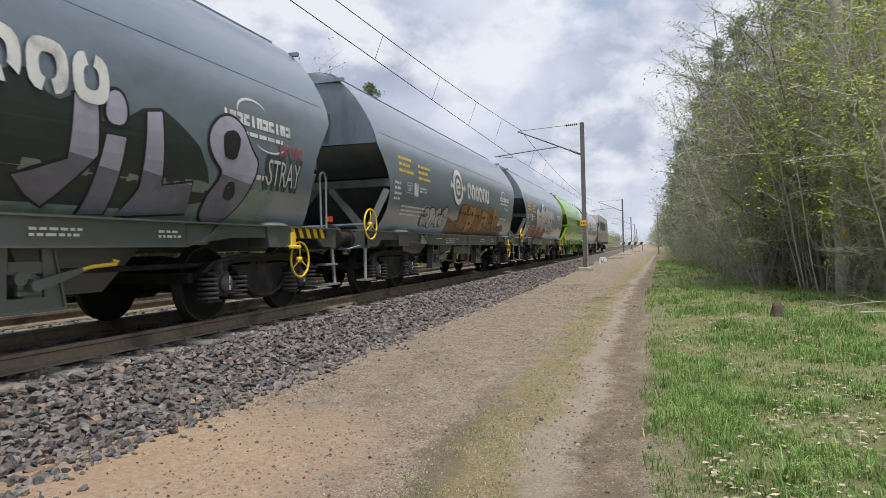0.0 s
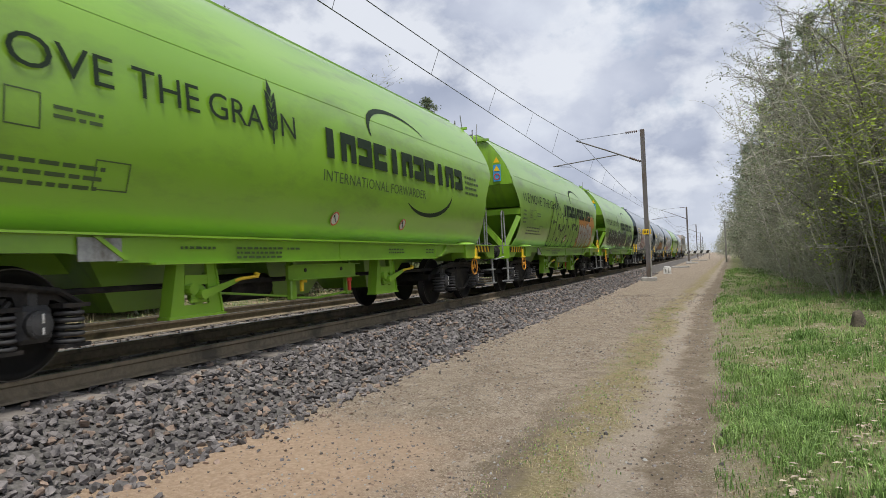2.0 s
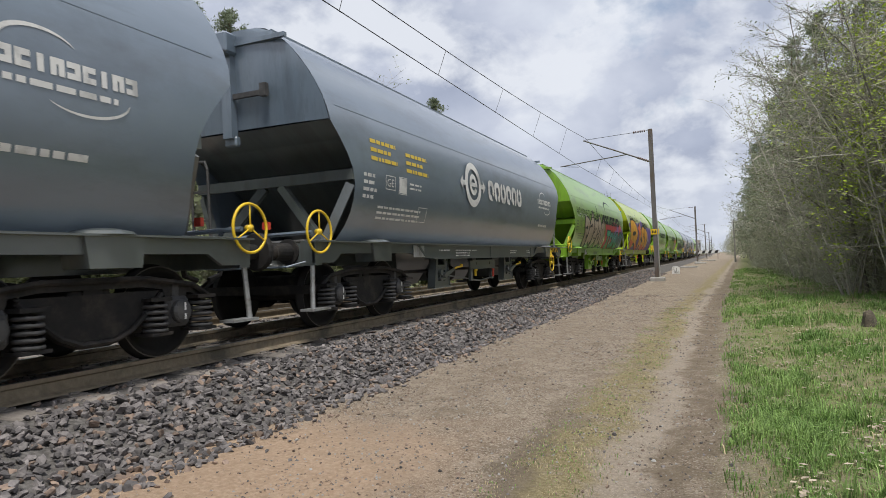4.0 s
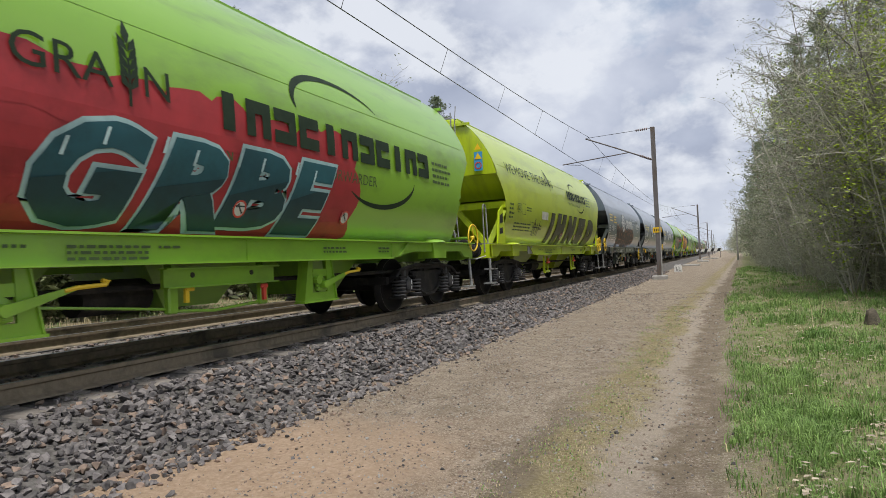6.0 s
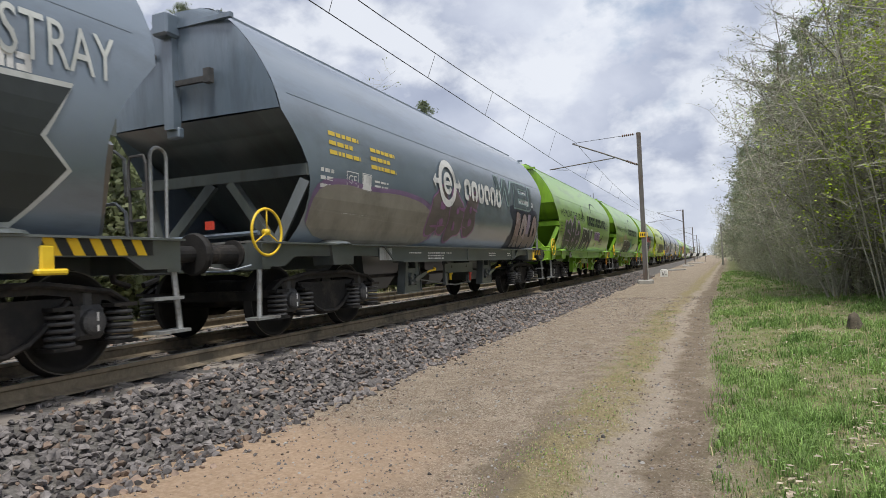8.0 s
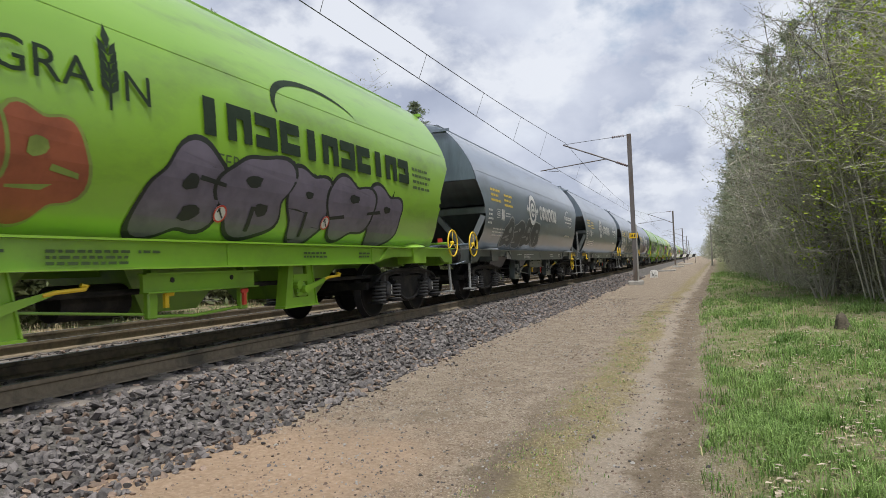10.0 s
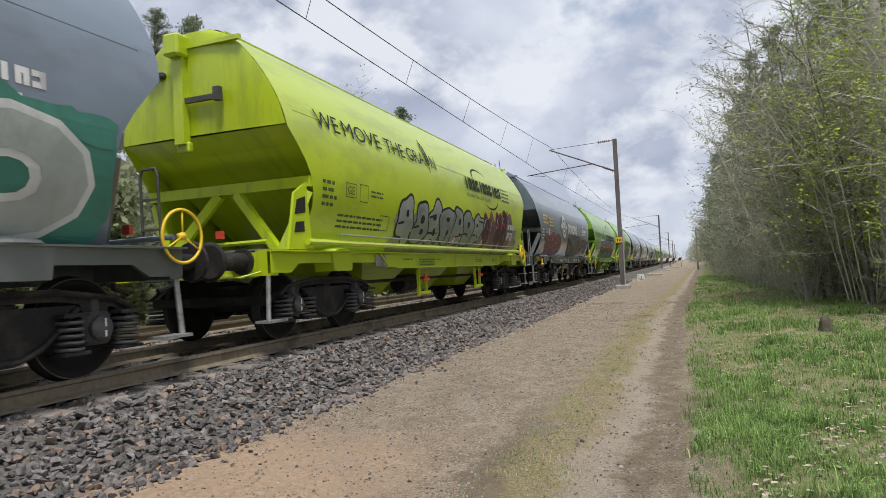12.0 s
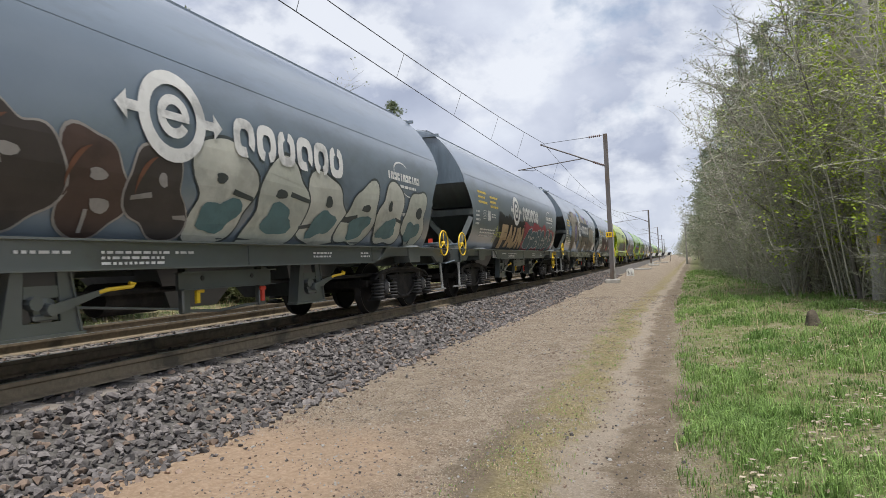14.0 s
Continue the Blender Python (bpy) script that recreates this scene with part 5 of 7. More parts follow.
def paint_wagon(w, k):
    if k == -1:
        bubbles(w, 4, 4.2, 1.5, 5.0, 1.15, ((0.6, 0.55, 0.55), (0.55, 0.5, 0.52)), (0.05, 0.05, 0.06), 21)
        bubbles(w, 6, 2.5, 1.25, 4.5, 0.5, ((0.5, 0.2, 0.2), (0.35, 0.15, 0.16)), (0.2, 0.1, 0.1), 22)
    if k == 0:
        bubbles(w, 4, 3.6, 1.38, 1.7, 0.42, (0.45, 0.46, 0.44), BLK, 1, 0.03)
        cloudback(w, 5.6, 1.22, 6.6, 0.35, (0.22, 0.10, 0.05), 2)
        bubbles(w, 6, 6.5, 1.35, 4.6, 0.72, ((0.30, 0.13, 0.04), (0.42, 0.24, 0.07)), (0.05, 0.035, 0.02), 3, 0.03)
    if k == 1:
        bubbles(w, 3, 3.9, 1.3, 3.4, 1.25, ((0.50, 0.43, 0.42), (0.55, 0.48, 0.46)), (0.35, 0.05, 0.05), 4, 0.06, 0.25)
        patch(w, [(7.9, 1.3), (8.0, 1.95), (8.5, 2.2), (8.8, 2.4), (9.06, 2.12), (9.3, 2.25), (9.6, 1.98), (10.2, 2.36), (10.6, 2.2), (11.0, 1.95), (11.3, 1.3)], (0.02, 0.03, 0.026))
        cloudback(w, 7.8, 1.19, 4.75, 0.46, (0.19, 0.235, 0.19), 5)
        lil, dim = (0.36, 0.35, 0.43), (0.15, 0.15, 0.18)
        letter(w, [(9.26, 2.24), (9.5, 2.28), (9.55, 1.75), (9.12, 1.28), (8.95, 1.36), (8.78, 1.5), (8.95, 1.56), (9.25, 1.68)], lil, BLK, 0.035, 0, 0, dim, 1.75)
        letter(w, [(9.62, 1.95), (9.85, 1.95), (9.80, 1.24), (9.52, 1.23)], lil, BLK, 0.035, 0.001, 0, dim, 1.65)
        letter(w, [(9.58, 2.05), (9.62, 2.36), (9.82, 2.36), (9.86, 2.05)], lil, BLK, 0.035, 0.001, 2)
        letter(w, [(10.1, 2.24), (10.3, 2.28), (10.4, 1.55), (10.85, 1.62), (10.9, 1.3), (9.95, 1.23), (10.12, 1.5)], lil, BLK, 0.035, 0.002, 0, dim, 1.65)
        o = letter(w, [(11.02, 2.2), (11.3, 2.46), (11.65, 2.42), (11.85, 2.1), (12.05, 1.95), (11.8, 1.45), (11.55, 1.2), (11.15, 1.22), (11.12, 1.5), (11.38, 1.78), (11.1, 1.95)], lil, BLK, 0.035, 0.003, 2, dim, 1.75)
        f = piece(o, [blob(11.45, v_of(2.12), 0.16, 0.17, 2, 14, 0.1)], BLK, 0.022); f.name = "stroke"
        f = piece(o, [blob(11.52, v_of(1.58), 0.10, 0.12, 3, 12, 0.1)], BLK, 0.022); f.name = "stroke"
        tag(w, "STRAY", 12.25, 1.72, 0.8, 0.34, (0.5, 0.52, 0.5), (0.05, 0.06, 0.06), 0.0)
        scrawl(w, 12.5, 2.05, 0.6, 0.28, (0.30, 0.07, 0.06), 141, 5)
    if k == 2:
        bubbles(w, 5, 2.6, 1.35, 3.1, 0.85, (0.014, 0.02, 0.014), (0.36, 0.42, 0.34), 6, 0.04, 0.2)
        bubbles(w, 5, 5.9, 1.3, 3.6, 0.95, (0.016, 0.024, 0.016), (0.36, 0.42, 0.34), 7, 0.04, 0.2)
        bubbles(w, 4, 10.1, 1.32, 2.5, 0.80, (0.016, 0.03, 0.016), (0.36, 0.44, 0.34), 8, 0.04, 0.1)
        scrawl(w, 13.0, 1.55, 0.6, 0.4, (0.05, 0.10, 0.03), 9, 5)
    if k == 3:
        bubbles(w, 6, 5.0, 1.22, 4.6, 1.25, (0.23, 0.40, 0.06), (0.025, 0.03, 0.02), 10, 0.05, 0.25)
        cloudback(w, 9.7, 1.2, 3.0, 1.15, (0.50, 0.22, 0.04), 11)
        bubbles(w, 4, 9.8, 1.28, 2.6, 0.9, (0.42, 0.40, 0.38), (0.30, 0.13, 0.04), 12, 0.04)
    if k == 5:
        cloudback(w, 1.5, 1.18, 12.0, 1.55, (0.14, 0.08, 0.30), 13)
        patch(w, [(7.0, 2.6), (7.3, 3.0), (7.9, 3.15), (8.6, 2.9), (9.0, 2.6)], (0.14, 0.08, 0.30), 0.0085, 2)
        cloudback(w, 1.4, 1.35, 2.6, 0.75, (0.50, 0.66, 0.02), 14)
        org, red = (0.72, 0.36, 0.02), (0.68, 0.13, 0.03)
        letter(w, [(1.9, 1.2), (1.9, 2.85), (3.8, 2.95), (5.0, 2.65), (5.3, 2.15), (5.0, 1.8), (4.4, 1.68), (6.3, 1.2), (5.2, 1.2), (3.5, 1.75), (3.2, 1.2)], org, BLK, 0.13, 0, 1, red, 1.55)
        patch(w, [(2.7, 2.0), (2.8, 2.25), (4.3, 2.3), (4.4, 2.15), (3.6, 2.02)], BLK, 0.0245, 1, "sprayed black counter")
        letter(w, [(5.55, 2.55), (6.85, 2.88), (6.95, 2.2), (7.55, 1.2), (7.2, 1.2), (6.95, 1.55), (6.55, 1.5), (6.4, 1.22), (6.02, 1.4), (6.2, 2.1), (5.85, 2.35)], red, BLK, 0.13, 0.002, 0, org, 2.1)
        patch(w, [(6.58, 1.75), (6.92, 1.72), (6.72, 2.05)], BLK, 0.0245, 0, "sprayed black counter")
        patch(w, [(6.83, 2.86), (6.92, 2.88), (7.02, 2.25), (7.62, 1.22), (7.53, 1.22), (6.93, 2.2)], (0.7, 0.7, 0.66), 0.0255, 0, "sprayed white edge")
        letter(w, [(7.25, 2.1), (7.35, 2.5), (8.0, 2.68), (9.05, 2.68), (9.25, 2.5), (8.9, 1.98), (9.3, 1.78), (9.5, 1.3), (9.2, 1.2), (7.7, 1.2), (7.5, 1.6), (8.1, 1.8), (7.6, 1.9)], org, BLK, 0.13, 0.004, 2, red, 1.5)
        patch(w, [(7.95, 2.2), (8.15, 2.38), (8.4, 2.3), (8.35, 2.12), (8.85, 1.9), (8.6, 1.92)], BLK, 0.0245, 1, "sprayed black counter")
        letter(w, [(9.3, 2.62), (9.9, 2.62), (10.6, 2.45), (10.97, 2.0), (10.9, 1.4), (10.6, 1.2), (9.9, 1.2), (9.72, 1.6), (9.15, 1.98)], org, BLK, 0.13, 0.006, 2, red, 1.4)
        patch(w, [(10.3, 1.75), (10.45, 2.0), (10.62, 1.9), (10.55, 1.65)], BLK, 0.0265, 2, "sprayed black counter")
        patch(w, [(10.6, 2.45), (10.7, 2.47), (11.07, 2.0), (11.0, 1.4), (10.9, 1.4), (10.97, 2.0)], (0.7, 0.7, 0.66), 0.0275, 0, "sprayed white edge")
        scrawl(w, 11.3, 1.75, 0.6, 0.22, (0.6, 0.6, 0.5), 15, 5)
    if k == 6:
        bubbles(w, 5, 3.3, 1.3, 4.4, 1.2, (0.40, 0.33, 0.24), BLK, 16, 0.10, 0.3)
        cloudback(w, 8.15, 1.18, 4.6, 1.15, (0.50, 0.07, 0.07), 17)
        cloudback(w, 10.5, 1.25, 2.8, 1.0, (0.30, 0.17, 0.42), 18)
        letters(w, "TOMMY", 8.45, 13.4, 1.24, 2.02, ((0.06, 0.42, 0.25), (0.09, 0.36, 0.30), (0.08, 0.33, 0.31), (0.03, 0.16, 0.15), (0.05, 0.22, 0.19)), (0.02, 0.03, 0.035), 0.05, 0.07, 0.12, 19, ((0.04, 0.29, 0.19), (0.05, 0.24, 0.20)), (0.5, 0.66, 0.58))
        scrawl(w, 1.8, 2.3, 1.9, 0.3, (0.55, 0.62, 0.5), 20, 7)
    if k == 9:
        bubbles(w, 7, 4.2, 1.3, 6.0, 0.9, (0.10, 0.08, 0.07), (0.42, 0.22, 0.13), 23, 0.05)
        scrawl(w, 9.0, 2.3, 3.6, 0.6, (0.45, 0.5, 0.52), 24, 12)
    if k == 10:
        letters(w, "IHNED", 5.5, 12.5, 1.26, 2.16, ((0.085, 0.09, 0.05),), (0.025, 0.028, 0.016), 0.035, 0.10, 0.40, 127, None, (0.30, 0.31, 0.22), 0.02)
        piece(w, [rect(4.75, v_of(1.92), 5.45, v_of(2.14))], (0.6, 0.62, 0.55), 0.012, "white notice plate")
        scrawl(w, 3.9, 1.45, 0.9, 0.5, (0.03, 0.035, 0.015), 25, 7)
    if k == 11:
        cloudback(w, 3.7, 1.17, 6.0, 1.35, (0.36, 0.03, 0.035), 26)
        letters(w, "GRBE", 5.05, 9.0, 1.24, 2.14, ((0.016, 0.085, 0.105), (0.02, 0.10, 0.12)), (0.36, 0.54, 0.54), 0.045, 0.055, 0.22, 27, ((0.010, 0.05, 0.06),), (0.45, 0.62, 0.62))
    if k == 12:
        cloudback(w, 5.0, 1.2, 2.0, 1.0, (0.25, 0.24, 0.10), 61)
        letters(w, "IMNO", 4.9, 8.62, 1.20, 1.92, ((0.045, 0.05, 0.032),), (0.50, 0.52, 0.44), 0.045, 0.13, 0.06, 29)
        piece(w, [[(8.66, v_of(1.21)), (8.95, v_of(1.21)), (9.02, v_of(1.55)), (9.22, v_of(1.25)), (9.5, v_of(1.62)), (9.0, v_of(1.98)), (8.66, v_of(2.12))]], (0.05, 0.33, 0.22), 0.012, "sprayed teal wedge")
        scrawl(w, 9.2, 1.35, 2.0, 0.4, (0.12, 0.33, 0.16), 129, 8)
        scrawl(w, 2.6, 1.5, 1.8, 0.9, (0.55, 0.30, 0.08), 28, 6)
    if k == 13:
        bubbles(w, 3, 2.5, 1.25, 2.9, 1.1, (0.04, 0.06, 0.03), (0.34, 0.24, 0.36), 29, 0.07, 0.1)
        tag(w, "IPN", 5.7, 1.28, 2.5, 0.85, (0.02, 0.03, 0.02), (0.50, 0.54, 0.46), 0.06, 0.25)
        letters(w, "VOICE", 8.84, 10.3, 1.70, 2.06, ((0.22, 0.10, 0.28),), (0.6, 0.58, 0.62), 0.035, 0.03, 0.1, 30)
        scrawl(w, 10.3, 1.28, 1.1, 0.62, (0.10, 0.06, 0.09), 31, 5)
        scrawl(w, 10.35, 1.5, 1.0, 0.45, (0.13, 0.05, 0.10), 131, 4)
        scrawl(w, 11.6, 1.6, 1.6, 0.42, (0.13, 0.21, 0.06), 132, 6)
    if k == 14:
        patch(w, [(1.55, 1.2), (1.5, 2.0), (2.4, 2.12), (3.0, 2.05), (4.2, 2.12), (5.4, 2.0), (5.75, 1.6), (5.6, 1.2)], (0.19, 0.12, 0.22), 0.006, 2)
        patch(w, [(1.58, 1.19), (1.55, 1.92), (2.4, 2.04), (3.0, 1.98), (4.2, 2.04), (5.3, 1.92), (5.6, 1.6), (5.5, 1.19)], (0.25, 0.23, 0.19), 0.008, 2)
        bubbles(w, 3, 5.4, 1.4, 2.5, 0.9, (0.13, 0.11, 0.10), (0.25, 0.12, 0.24), 33, 0.04)
        letters(w, "WEJ", 9.3, 12.6, 2.28, 2.95, ((0.085, 0.115, 0.125),), (0.30, 0.40, 0.40), 0.035, 0.02, 0.1, 34)
        cloudback(w, 10.75, 1.19, 2.6, 1.1, (0.03, 0.035, 0.055), 135)
        letters(w, "ROLO", 10.95, 13.15, 1.24, 2.18, ((0.36, 0.27, 0.25), (0.40, 0.33, 0.32), (0.33, 0.27, 0.36)), BLK, 0.04, 0.12, 0.08, 35, ((0.27, 0.22, 0.19),), (0.5, 0.5, 0.52))
    if k == 15:
        cloudback(w, 4.3, 1.25, 6.2, 1.5, (0.30, 0.29, 0.22), 36)
        cloudback(w, 4.9, 1.4, 5.0, 1.1, (0.07, 0.10, 0.09), 37)
        letter(w, [(10.6, 1.28), (10.7, 2.2), (12.2, 2.32), (13.1, 2.36), (12.85, 1.95), (13.1, 1.72), (12.75, 1.3), (11.8, 1.25)], (0.03, 0.037, 0.037), (0.55, 0.57, 0.55), 0.05, 0.001, 0)
        patch(w, [(11.2, 1.6), (11.3, 1.95), (12.3, 2.05), (12.1, 1.65)], (0.10, 0.22, 0.18), 0.019, 0)
        piece(w, word("STRAY", 1.0, 0.40, 12.55, v_of(2.5), 0.0, 0.1), (0.5, 0.52, 0.5), 0.017, "thin white sprayed letters")
    if k == 17:
        bubbles(w, 4, 3.2, 1.3, 4.0, 0.8, (0.07, 0.08, 0.08), (0.3, 0.31, 0.3), 39, 0.04)
    if k == 18:
        bubbles(w, 3, 3.6, 1.35, 2.0, 0.9, (0.32, 0.09, 0.04), (0.22, 0.30, 0.06), 40, 0.03)
        bubbles(w, 5, 6.3, 1.25, 5.4, 0.95, (0.15, 0.13, 0.17), (0.02, 0.025, 0.02), 41, 0.05)
    if k == 19:
        cloudback(w, 4.3, 1.75, 7.45, 0.50, (0.58, 0.60, 0.60), 43)
        patch(w, [(4.3, 1.17), (4.3, 1.80), (11.75, 1.80), (11.8, 1.17)], (0.022, 0.12, 0.05), 0.010, 0, "sprayed green ground")
        rr = random.Random(44)
        x = 4.35
        while x < 11.4:             # orange blocks under a blue band, black strokes between
            wd = rr.uniform(0.55, 0.95)
            t = rr.uniform(2.12, 2.26)
            ln = rr.choice((0.25, 0.3, -0.15, 0.1))
            o = patch(w, [(x, 1.78), (x + ln * 0.3, t + 0.04), (x + wd + ln * 0.3, t + 0.02), (x + wd, 1.78)], BLK, 0.0115, 0, "sprayed black edge")
            f = piece(o, [[(x + 0.05, v_of(1.82)), (x + 0.05 + ln * 0.2, v_of(2.02)), (x + wd - 0.06 + ln * 0.2, v_of(2.02)), (x + wd - 0.06, v_of(1.82))]], (0.50, 0.17, 0.035), 0.014, "sprayed orange block"); f.name = "fill"
            f = piece(o, [[(x + 0.03 + ln * 0.2, v_of(2.03)), (x + 0.05 + ln * 0.3, v_of(t)), (x + wd - 0.04 + ln * 0.3, v_of(t - 0.02)), (x + wd - 0.05 + ln * 0.2, v_of(2.03))]], (0.05, 0.11, 0.40), 0.014, "sprayed blue band"); f.name = "fill"
            f = piece(o, [rect(x + 0.06 + ln * 0.2, v_of(2.10), x + wd - 0.05 + ln * 0.2, v_of(2.125))], (0.45, 0.45, 0.06), 0.016, "sprayed yellow line"); f.name = "stroke"
            c = rr.uniform(-0.25, 0.2)
            patch(w, [(x + c - 0.05, 1.18), (x + 0.05, 1.80), (x + 0.2, 1.95), (x + 0.22, 1.7), (x + c + rr.uniform(0.08, 0.3), 1.18)], (0.014, 0.022, 0.016), 0.0175, 1, "sprayed black stroke")
            if rr.random() < 0.5:
                patch(w, [(x + 0.3, 1.4), (x + 0.45, 1.6), (x + wd, 1.68), (x + wd - 0.2, 1.5)], (0.04, 0.11, 0.26), 0.0165, 1, "sprayed blue leaf")
            if rr.random() < 0.4:
                patch(w, [(x + c + 0.4, 1.18), (x + c + 0.5, 1.38), (x + c + 0.62, 1.18)], (0.5, 0.52, 0.5), 0.0185, 0, "sprayed white wedge")
            x += wd + rr.uniform(0.02, 0.2)
        for z in (1.75, 1.24):
            piece(w, [rect(4.4, v_of(z), 11.7, v_of(z) + 0.025)], (0.34, 0.38, 0.05), 0.0155, "sprayed yellow line")
    if k == 20:
        bubbles(w, 4, 2.5, 1.25, 3.0, 0.95, (0.20, 0.05, 0.05), (0.33, 0.30, 0.29), 45, 0.03, 0.15)
        letters(w, "ONKe", 7.3, 10.95, 1.26, 2.18, ((0.20, 0.14, 0.10), (0.13, 0.17, 0.15), (0.17, 0.14, 0.12)), (0.015, 0.017, 0.02), 0.05, 0.07, -0.15, 46, ((0.10, 0.14, 0.13), (0.17, 0.10, 0.08)))
        for i in range(26):
            piece(w, [blob(7.4 + 0.135 * i, v_of(1.35 + 0.75 * ((i * 7) % 10) / 10), 0.05, 0.05, i, 8, 0.1)], ((0.30, 0.10, 0.06), (0.12, 0.26, 0.22), (0.34, 0.33, 0.30))[i % 3], 0.0295, "sprayed dot")
        letters(w, "FEI", 11.05, 12.9, 1.36, 2.08, ((0.075, 0.075, 0.08),), (0.34, 0.32, 0.28), 0.03, 0.05, 0.05, 47)
        scrawl(w, 12.9, 1.5, 0.8, 0.6, (0.35, 0.37, 0.38), 48, 6)
        for text, u, wd in (("P.O.C.", 6.6, 1.2), ("D.I.C.", 9.2, 0.9)):
            bm = word(text, wd, 0.17, u, 0)
            for v in bm.verts:
                v.co = (1.306, v.co.x, 0.93 + v.co.y)
            part("lettering", bm, WHITE_INK, w, "white sprayed capitals on the sole bar")
    if k == 21:
        cloudback(w, 4.2, 1.2, 8.65, 0.72, (0.24, 0.225, 0.195), 49)
        bubbles(w, 7, 4.3, 1.4, 5.0, 0.8, ((0.26, 0.29, 0.25), (0.20, 0.24, 0.21)), BLK, 50, 0.05, 0.2)
        bubbles(w, 5, 9.4, 1.38, 2.8, 0.9, ((0.03, 0.03, 0.035), (0.12, 0.10, 0.11), (0.05, 0.02, 0.025)), (0.27, 0.03, 0.04), 51, 0.05, 0.1, (0.40, 0.36, 0.36))
        scrawl(w, 11.2, 2.22, 0.6, 0.22, BLK, 151, 4)
        piece(w, [rect(11.75, v_of(1.92), 12.6, v_of(2.06)), rect(11.75, v_of(1.62), 12.35, v_of(1.84))], (0.52, 0.53, 0.48), 0.018, "white notice plates")
    if k == 22:
        cloudback(w, 3.6, 1.18, 7.6, 1.0, (0.055, 0.025, 0.022), 52)
        for x, s in ((5.6, -1), (9.0, 1)):
            piece(w, [blob(x, v_of(1.62), 0.42, 0.20, x, 16, 0.1, s * 0.5)], (0.55, 0.52, 0.44), 0.014, "sprayed tusk")
        piece(w, [blob(7.3, v_of(1.5), 0.42, 0.18, 3, 16, 0.08)], (0.38, 0.05, 0.05), 0.014, "sprayed red tongue")
        cloudback(w, 10.4, 1.2, 3.1, 1.15, (0.05, 0.20, 0.15), 53)
        tag(w, "HO", 10.7, 1.25, 2.5, 1.0, (0.36, 0.40, 0.37), (0.6, 0.62, 0.6), 0.08)
        scrawl(w, 2.3, 2.25, 2.6, 0.2, (0.45, 0.46, 0.45), 54, 14)
    if k == 23:
        lil = (0.27, 0.235, 0.38)
        for i, (u, z, a, b) in enumerate(((2.9, 2.2, 0.45, 0.26), (4.9, 2.15, 0.35, 0.45), (5.0, 3.08, 0.6, 0.16), (6.6, 3.2, 0.4, 0.13), (8.3, 3.15, 0.4, 0.16), (10.1, 2.95, 0.25, 0.13), (5.9, 1.6, 0.4, 0.2))):
            piece(w, [blob(u, v_of(z), a, b, i, 18, 0.2)], lil if i % 3 else (0.14, 0.24, 0.40), 0.007, "sprayed lilac patch")
        bei, dim, bro = (0.29, 0.265, 0.215), (0.17, 0.145, 0.105), (0.075, 0.05, 0.038)
        letter(w, [(2.65, 3.0), (3.55, 2.9), (3.65, 3.15), (4.7, 3.22), (5.0, 2.95), (5.7, 3.15), (5.75, 2.9), (5.55, 2.0), (5.25, 1.6), (4.95, 1.7), (5.0, 2.1), (5.2, 2.75), (4.9, 2.75), (4.3, 2.3), (4.4, 1.19), (3.7, 1.19), (3.15, 1.85), (3.35, 2.5), (2.75, 2.8)], bei, bro, 0.06, 0, 0, dim, 1.85)
        letter(w, [(6.6, 2.8), (7.2, 3.62), (7.7, 3.3), (8.2, 2.8)], bei, bro, 0.06, 0.001, 0)
        letter(w, [(8.6, 2.78), (8.7, 3.12), (9.5, 3.08), (9.6, 2.78)], bei, bro, 0.06, 0.001, 0)
        letter(w, [(5.95, 2.0), (6.2, 1.4), (6.6, 1.32), (6.85, 1.7), (7.05, 2.05)], bei, bro, 0.05, 0.002, 0)
        letter(w, [(7.15, 2.0), (9.6, 2.0), (9.9, 1.3), (9.3, 1.25), (9.0, 1.8), (8.7, 1.82), (8.0, 1.25), (7.15, 1.25)], dim, bro, 0.06, 0.003, 0)
        letter(w, [(10.0, 1.3), (10.05, 2.4), (10.8, 2.6), (12.2, 2.5), (12.4, 1.9), (12.1, 1.25), (11.6, 1.25), (11.3, 1.8), (11.0, 1.25)], bei, bro, 0.06, 0.001, 0, dim, 1.8)
        patch(w, [(5.6, 2.1), (5.5, 2.82), (10.0, 2.78), (10.05, 2.06)], (0.075, 0.095, 0.12), 0.021, 0, "unpainted slate panel")
        for x in (4.0, 6.4, 8.6):
            scrawl(w, x, 1.25, 0.35, 0.4, (0.24, 0.20, 0.05), int(x * 10), 3)
    if k == 24:
        cloudback(w, 4.1, 1.20, 3.4, 0.95, BLK, 57)
        letters(w, "FAUN", 4.35, 7.25, 1.25, 1.97, ((0.52, 0.38, 0.22),), BLK, 0.05, 0.09, 0.15, 157, ((0.44, 0.30, 0.16),))
        cloudback(w, 7.5, 1.19, 5.6, 0.88, (0.34, 0.05, 0.07), 158)
        bubbles(w, 6, 7.8, 1.24, 5.0, 0.76, (0.05, 0.12, 0.15), (0.50, 0.50, 0.50), 58, 0.035, 0.15)
        scrawl(w, 3.6, 1.4, 0.8, 0.5, (0.35, 0.38, 0.05), 59, 5)
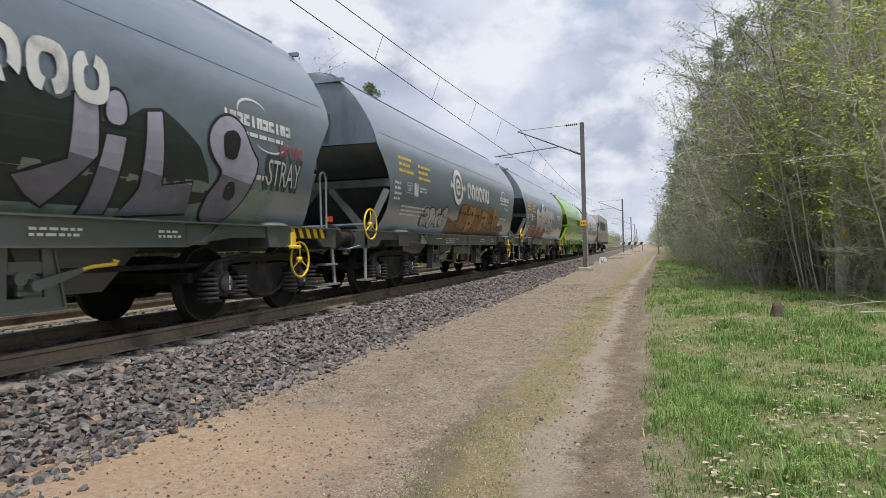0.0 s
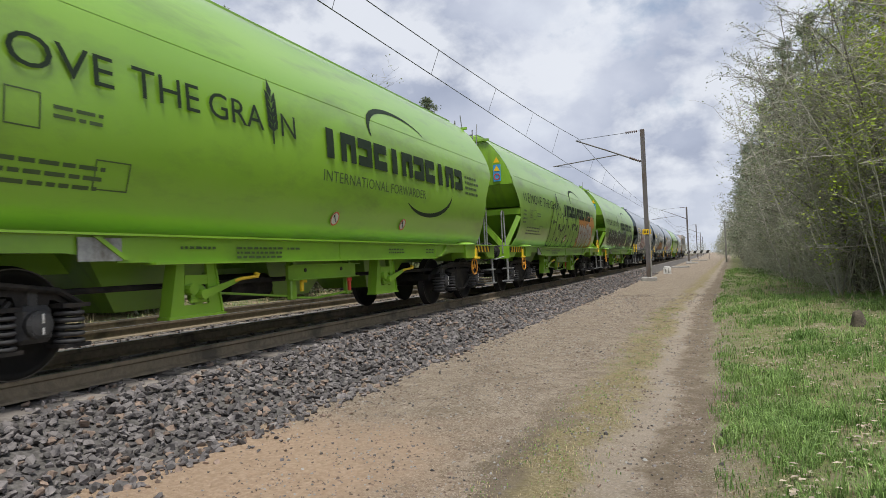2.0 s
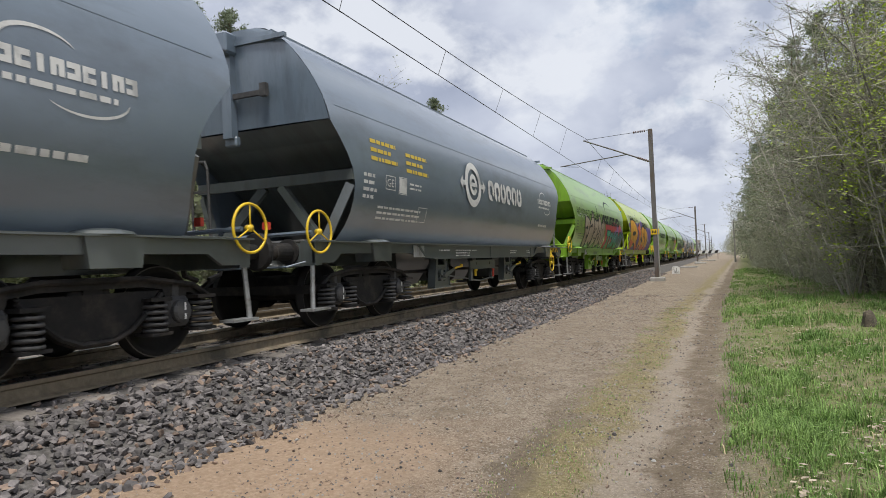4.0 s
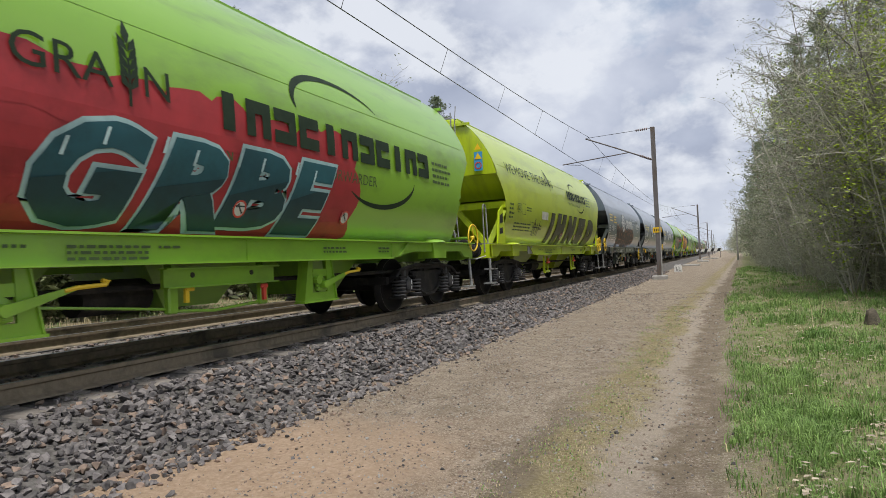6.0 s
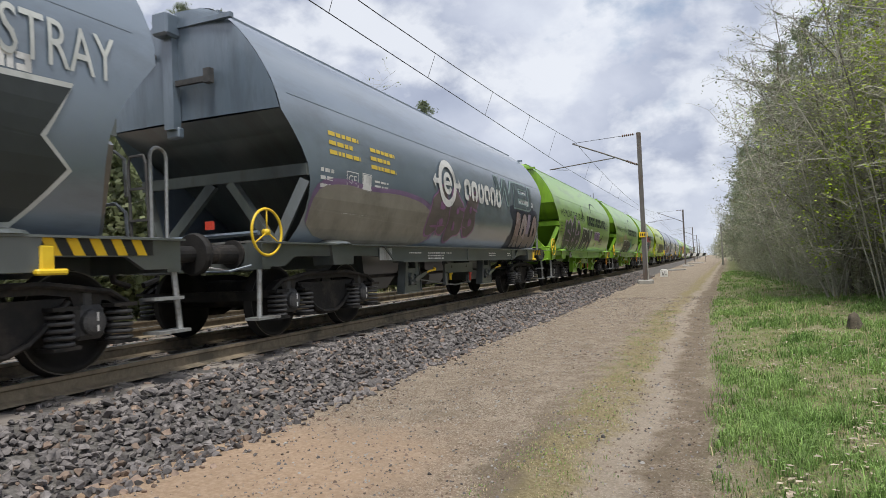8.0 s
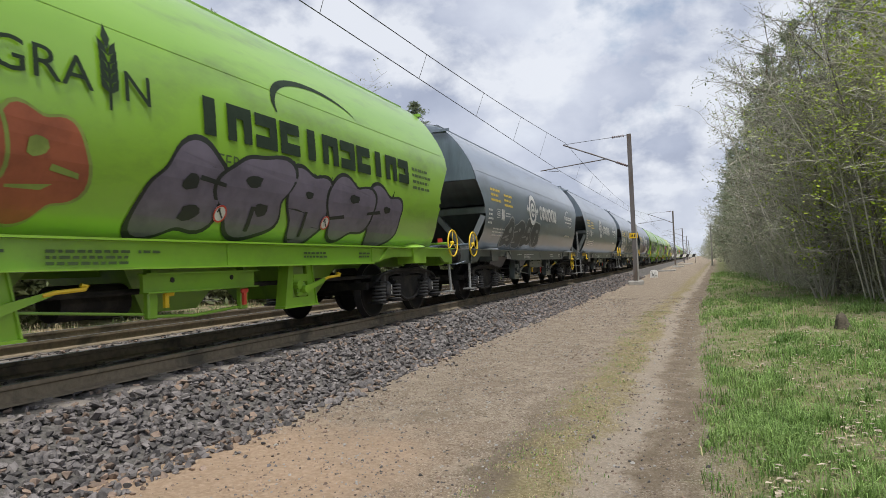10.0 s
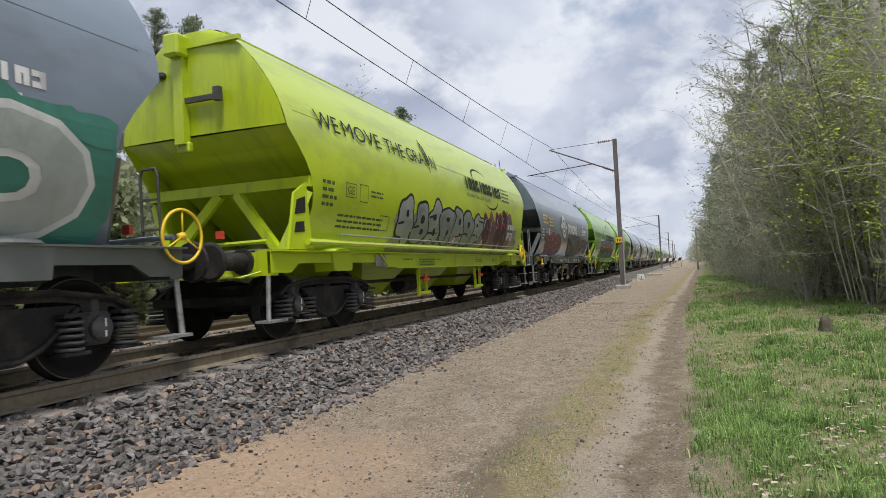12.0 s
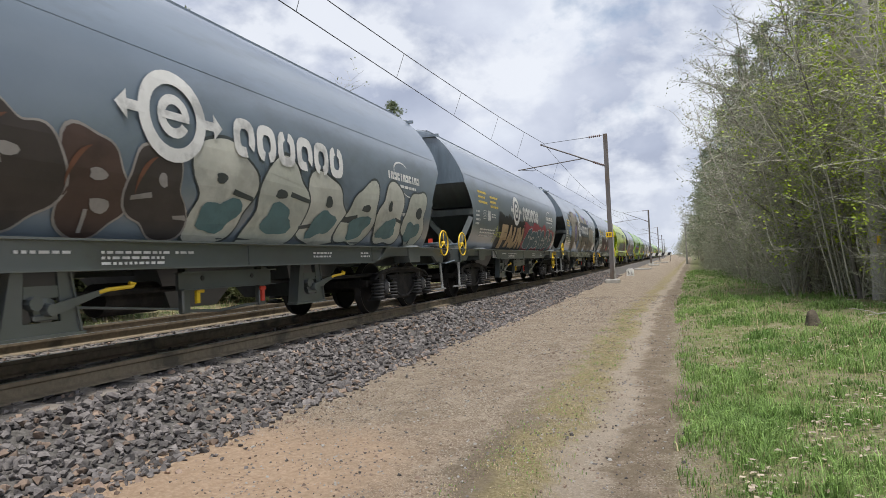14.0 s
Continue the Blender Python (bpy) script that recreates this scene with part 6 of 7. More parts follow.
    if k == 25:
        bubbles(w, 6, 1.9, 1.27, 4.5, 0.92, ((0.075, 0.045, 0.035), (0.05, 0.04, 0.035)), (0.30, 0.28, 0.26), 60, 0.025, 0.0, (0.16, 0.07, 0.04))
        bubbles(w, 6, 6.4, 1.23, 6.8, 1.05, ((0.48, 0.48, 0.42), (0.44, 0.45, 0.39)), (0.05, 0.06, 0.06), 62, 0.035, 0.15)
        for i in range(6):
            piece(w, [blob(6.95 + 1.12 * i, v_of(1.50), 0.30, 0.20, 162 + i, 20, 0.25, 0.3)], (0.09, 0.17, 0.18), 0.0235, "sprayed teal belly")
    if k == 26:
        bubbles(w, 5, 6.0, 1.25, 6.0, 1.0, (0.12, 0.11, 0.1), (0.4, 0.4, 0.38), 63, 0.05)


# order of the train from the locomotive: kind, ladder on the trailing end
CONSIST = {-3: ("slate", 0), -2: ("green", 0), -1: ("slate", 0), 0: ("slate", 0), 1: ("slate", 0), 2: ("green", 1), 3: ("green", 1), 4: ("green", 0), 5: ("lemon", 1), 6: ("green", 0), 7: ("slate", 0),
           8: ("slate", 1), 9: ("slate", 0), 10: ("yellow", 1), 11: ("green", 1), 12: ("green", 0), 13: ("green", 0), 14: ("slate", 0), 15: ("slate", 0), 16: ("slate", 1), 17: ("slate", 0), 18: ("green", 1),
           19: ("green", 1), 20: ("slate", 1), 21: ("yellow", 0), 22: ("slate", 1), 23: ("slate", 0), 24: ("slate", 0), 25: ("slate", 1), 26: ("slate", 0)}
LABELS = {"green": "lime green bogie grain hopper wagon", "slate": "slate grey bogie grain hopper wagon", "lemon": "bright yellow deep-flanked grain hopper wagon", "yellow": "yellow-green bogie grain hopper wagon"}
SHIFT = {22: -0.25}
TRAIN = {}


def travel(t):
    return 24.753 * t + 0.1349 * t * t - 0.003738 * t ** 3


def wagon_y(k, t):
    return 9.97 + travel(t) - k * LEN + SHIFT.get(k, 0.0)


def build_loco():
    """The diesel locomotive at the head, seen only far off."""
    w = empty("locomotive")
    bm = BM()
    slab(bm, [(0.7, 1.2), (19.8, 1.2), (19.8, 3.2), (19.3, 4.0), (17.8, 4.15), (2.6, 4.15), (1.2, 4.0), (0.7, 3.2)], -1.36, 1.36)
    part("body", bm, LOCO_RED, w)
    bm = BM()
    box(bm, (0, 10.2, 1.05), (2.8, 19.0, 0.3), bevel=0.03)
    box(bm, (0, 10.2, 0.7), (2.2, 5.0, 0.55), bevel=0.08)
    part("frame", bm, BLACK, w)
    bm = BM()
    for s in (-1, 1):
        for y in (1.9, 18.4):
            box(bm, (s * 1.37, y, 3.2), (0.02, 0.9, 0.7))
    box(bm, (0, 0.69, 3.3), (2.0, 0.02, 0.7))
    part("cab_window", bm, INK, w, "dark cab windows")
    bm = BM()
    for i in range(6):
        box(bm, (1.37, 5.2 + 1.7 * i, 3.0), (0.02, 1.3, 0.9))
    part("louvre", bm, BOX, w, "grey louvres")
    bm = BM()
    box(bm, (0, 10.2, 4.22), (1.6, 9.0, 0.16), bevel=0.04)
    part("roof_vent", bm, BOX, w)
    buffers(w, 0.62, -1)
    for y in (3.6, 16.8):
        add_bogie(w, y)
    tagged(w, "brown and red diesel locomotive at the head of the train", "locomotive")
    return w


def build_train():
    made = {}
    for k, (kind, lad) in CONSIST.items():
        if (kind, lad) not in made:
            w = build_wagon(kind, bool(lad))
            made[(kind, lad)] = w
            tagged(w, "", "freight wagon", "wagons of the train")
    bare = dict(made)
    first = {}
    for k, key in CONSIST.items():
        first.setdefault(key, k)
    for k, key in CONSIST.items():
        TRAIN[k] = bare[key] if first[key] == k else copy_thing(bare[key], Matrix())
    for k in (14, 15):              # these two have no wheel by the bogie
        for c in list(TRAIN[k].children):
            if c.get("label") == "handwheel by the bogie":
                bpy.data.objects.remove(c)
    for k, w in TRAIN.items():
        paint_wagon(w, k)
        extra = ", clean flanks" if k in (4, -2, -3, 7, 8, 16) else " covered in sprayed graffiti"
        tagged(w, LABELS[CONSIST[k][0]] + extra, "freight wagon", "wagons of the train")


# ------------------------------------------------------------------ stones
def angular_stones(n, seed, flat=0.62):
    """Crushed-rock shapes as (vertices, faces)."""
    r = random.Random(seed)
    out = []
    for _ in range(n):
        bm = BM()
        s = (r.uniform(0.8, 1.25), r.uniform(0.6, 0.95), r.uniform(0.45, 0.7) * flat / 0.62)
        for _i in range(11):
            v = Vector((r.gauss(0, 1), r.gauss(0, 1), r.gauss(0, 1))).normalized()
            bm.verts.new((v.x * s[0], v.y * s[1], v.z * s[2]))
        res = bmesh.ops.convex_hull(bm, input=bm.verts)
        bmesh.ops.delete(bm, geom=[g for g in res["geom_unused"] if isinstance(g, bmesh.types.BMVert)], context="VERTS")
        bm.verts.index_update()
        out.append((np.array([v.co[:] for v in bm.verts]), [tuple(v.index for v in f.verts) for f in bm.faces]))
        bm.free()
    return out


def scatter(name, shapes, places, mats, split=None):
    """Many small solids in one mesh. places: x, y, z, size, and which material."""
    r = random.Random(11)
    V, F, M, k = [], [], [], 0
    for x, y, z, s, mi in places:
        co, fs = shapes[r.randrange(len(shapes))]
        m = np.array(Euler((r.uniform(-0.7, 0.7), r.uniform(-0.7, 0.7), r.uniform(0, 6.28))).to_matrix())
        V.append(co @ m.T * s + (x, y, z))
        F += [tuple(k + i for i in f) for f in fs]
        M += [mi] * len(fs)
        k += len(co)
    me = bpy.data.meshes.new(name)
    me.from_pydata(np.concatenate(V).tolist(), [], F)
    for m in mats:
        me.materials.append(m)
    me.polygons.foreach_set("material_index", M)
    me.update()
    return me


def build_stones(ballast):
    r = random.Random(5)
    shapes = angular_stones(24, 3)
    near, rest = [], []

    def toe(y):
        return -3.36 + 0.14 * noise.noise((0.3, y * 0.9, 0)) + 0.06 * noise.noise((4.3, y * 3.1, 0))

    for y0, y1, dens, size in ((1.0, 9.0, 430, 0.043), (9.0, 20.0, 280, 0.046), (20.0, 46.0, 130, 0.052), (-6.0, 1.0, 300, 0.046)):
        for _ in range(int((y1 - y0) * 1.55 * dens)):
            y = r.uniform(y0, y1)
            x = r.uniform(-4.95, toe(y) + 0.05)
            if (x > toe(y) - 0.25 and r.random() < 0.3) or (x < -4.70 and r.random() < 0.72):
                continue
            s = size * r.uniform(0.55, 1.35)
            z = bed_height(x, y) + r.uniform(-0.01, 0.035)
            z = max(z, ground_height(x, y) + 0.01)
            if x < -4.75:
                z -= 0.02
            p = (x, y, z, s, 1 if r.random() < 0.13 + 0.1 * noise.noise((x * 2, y * 2, 9)) else 0)
            if -3.75 < x < -3.3 and 2.3 < y < 4.6 and len(near) < 300:
                near.append(p)
            else:
                rest.append(p)
    for c, dens in ((TRACK, 70), (TRACK2, 80)):
        for _ in range(int(30 * 2.9 * dens)):
            y, x = r.uniform(-2, 28), c + r.uniform(-1.7, 1.1)
            if abs(abs(x - c) - 0.7535) < 0.09:
                continue
            rest.append((x, y, bed_height(x, y) + r.uniform(-0.01, 0.02), 0.042 * r.uniform(0.6, 1.3), 1 if r.random() < 0.25 else 0))
    # strays on the track beside the toe
    for _ in range(260):
        y = 1.5 + 22 * r.random() ** 1.5
        x = toe(y) + abs(r.gauss(0, 0.22))
        rest.append((x, y, ground_height(x, y) + 0.008, 0.028 * r.uniform(0.4, 1.1), r.choice((0, 0, 1))))
    ob = part("loose_ballast", scatter("loose_ballast", shapes, rest, [STONE, STONE_BROWN]), None, ballast, "loose angular grey ballast stones")
    ob["kind"] = "stuff"
    meshes = []
    for i, (co, fs) in enumerate(shapes[:10]):
        meshes.append([raw("stone", co * 0.034, fs, m) for m in (STONE, STONE_BROWN)])
    for x, y, z, s, mi in near:
        o = part("stone", r.choice(meshes)[mi], None, ballast)
        o.location, o.rotation_euler, o.scale = (x, y, z), (r.uniform(-0.7, 0.7), r.uniform(-0.7, 0.7), r.uniform(0, 6.28)), (s / 0.034,) * 3


def build_pebbles(ground):
    r = random.Random(8)
    shapes = angular_stones(10, 6, 0.8)
    pts = []
    for _ in range(15000):
        y = 2.0 + 20 * r.random() ** 1.8
        x = r.uniform(-3.3, 0.1)
        if noise.noise((x * 1.1, y * 0.7, 2)) < r.uniform(-0.6, 0.35):
            continue
        pts.append((x, y, ground_height(x, y) + 0.001, r.uniform(0.004, 0.012) * (1 + 0.04 * y) * (1.7 if r.random() < 0.05 else 1), r.choice((0, 1, 1, 2))))
    ob = part("pebbles", scatter("pebbles", shapes, pts, [STONE, STONE_BROWN, CONCRETE]), None, ground, "small pebbles and grit on the track")
    ob["kind"] = "stuff"


# ------------------------------------------------------------------ grass
def blades(name, places, mats, seed):
    """Tufts of bent grass blades. places: x, y, z, height, count, spread, material."""
    r = random.Random(seed)
    V, F, M = [], [], []
    for x, y, z, h, n, sp, mi in places:
        for _ in range(n):
            a, lean = r.uniform(0, 6.28), r.uniform(0.15, 1.25)
            bx, by = x + r.gauss(0, sp), y + r.gauss(0, sp)
            hh, wd = h * r.uniform(0.5, 1.2), r.uniform(0.0013, 0.0032) * (1 + 0.07 * max(0.0, y))
            dx, dy = math.cos(a) * lean * hh, math.sin(a) * lean * hh
            px, py = -math.sin(a) * wd, math.cos(a) * wd
            k = len(V)
            V += [(bx - px, by - py, z - 0.01), (bx + px, by + py, z - 0.01), (bx + px * 0.8 + dx * 0.35, by + py * 0.8 + dy * 0.35, z + hh * 0.6), (bx - px * 0.8 + dx * 0.35, by - py * 0.8 + dy * 0.35, z + hh * 0.6), (bx + dx, by + dy, z + hh * (1 - lean * 0.35))]
            F += [(k, k + 1, k + 2, k + 3), (k + 3, k + 2, k + 4)]
            M += [mi, mi]
    me = bpy.data.meshes.new(name)
    me.from_pydata(V, [], F)
    for m in mats:
        me.materials.append(m)
    me.polygons.foreach_set("material_index", M)
    me.update()
    return me


def edge_x(y):
    return 0.16 + max(0, (y - 14) * 0.028) + 0.22 * noise.noise((2.2, y * 0.8, 0))


def build_grass():
    r = random.Random(12)
    pl = []
    for y0, y1, dens, h in ((2.2, 6.0, 330, 0.075), (6.0, 11.0, 200, 0.085), (11.0, 20.0, 75, 0.10), (20.0, 48.0, 18, 0.13), (-5.0, 2.2, 110, 0.075)):
        for _ in range(int((y1 - y0) * 7.5 * dens)):
            y = r.uniform(y0, y1)
            x = edge_x(y) + 7.5 * r.random() ** 1.25 - 0.15
            g = noise.noise((x * 1.1, y * 0.7, 4)) + 0.6 * noise.noise((x * 3.1, y * 2.4, 6)) + 0.35 * noise.noise((x * 8, y * 7, 2))
            inset = x - edge_x(y)
            if g < r.uniform(-0.72, 0.33) + 0.6 * max(0.0, 0.40 - inset):
                if r.random() < 0.30:   # low matted straw, with few upright stalks
                    pl.append((x, y, ground_height(x, y), h * (r.uniform(0.12, 0.35) if r.random() < 0.95 else r.uniform(0.9, 1.8)), r.randint(3, 5), 0.05, 1 if r.random() < 0.75 else 0))
                continue
            mi = 1 if r.random() < 0.06 - 0.10 * g else 0
            lush = 0.55 + 1.1 * max(0.0, g + 0.1)
            pl.append((x, y, ground_height(x, y), h * r.uniform(0.6, 1.3) * lush, r.randint(6, 10), 0.03 * (1 + 0.03 * max(0.0, y)), mi))
    for _ in range(2600):           # thicker tufts
        y = 2.2 + 16 * r.random() ** 1.4
        x = edge_x(y) + 0.15 + 6 * r.random()
        if noise.noise((x * 1.1, y * 0.7, 4)) + 0.6 * noise.noise((x * 3.1, y * 2.4, 6)) > 0.05:
            pl.append((x, y, ground_height(x, y), r.uniform(0.09, 0.19), r.randint(12, 22), 0.022, 0))
    for _ in range(2600):           # mossy crown between the ruts
        y = 2.3 + 14 * r.random() ** 1.3
        x = r.uniform(-1.3, -0.7) + max(0, (y - 14) * 0.028)
        if noise.noise((x * 3.2, y * 2, 3)) > -0.1:
            pl.append((x, y, ground_height(x, y), r.uniform(0.006, 0.02), r.randint(5, 9), 0.06, r.choice((0, 1, 1))))
    for _ in range(60):             # tall dry stalks
        y = r.uniform(6, 24)
        x = edge_x(y) + r.uniform(0.6, 5)
        pl.append((x, y, ground_height(x, y), r.uniform(0.3, 0.6), r.randint(2, 5), 0.06, 1))
    ob = new("grass", blades("grass", pl, [GRASS, STRAW], 13))
    tagged(ob, "uneven spring grass with dry straw on the verge", "grass", kind="stuff")
    # the far bank behind the second track
    pl = []
    for _ in range(2600):
        y, x = r.uniform(-8, 60), -12.3 - 7 * r.random() ** 1.3
        pl.append((x, y, ground_height(x, y), r.uniform(0.1, 0.35), r.randint(4, 7), 0.12, r.choice((0, 1, 1))))
    ob = new("grass", blades("grass", pl, [GRASS, STRAW], 14))
    tagged(ob, "dry grass on the bank behind the second track", "grass", kind="stuff")
    V, F = [], []
    for _ in range(11000):
        y = 2.4 + 18 * r.random() ** 1.6
        x = edge_x(y) + 0.1 + 6.5 * r.random()
        if noise.noise((x * 1.3, y * 1.1, 8)) < r.uniform(-0.3, 0.3):
            continue
        z, s, a = ground_height(x, y) + r.uniform(0.006, 0.055), r.uniform(0.012, 0.034), r.uniform(0, 6.28)
        c, d = math.cos(a) * s, math.sin(a) * s
        k = len(V)
        lift = r.uniform(0.0, 0.012)
        V += [(x - c, y - d, z), (x + d * 0.6, y - c * 0.6, z + lift), (x + c, y + d, z + 0.004), (x - d * 0.6, y + c * 0.6, z + lift * 0.6)]
        F += [(k, k + 1, k + 2), (k, k + 2, k + 3)]
    ob = new("fallen_leaves", raw("fallen_leaves", V, F, DEADLEAF))
    tagged(ob, "pale curled dead leaves scattered in the grass", "fallen leaves", kind="stuff")


# ------------------------------------------------------------------ woody plants
class Wood:
    """Collects tapered stems as one mesh."""

    def __init__(self):
        self.v, self.f = [], []

    def stem(self, pts, r0, r1, n=4):
        k0, m = len(self.v), len(pts)
        for i, p in enumerate(pts):
            d = pts[min(i + 1, m - 1)] - pts[max(i - 1, 0)]
            d.normalize()
            u = d.orthogonal().normalized()
            s = d.cross(u)
            r = r0 + (r1 - r0) * i / (m - 1)
            for j in range(n):
                a = 2 * math.pi * j / n
                self.v.append(p + (u * math.cos(a) + s * math.sin(a)) * r)
        for i in range(m - 1):
            for j in range(n):
                a, b = k0 + i * n + j, k0 + i * n + (j + 1) % n
                self.f.append((a, b, b + n, a + n))


def wander(p, d, length, segs, r, bend, up=0.0):
    pts = [p.copy()]
    d = d.normalized()
    for _ in range(segs):
        d = (d + Vector((r.gauss(0, bend), r.gauss(0, bend), r.gauss(0, bend) + up))).normalized()
        p = p + d * (length / segs)
        pts.append(p.copy())
    return pts


def leaf_cards(tips, n, size, r, spread):
    V, F = [], []
    for t in tips:
        for _ in range(n):
            c = t + Vector((r.gauss(0, spread), r.gauss(0, spread), r.gauss(0, spread)))
            a = Vector((r.gauss(0, 1), r.gauss(0, 1), r.gauss(0, 0.7))).normalized() * size * r.uniform(0.5, 1.2)
            b = a.orthogonal().normalized() * a.length * 0.5
            k = len(V)
            V += [c - a, c + b * 0.9, c + a, c - b * 0.9]
            F.append((k, k + 1, k + 2, k + 3))
    return V, F


def shrub_mesh(seed, height, stems, leaf=0.0, wide=0.5, stout=1.0):
    """Many-stemmed bare shrub: stems, side branches, twigs."""
    r = random.Random(seed)
    w, fine, tips = Wood(), Wood(), []
    for _ in range(stems):
        a = r.uniform(0, 6.28)
        p = Vector((math.cos(a) * 0.25 * r.random(), math.sin(a) * 0.25 * r.random(), -0.05))
        h = height * r.uniform(0.55, 1.05)
        d = Vector((math.cos(a) * r.uniform(0.05, wide), math.sin(a) * r.uniform(0.05, wide), 1))
        pts = wander(p, d, h, 9, r, 0.07, 0.02)
        r0 = (0.006 * h * r.uniform(0.5, 1.0) + 0.006) * stout
        w.stem(pts, r0, 0.006 * stout, 5)
        for i in range(2, 10):
            for _b in range(r.randint(1, 3)):
                q = pts[i - 1].lerp(pts[min(i, 9)], r.random())
                dd = Vector((r.gauss(0, 1), r.gauss(0, 1), r.uniform(0.1, 0.9)))
                ln = h * r.uniform(0.10, 0.30)
                br = wander(q, dd, ln, 5, r, 0.13, 0.03)
                fine.stem(br, r0 * 0.35 + 0.002, 0.0035, 3)
                for j in range(1, 6):
                    for _c in range(r.randint(1, 2)):
                        tw = wander(br[j], Vector((r.gauss(0, 1), r.gauss(0, 1), r.uniform(-0.1, 0.9))), ln * r.uniform(0.2, 0.5), 3, r, 0.18)
                        fine.stem(tw, 0.0045, 0.0025, 3)
                        tips.append(tw[-1]); tips.append(tw[1])
    me = (raw("trunk", w.v, w.f, TWIG, True), raw("crown", fine.v, fine.f, TWIG, True))
    lv = None
    if leaf:
        tips = [t for t in tips if r.random() < leaf]
        lv = leaf_cards(tips[::3], 30, 0.027, r, 0.10) if leaf == 0.21 else leaf_cards(tips, 7 if leaf > 0.5 else 3, 0.09 if leaf > 0.5 else 0.05, r, 0.12 if leaf > 0.5 else 0.07)
    return me, lv


def slim_tree(seed, height, lean):
    """A thin grey trunk that leans out, with long boughs and budding twigs."""
    r = random.Random(seed)
    w, fine, tips = Wood(), Wood(), []
    trunk = wander(Vector((0, 0, -0.1)), Vector((math.cos(lean) * 0.16, math.sin(lean) * 0.16, 1)), height, 12, r, 0.035, 0.01)
    w.stem(trunk, 0.006 * height + 0.012, 0.008, 7)
    for i in range(3, 13):
        for _ in range(2 if i < 6 else 3):
            q = trunk[i - 1].lerp(trunk[min(i, 12)], r.random())
            a = lean + r.gauss(0, 1.3)
            ln = height * r.uniform(0.14, 0.32) * (1.15 - 0.5 * i / 12)
            br = wander(q, Vector((math.cos(a), math.sin(a), r.uniform(0.3, 1.0))), ln, 7, r, 0.10, 0.015)
            w.stem(br, 0.004 + 0.006 * ln, 0.004, 4)
            for j in range(2, 8):
                for _c in range(2):
                    tw = wander(br[j], Vector((math.cos(a) + r.gauss(0, 0.8), math.sin(a) + r.gauss(0, 0.8), r.uniform(0.0, 0.9))), ln * r.uniform(0.15, 0.35), 4, r, 0.14)
                    fine.stem(tw, 0.005, 0.003, 3)
                    tips += [tw[-1], tw[2]]
    V, F = leaf_cards(tips, 3, 0.028, r, 0.045)
    return (raw("trunk", w.v, w.f, BOUGH, True), raw("twigs", fine.v, fine.f, BOUGH, True)), raw("foliage", V, F, LEAF_DULL), "foliage"


def pine_mesh(seed, height, base=0.25, rad=2.4):
    r = random.Random(seed)
    w = Wood()
    trunk = wander(Vector((0, 0, -0.1)), Vector((0, 0, 1)), height, 10, r, 0.02)
    w.stem(trunk, 0.011 * height + 0.04, 0.03, 8)
    V, F = [], []
    for i in range(int(height * 5.5)):
        t = base + (1 - base) * (i / (height * 5.5))
        z = t * height
        k = min(9, int(t * 10))
        p = trunk[k].lerp(trunk[k + 1], t * 10 - k)
        ln = rad * (1 - ((t - base) / (1 - base)) ** 1.6) * r.uniform(0.55, 1.1) + 0.35
        a = r.uniform(0, 6.28)
        br = wander(p, Vector((math.cos(a), math.sin(a), r.uniform(-0.1, 0.35))), ln, 5, r, 0.10, 0.05)
        w.stem(br, 0.02 + 0.008 * ln, 0.006, 3)
        for j in range(1, 6):
            for _ in range(4):
                c = br[j] + Vector((r.gauss(0, 0.16), r.gauss(0, 0.16), r.gauss(0.04, 0.10)))
                for _n in range(9):
                    d = Vector((r.gauss(0, 1), r.gauss(0, 1), r.gauss(0.25, 0.8))).normalized() * r.uniform(0.12, 0.28)
                    s = d.orthogonal().normalized() * 0.024
                    q = len(V)
                    V += [c - s, c + s, c + d]
                    F.append((q, q + 1, q + 2))
    return raw("trunk", w.v, w.f, PINE_BARK, True), raw("crown", V, F, NEEDLE)


def place_tree(kind, meshes, x, y, s, turn, label, group, z=None):
    t = empty(kind)
    m1, m2, n2 = meshes
    if isinstance(m1, tuple):
        part("trunk", m1[0], None, t)
        part("crown", m1[1], None, t)
    else:
        part("trunk", m1, None, t)
    if m2:
        part(n2, m2, None, t)
    t.location = (x, y, (ground_height(x, y) if z is None else z) - 0.03)
    t.rotation_euler, t.scale = (0, 0, turn), (s, s, s)
    tagged(t, label, {"pine_tree": "pine tree", "shrub": "shrub", "young_tree": "tree"}[kind], group)
    return t


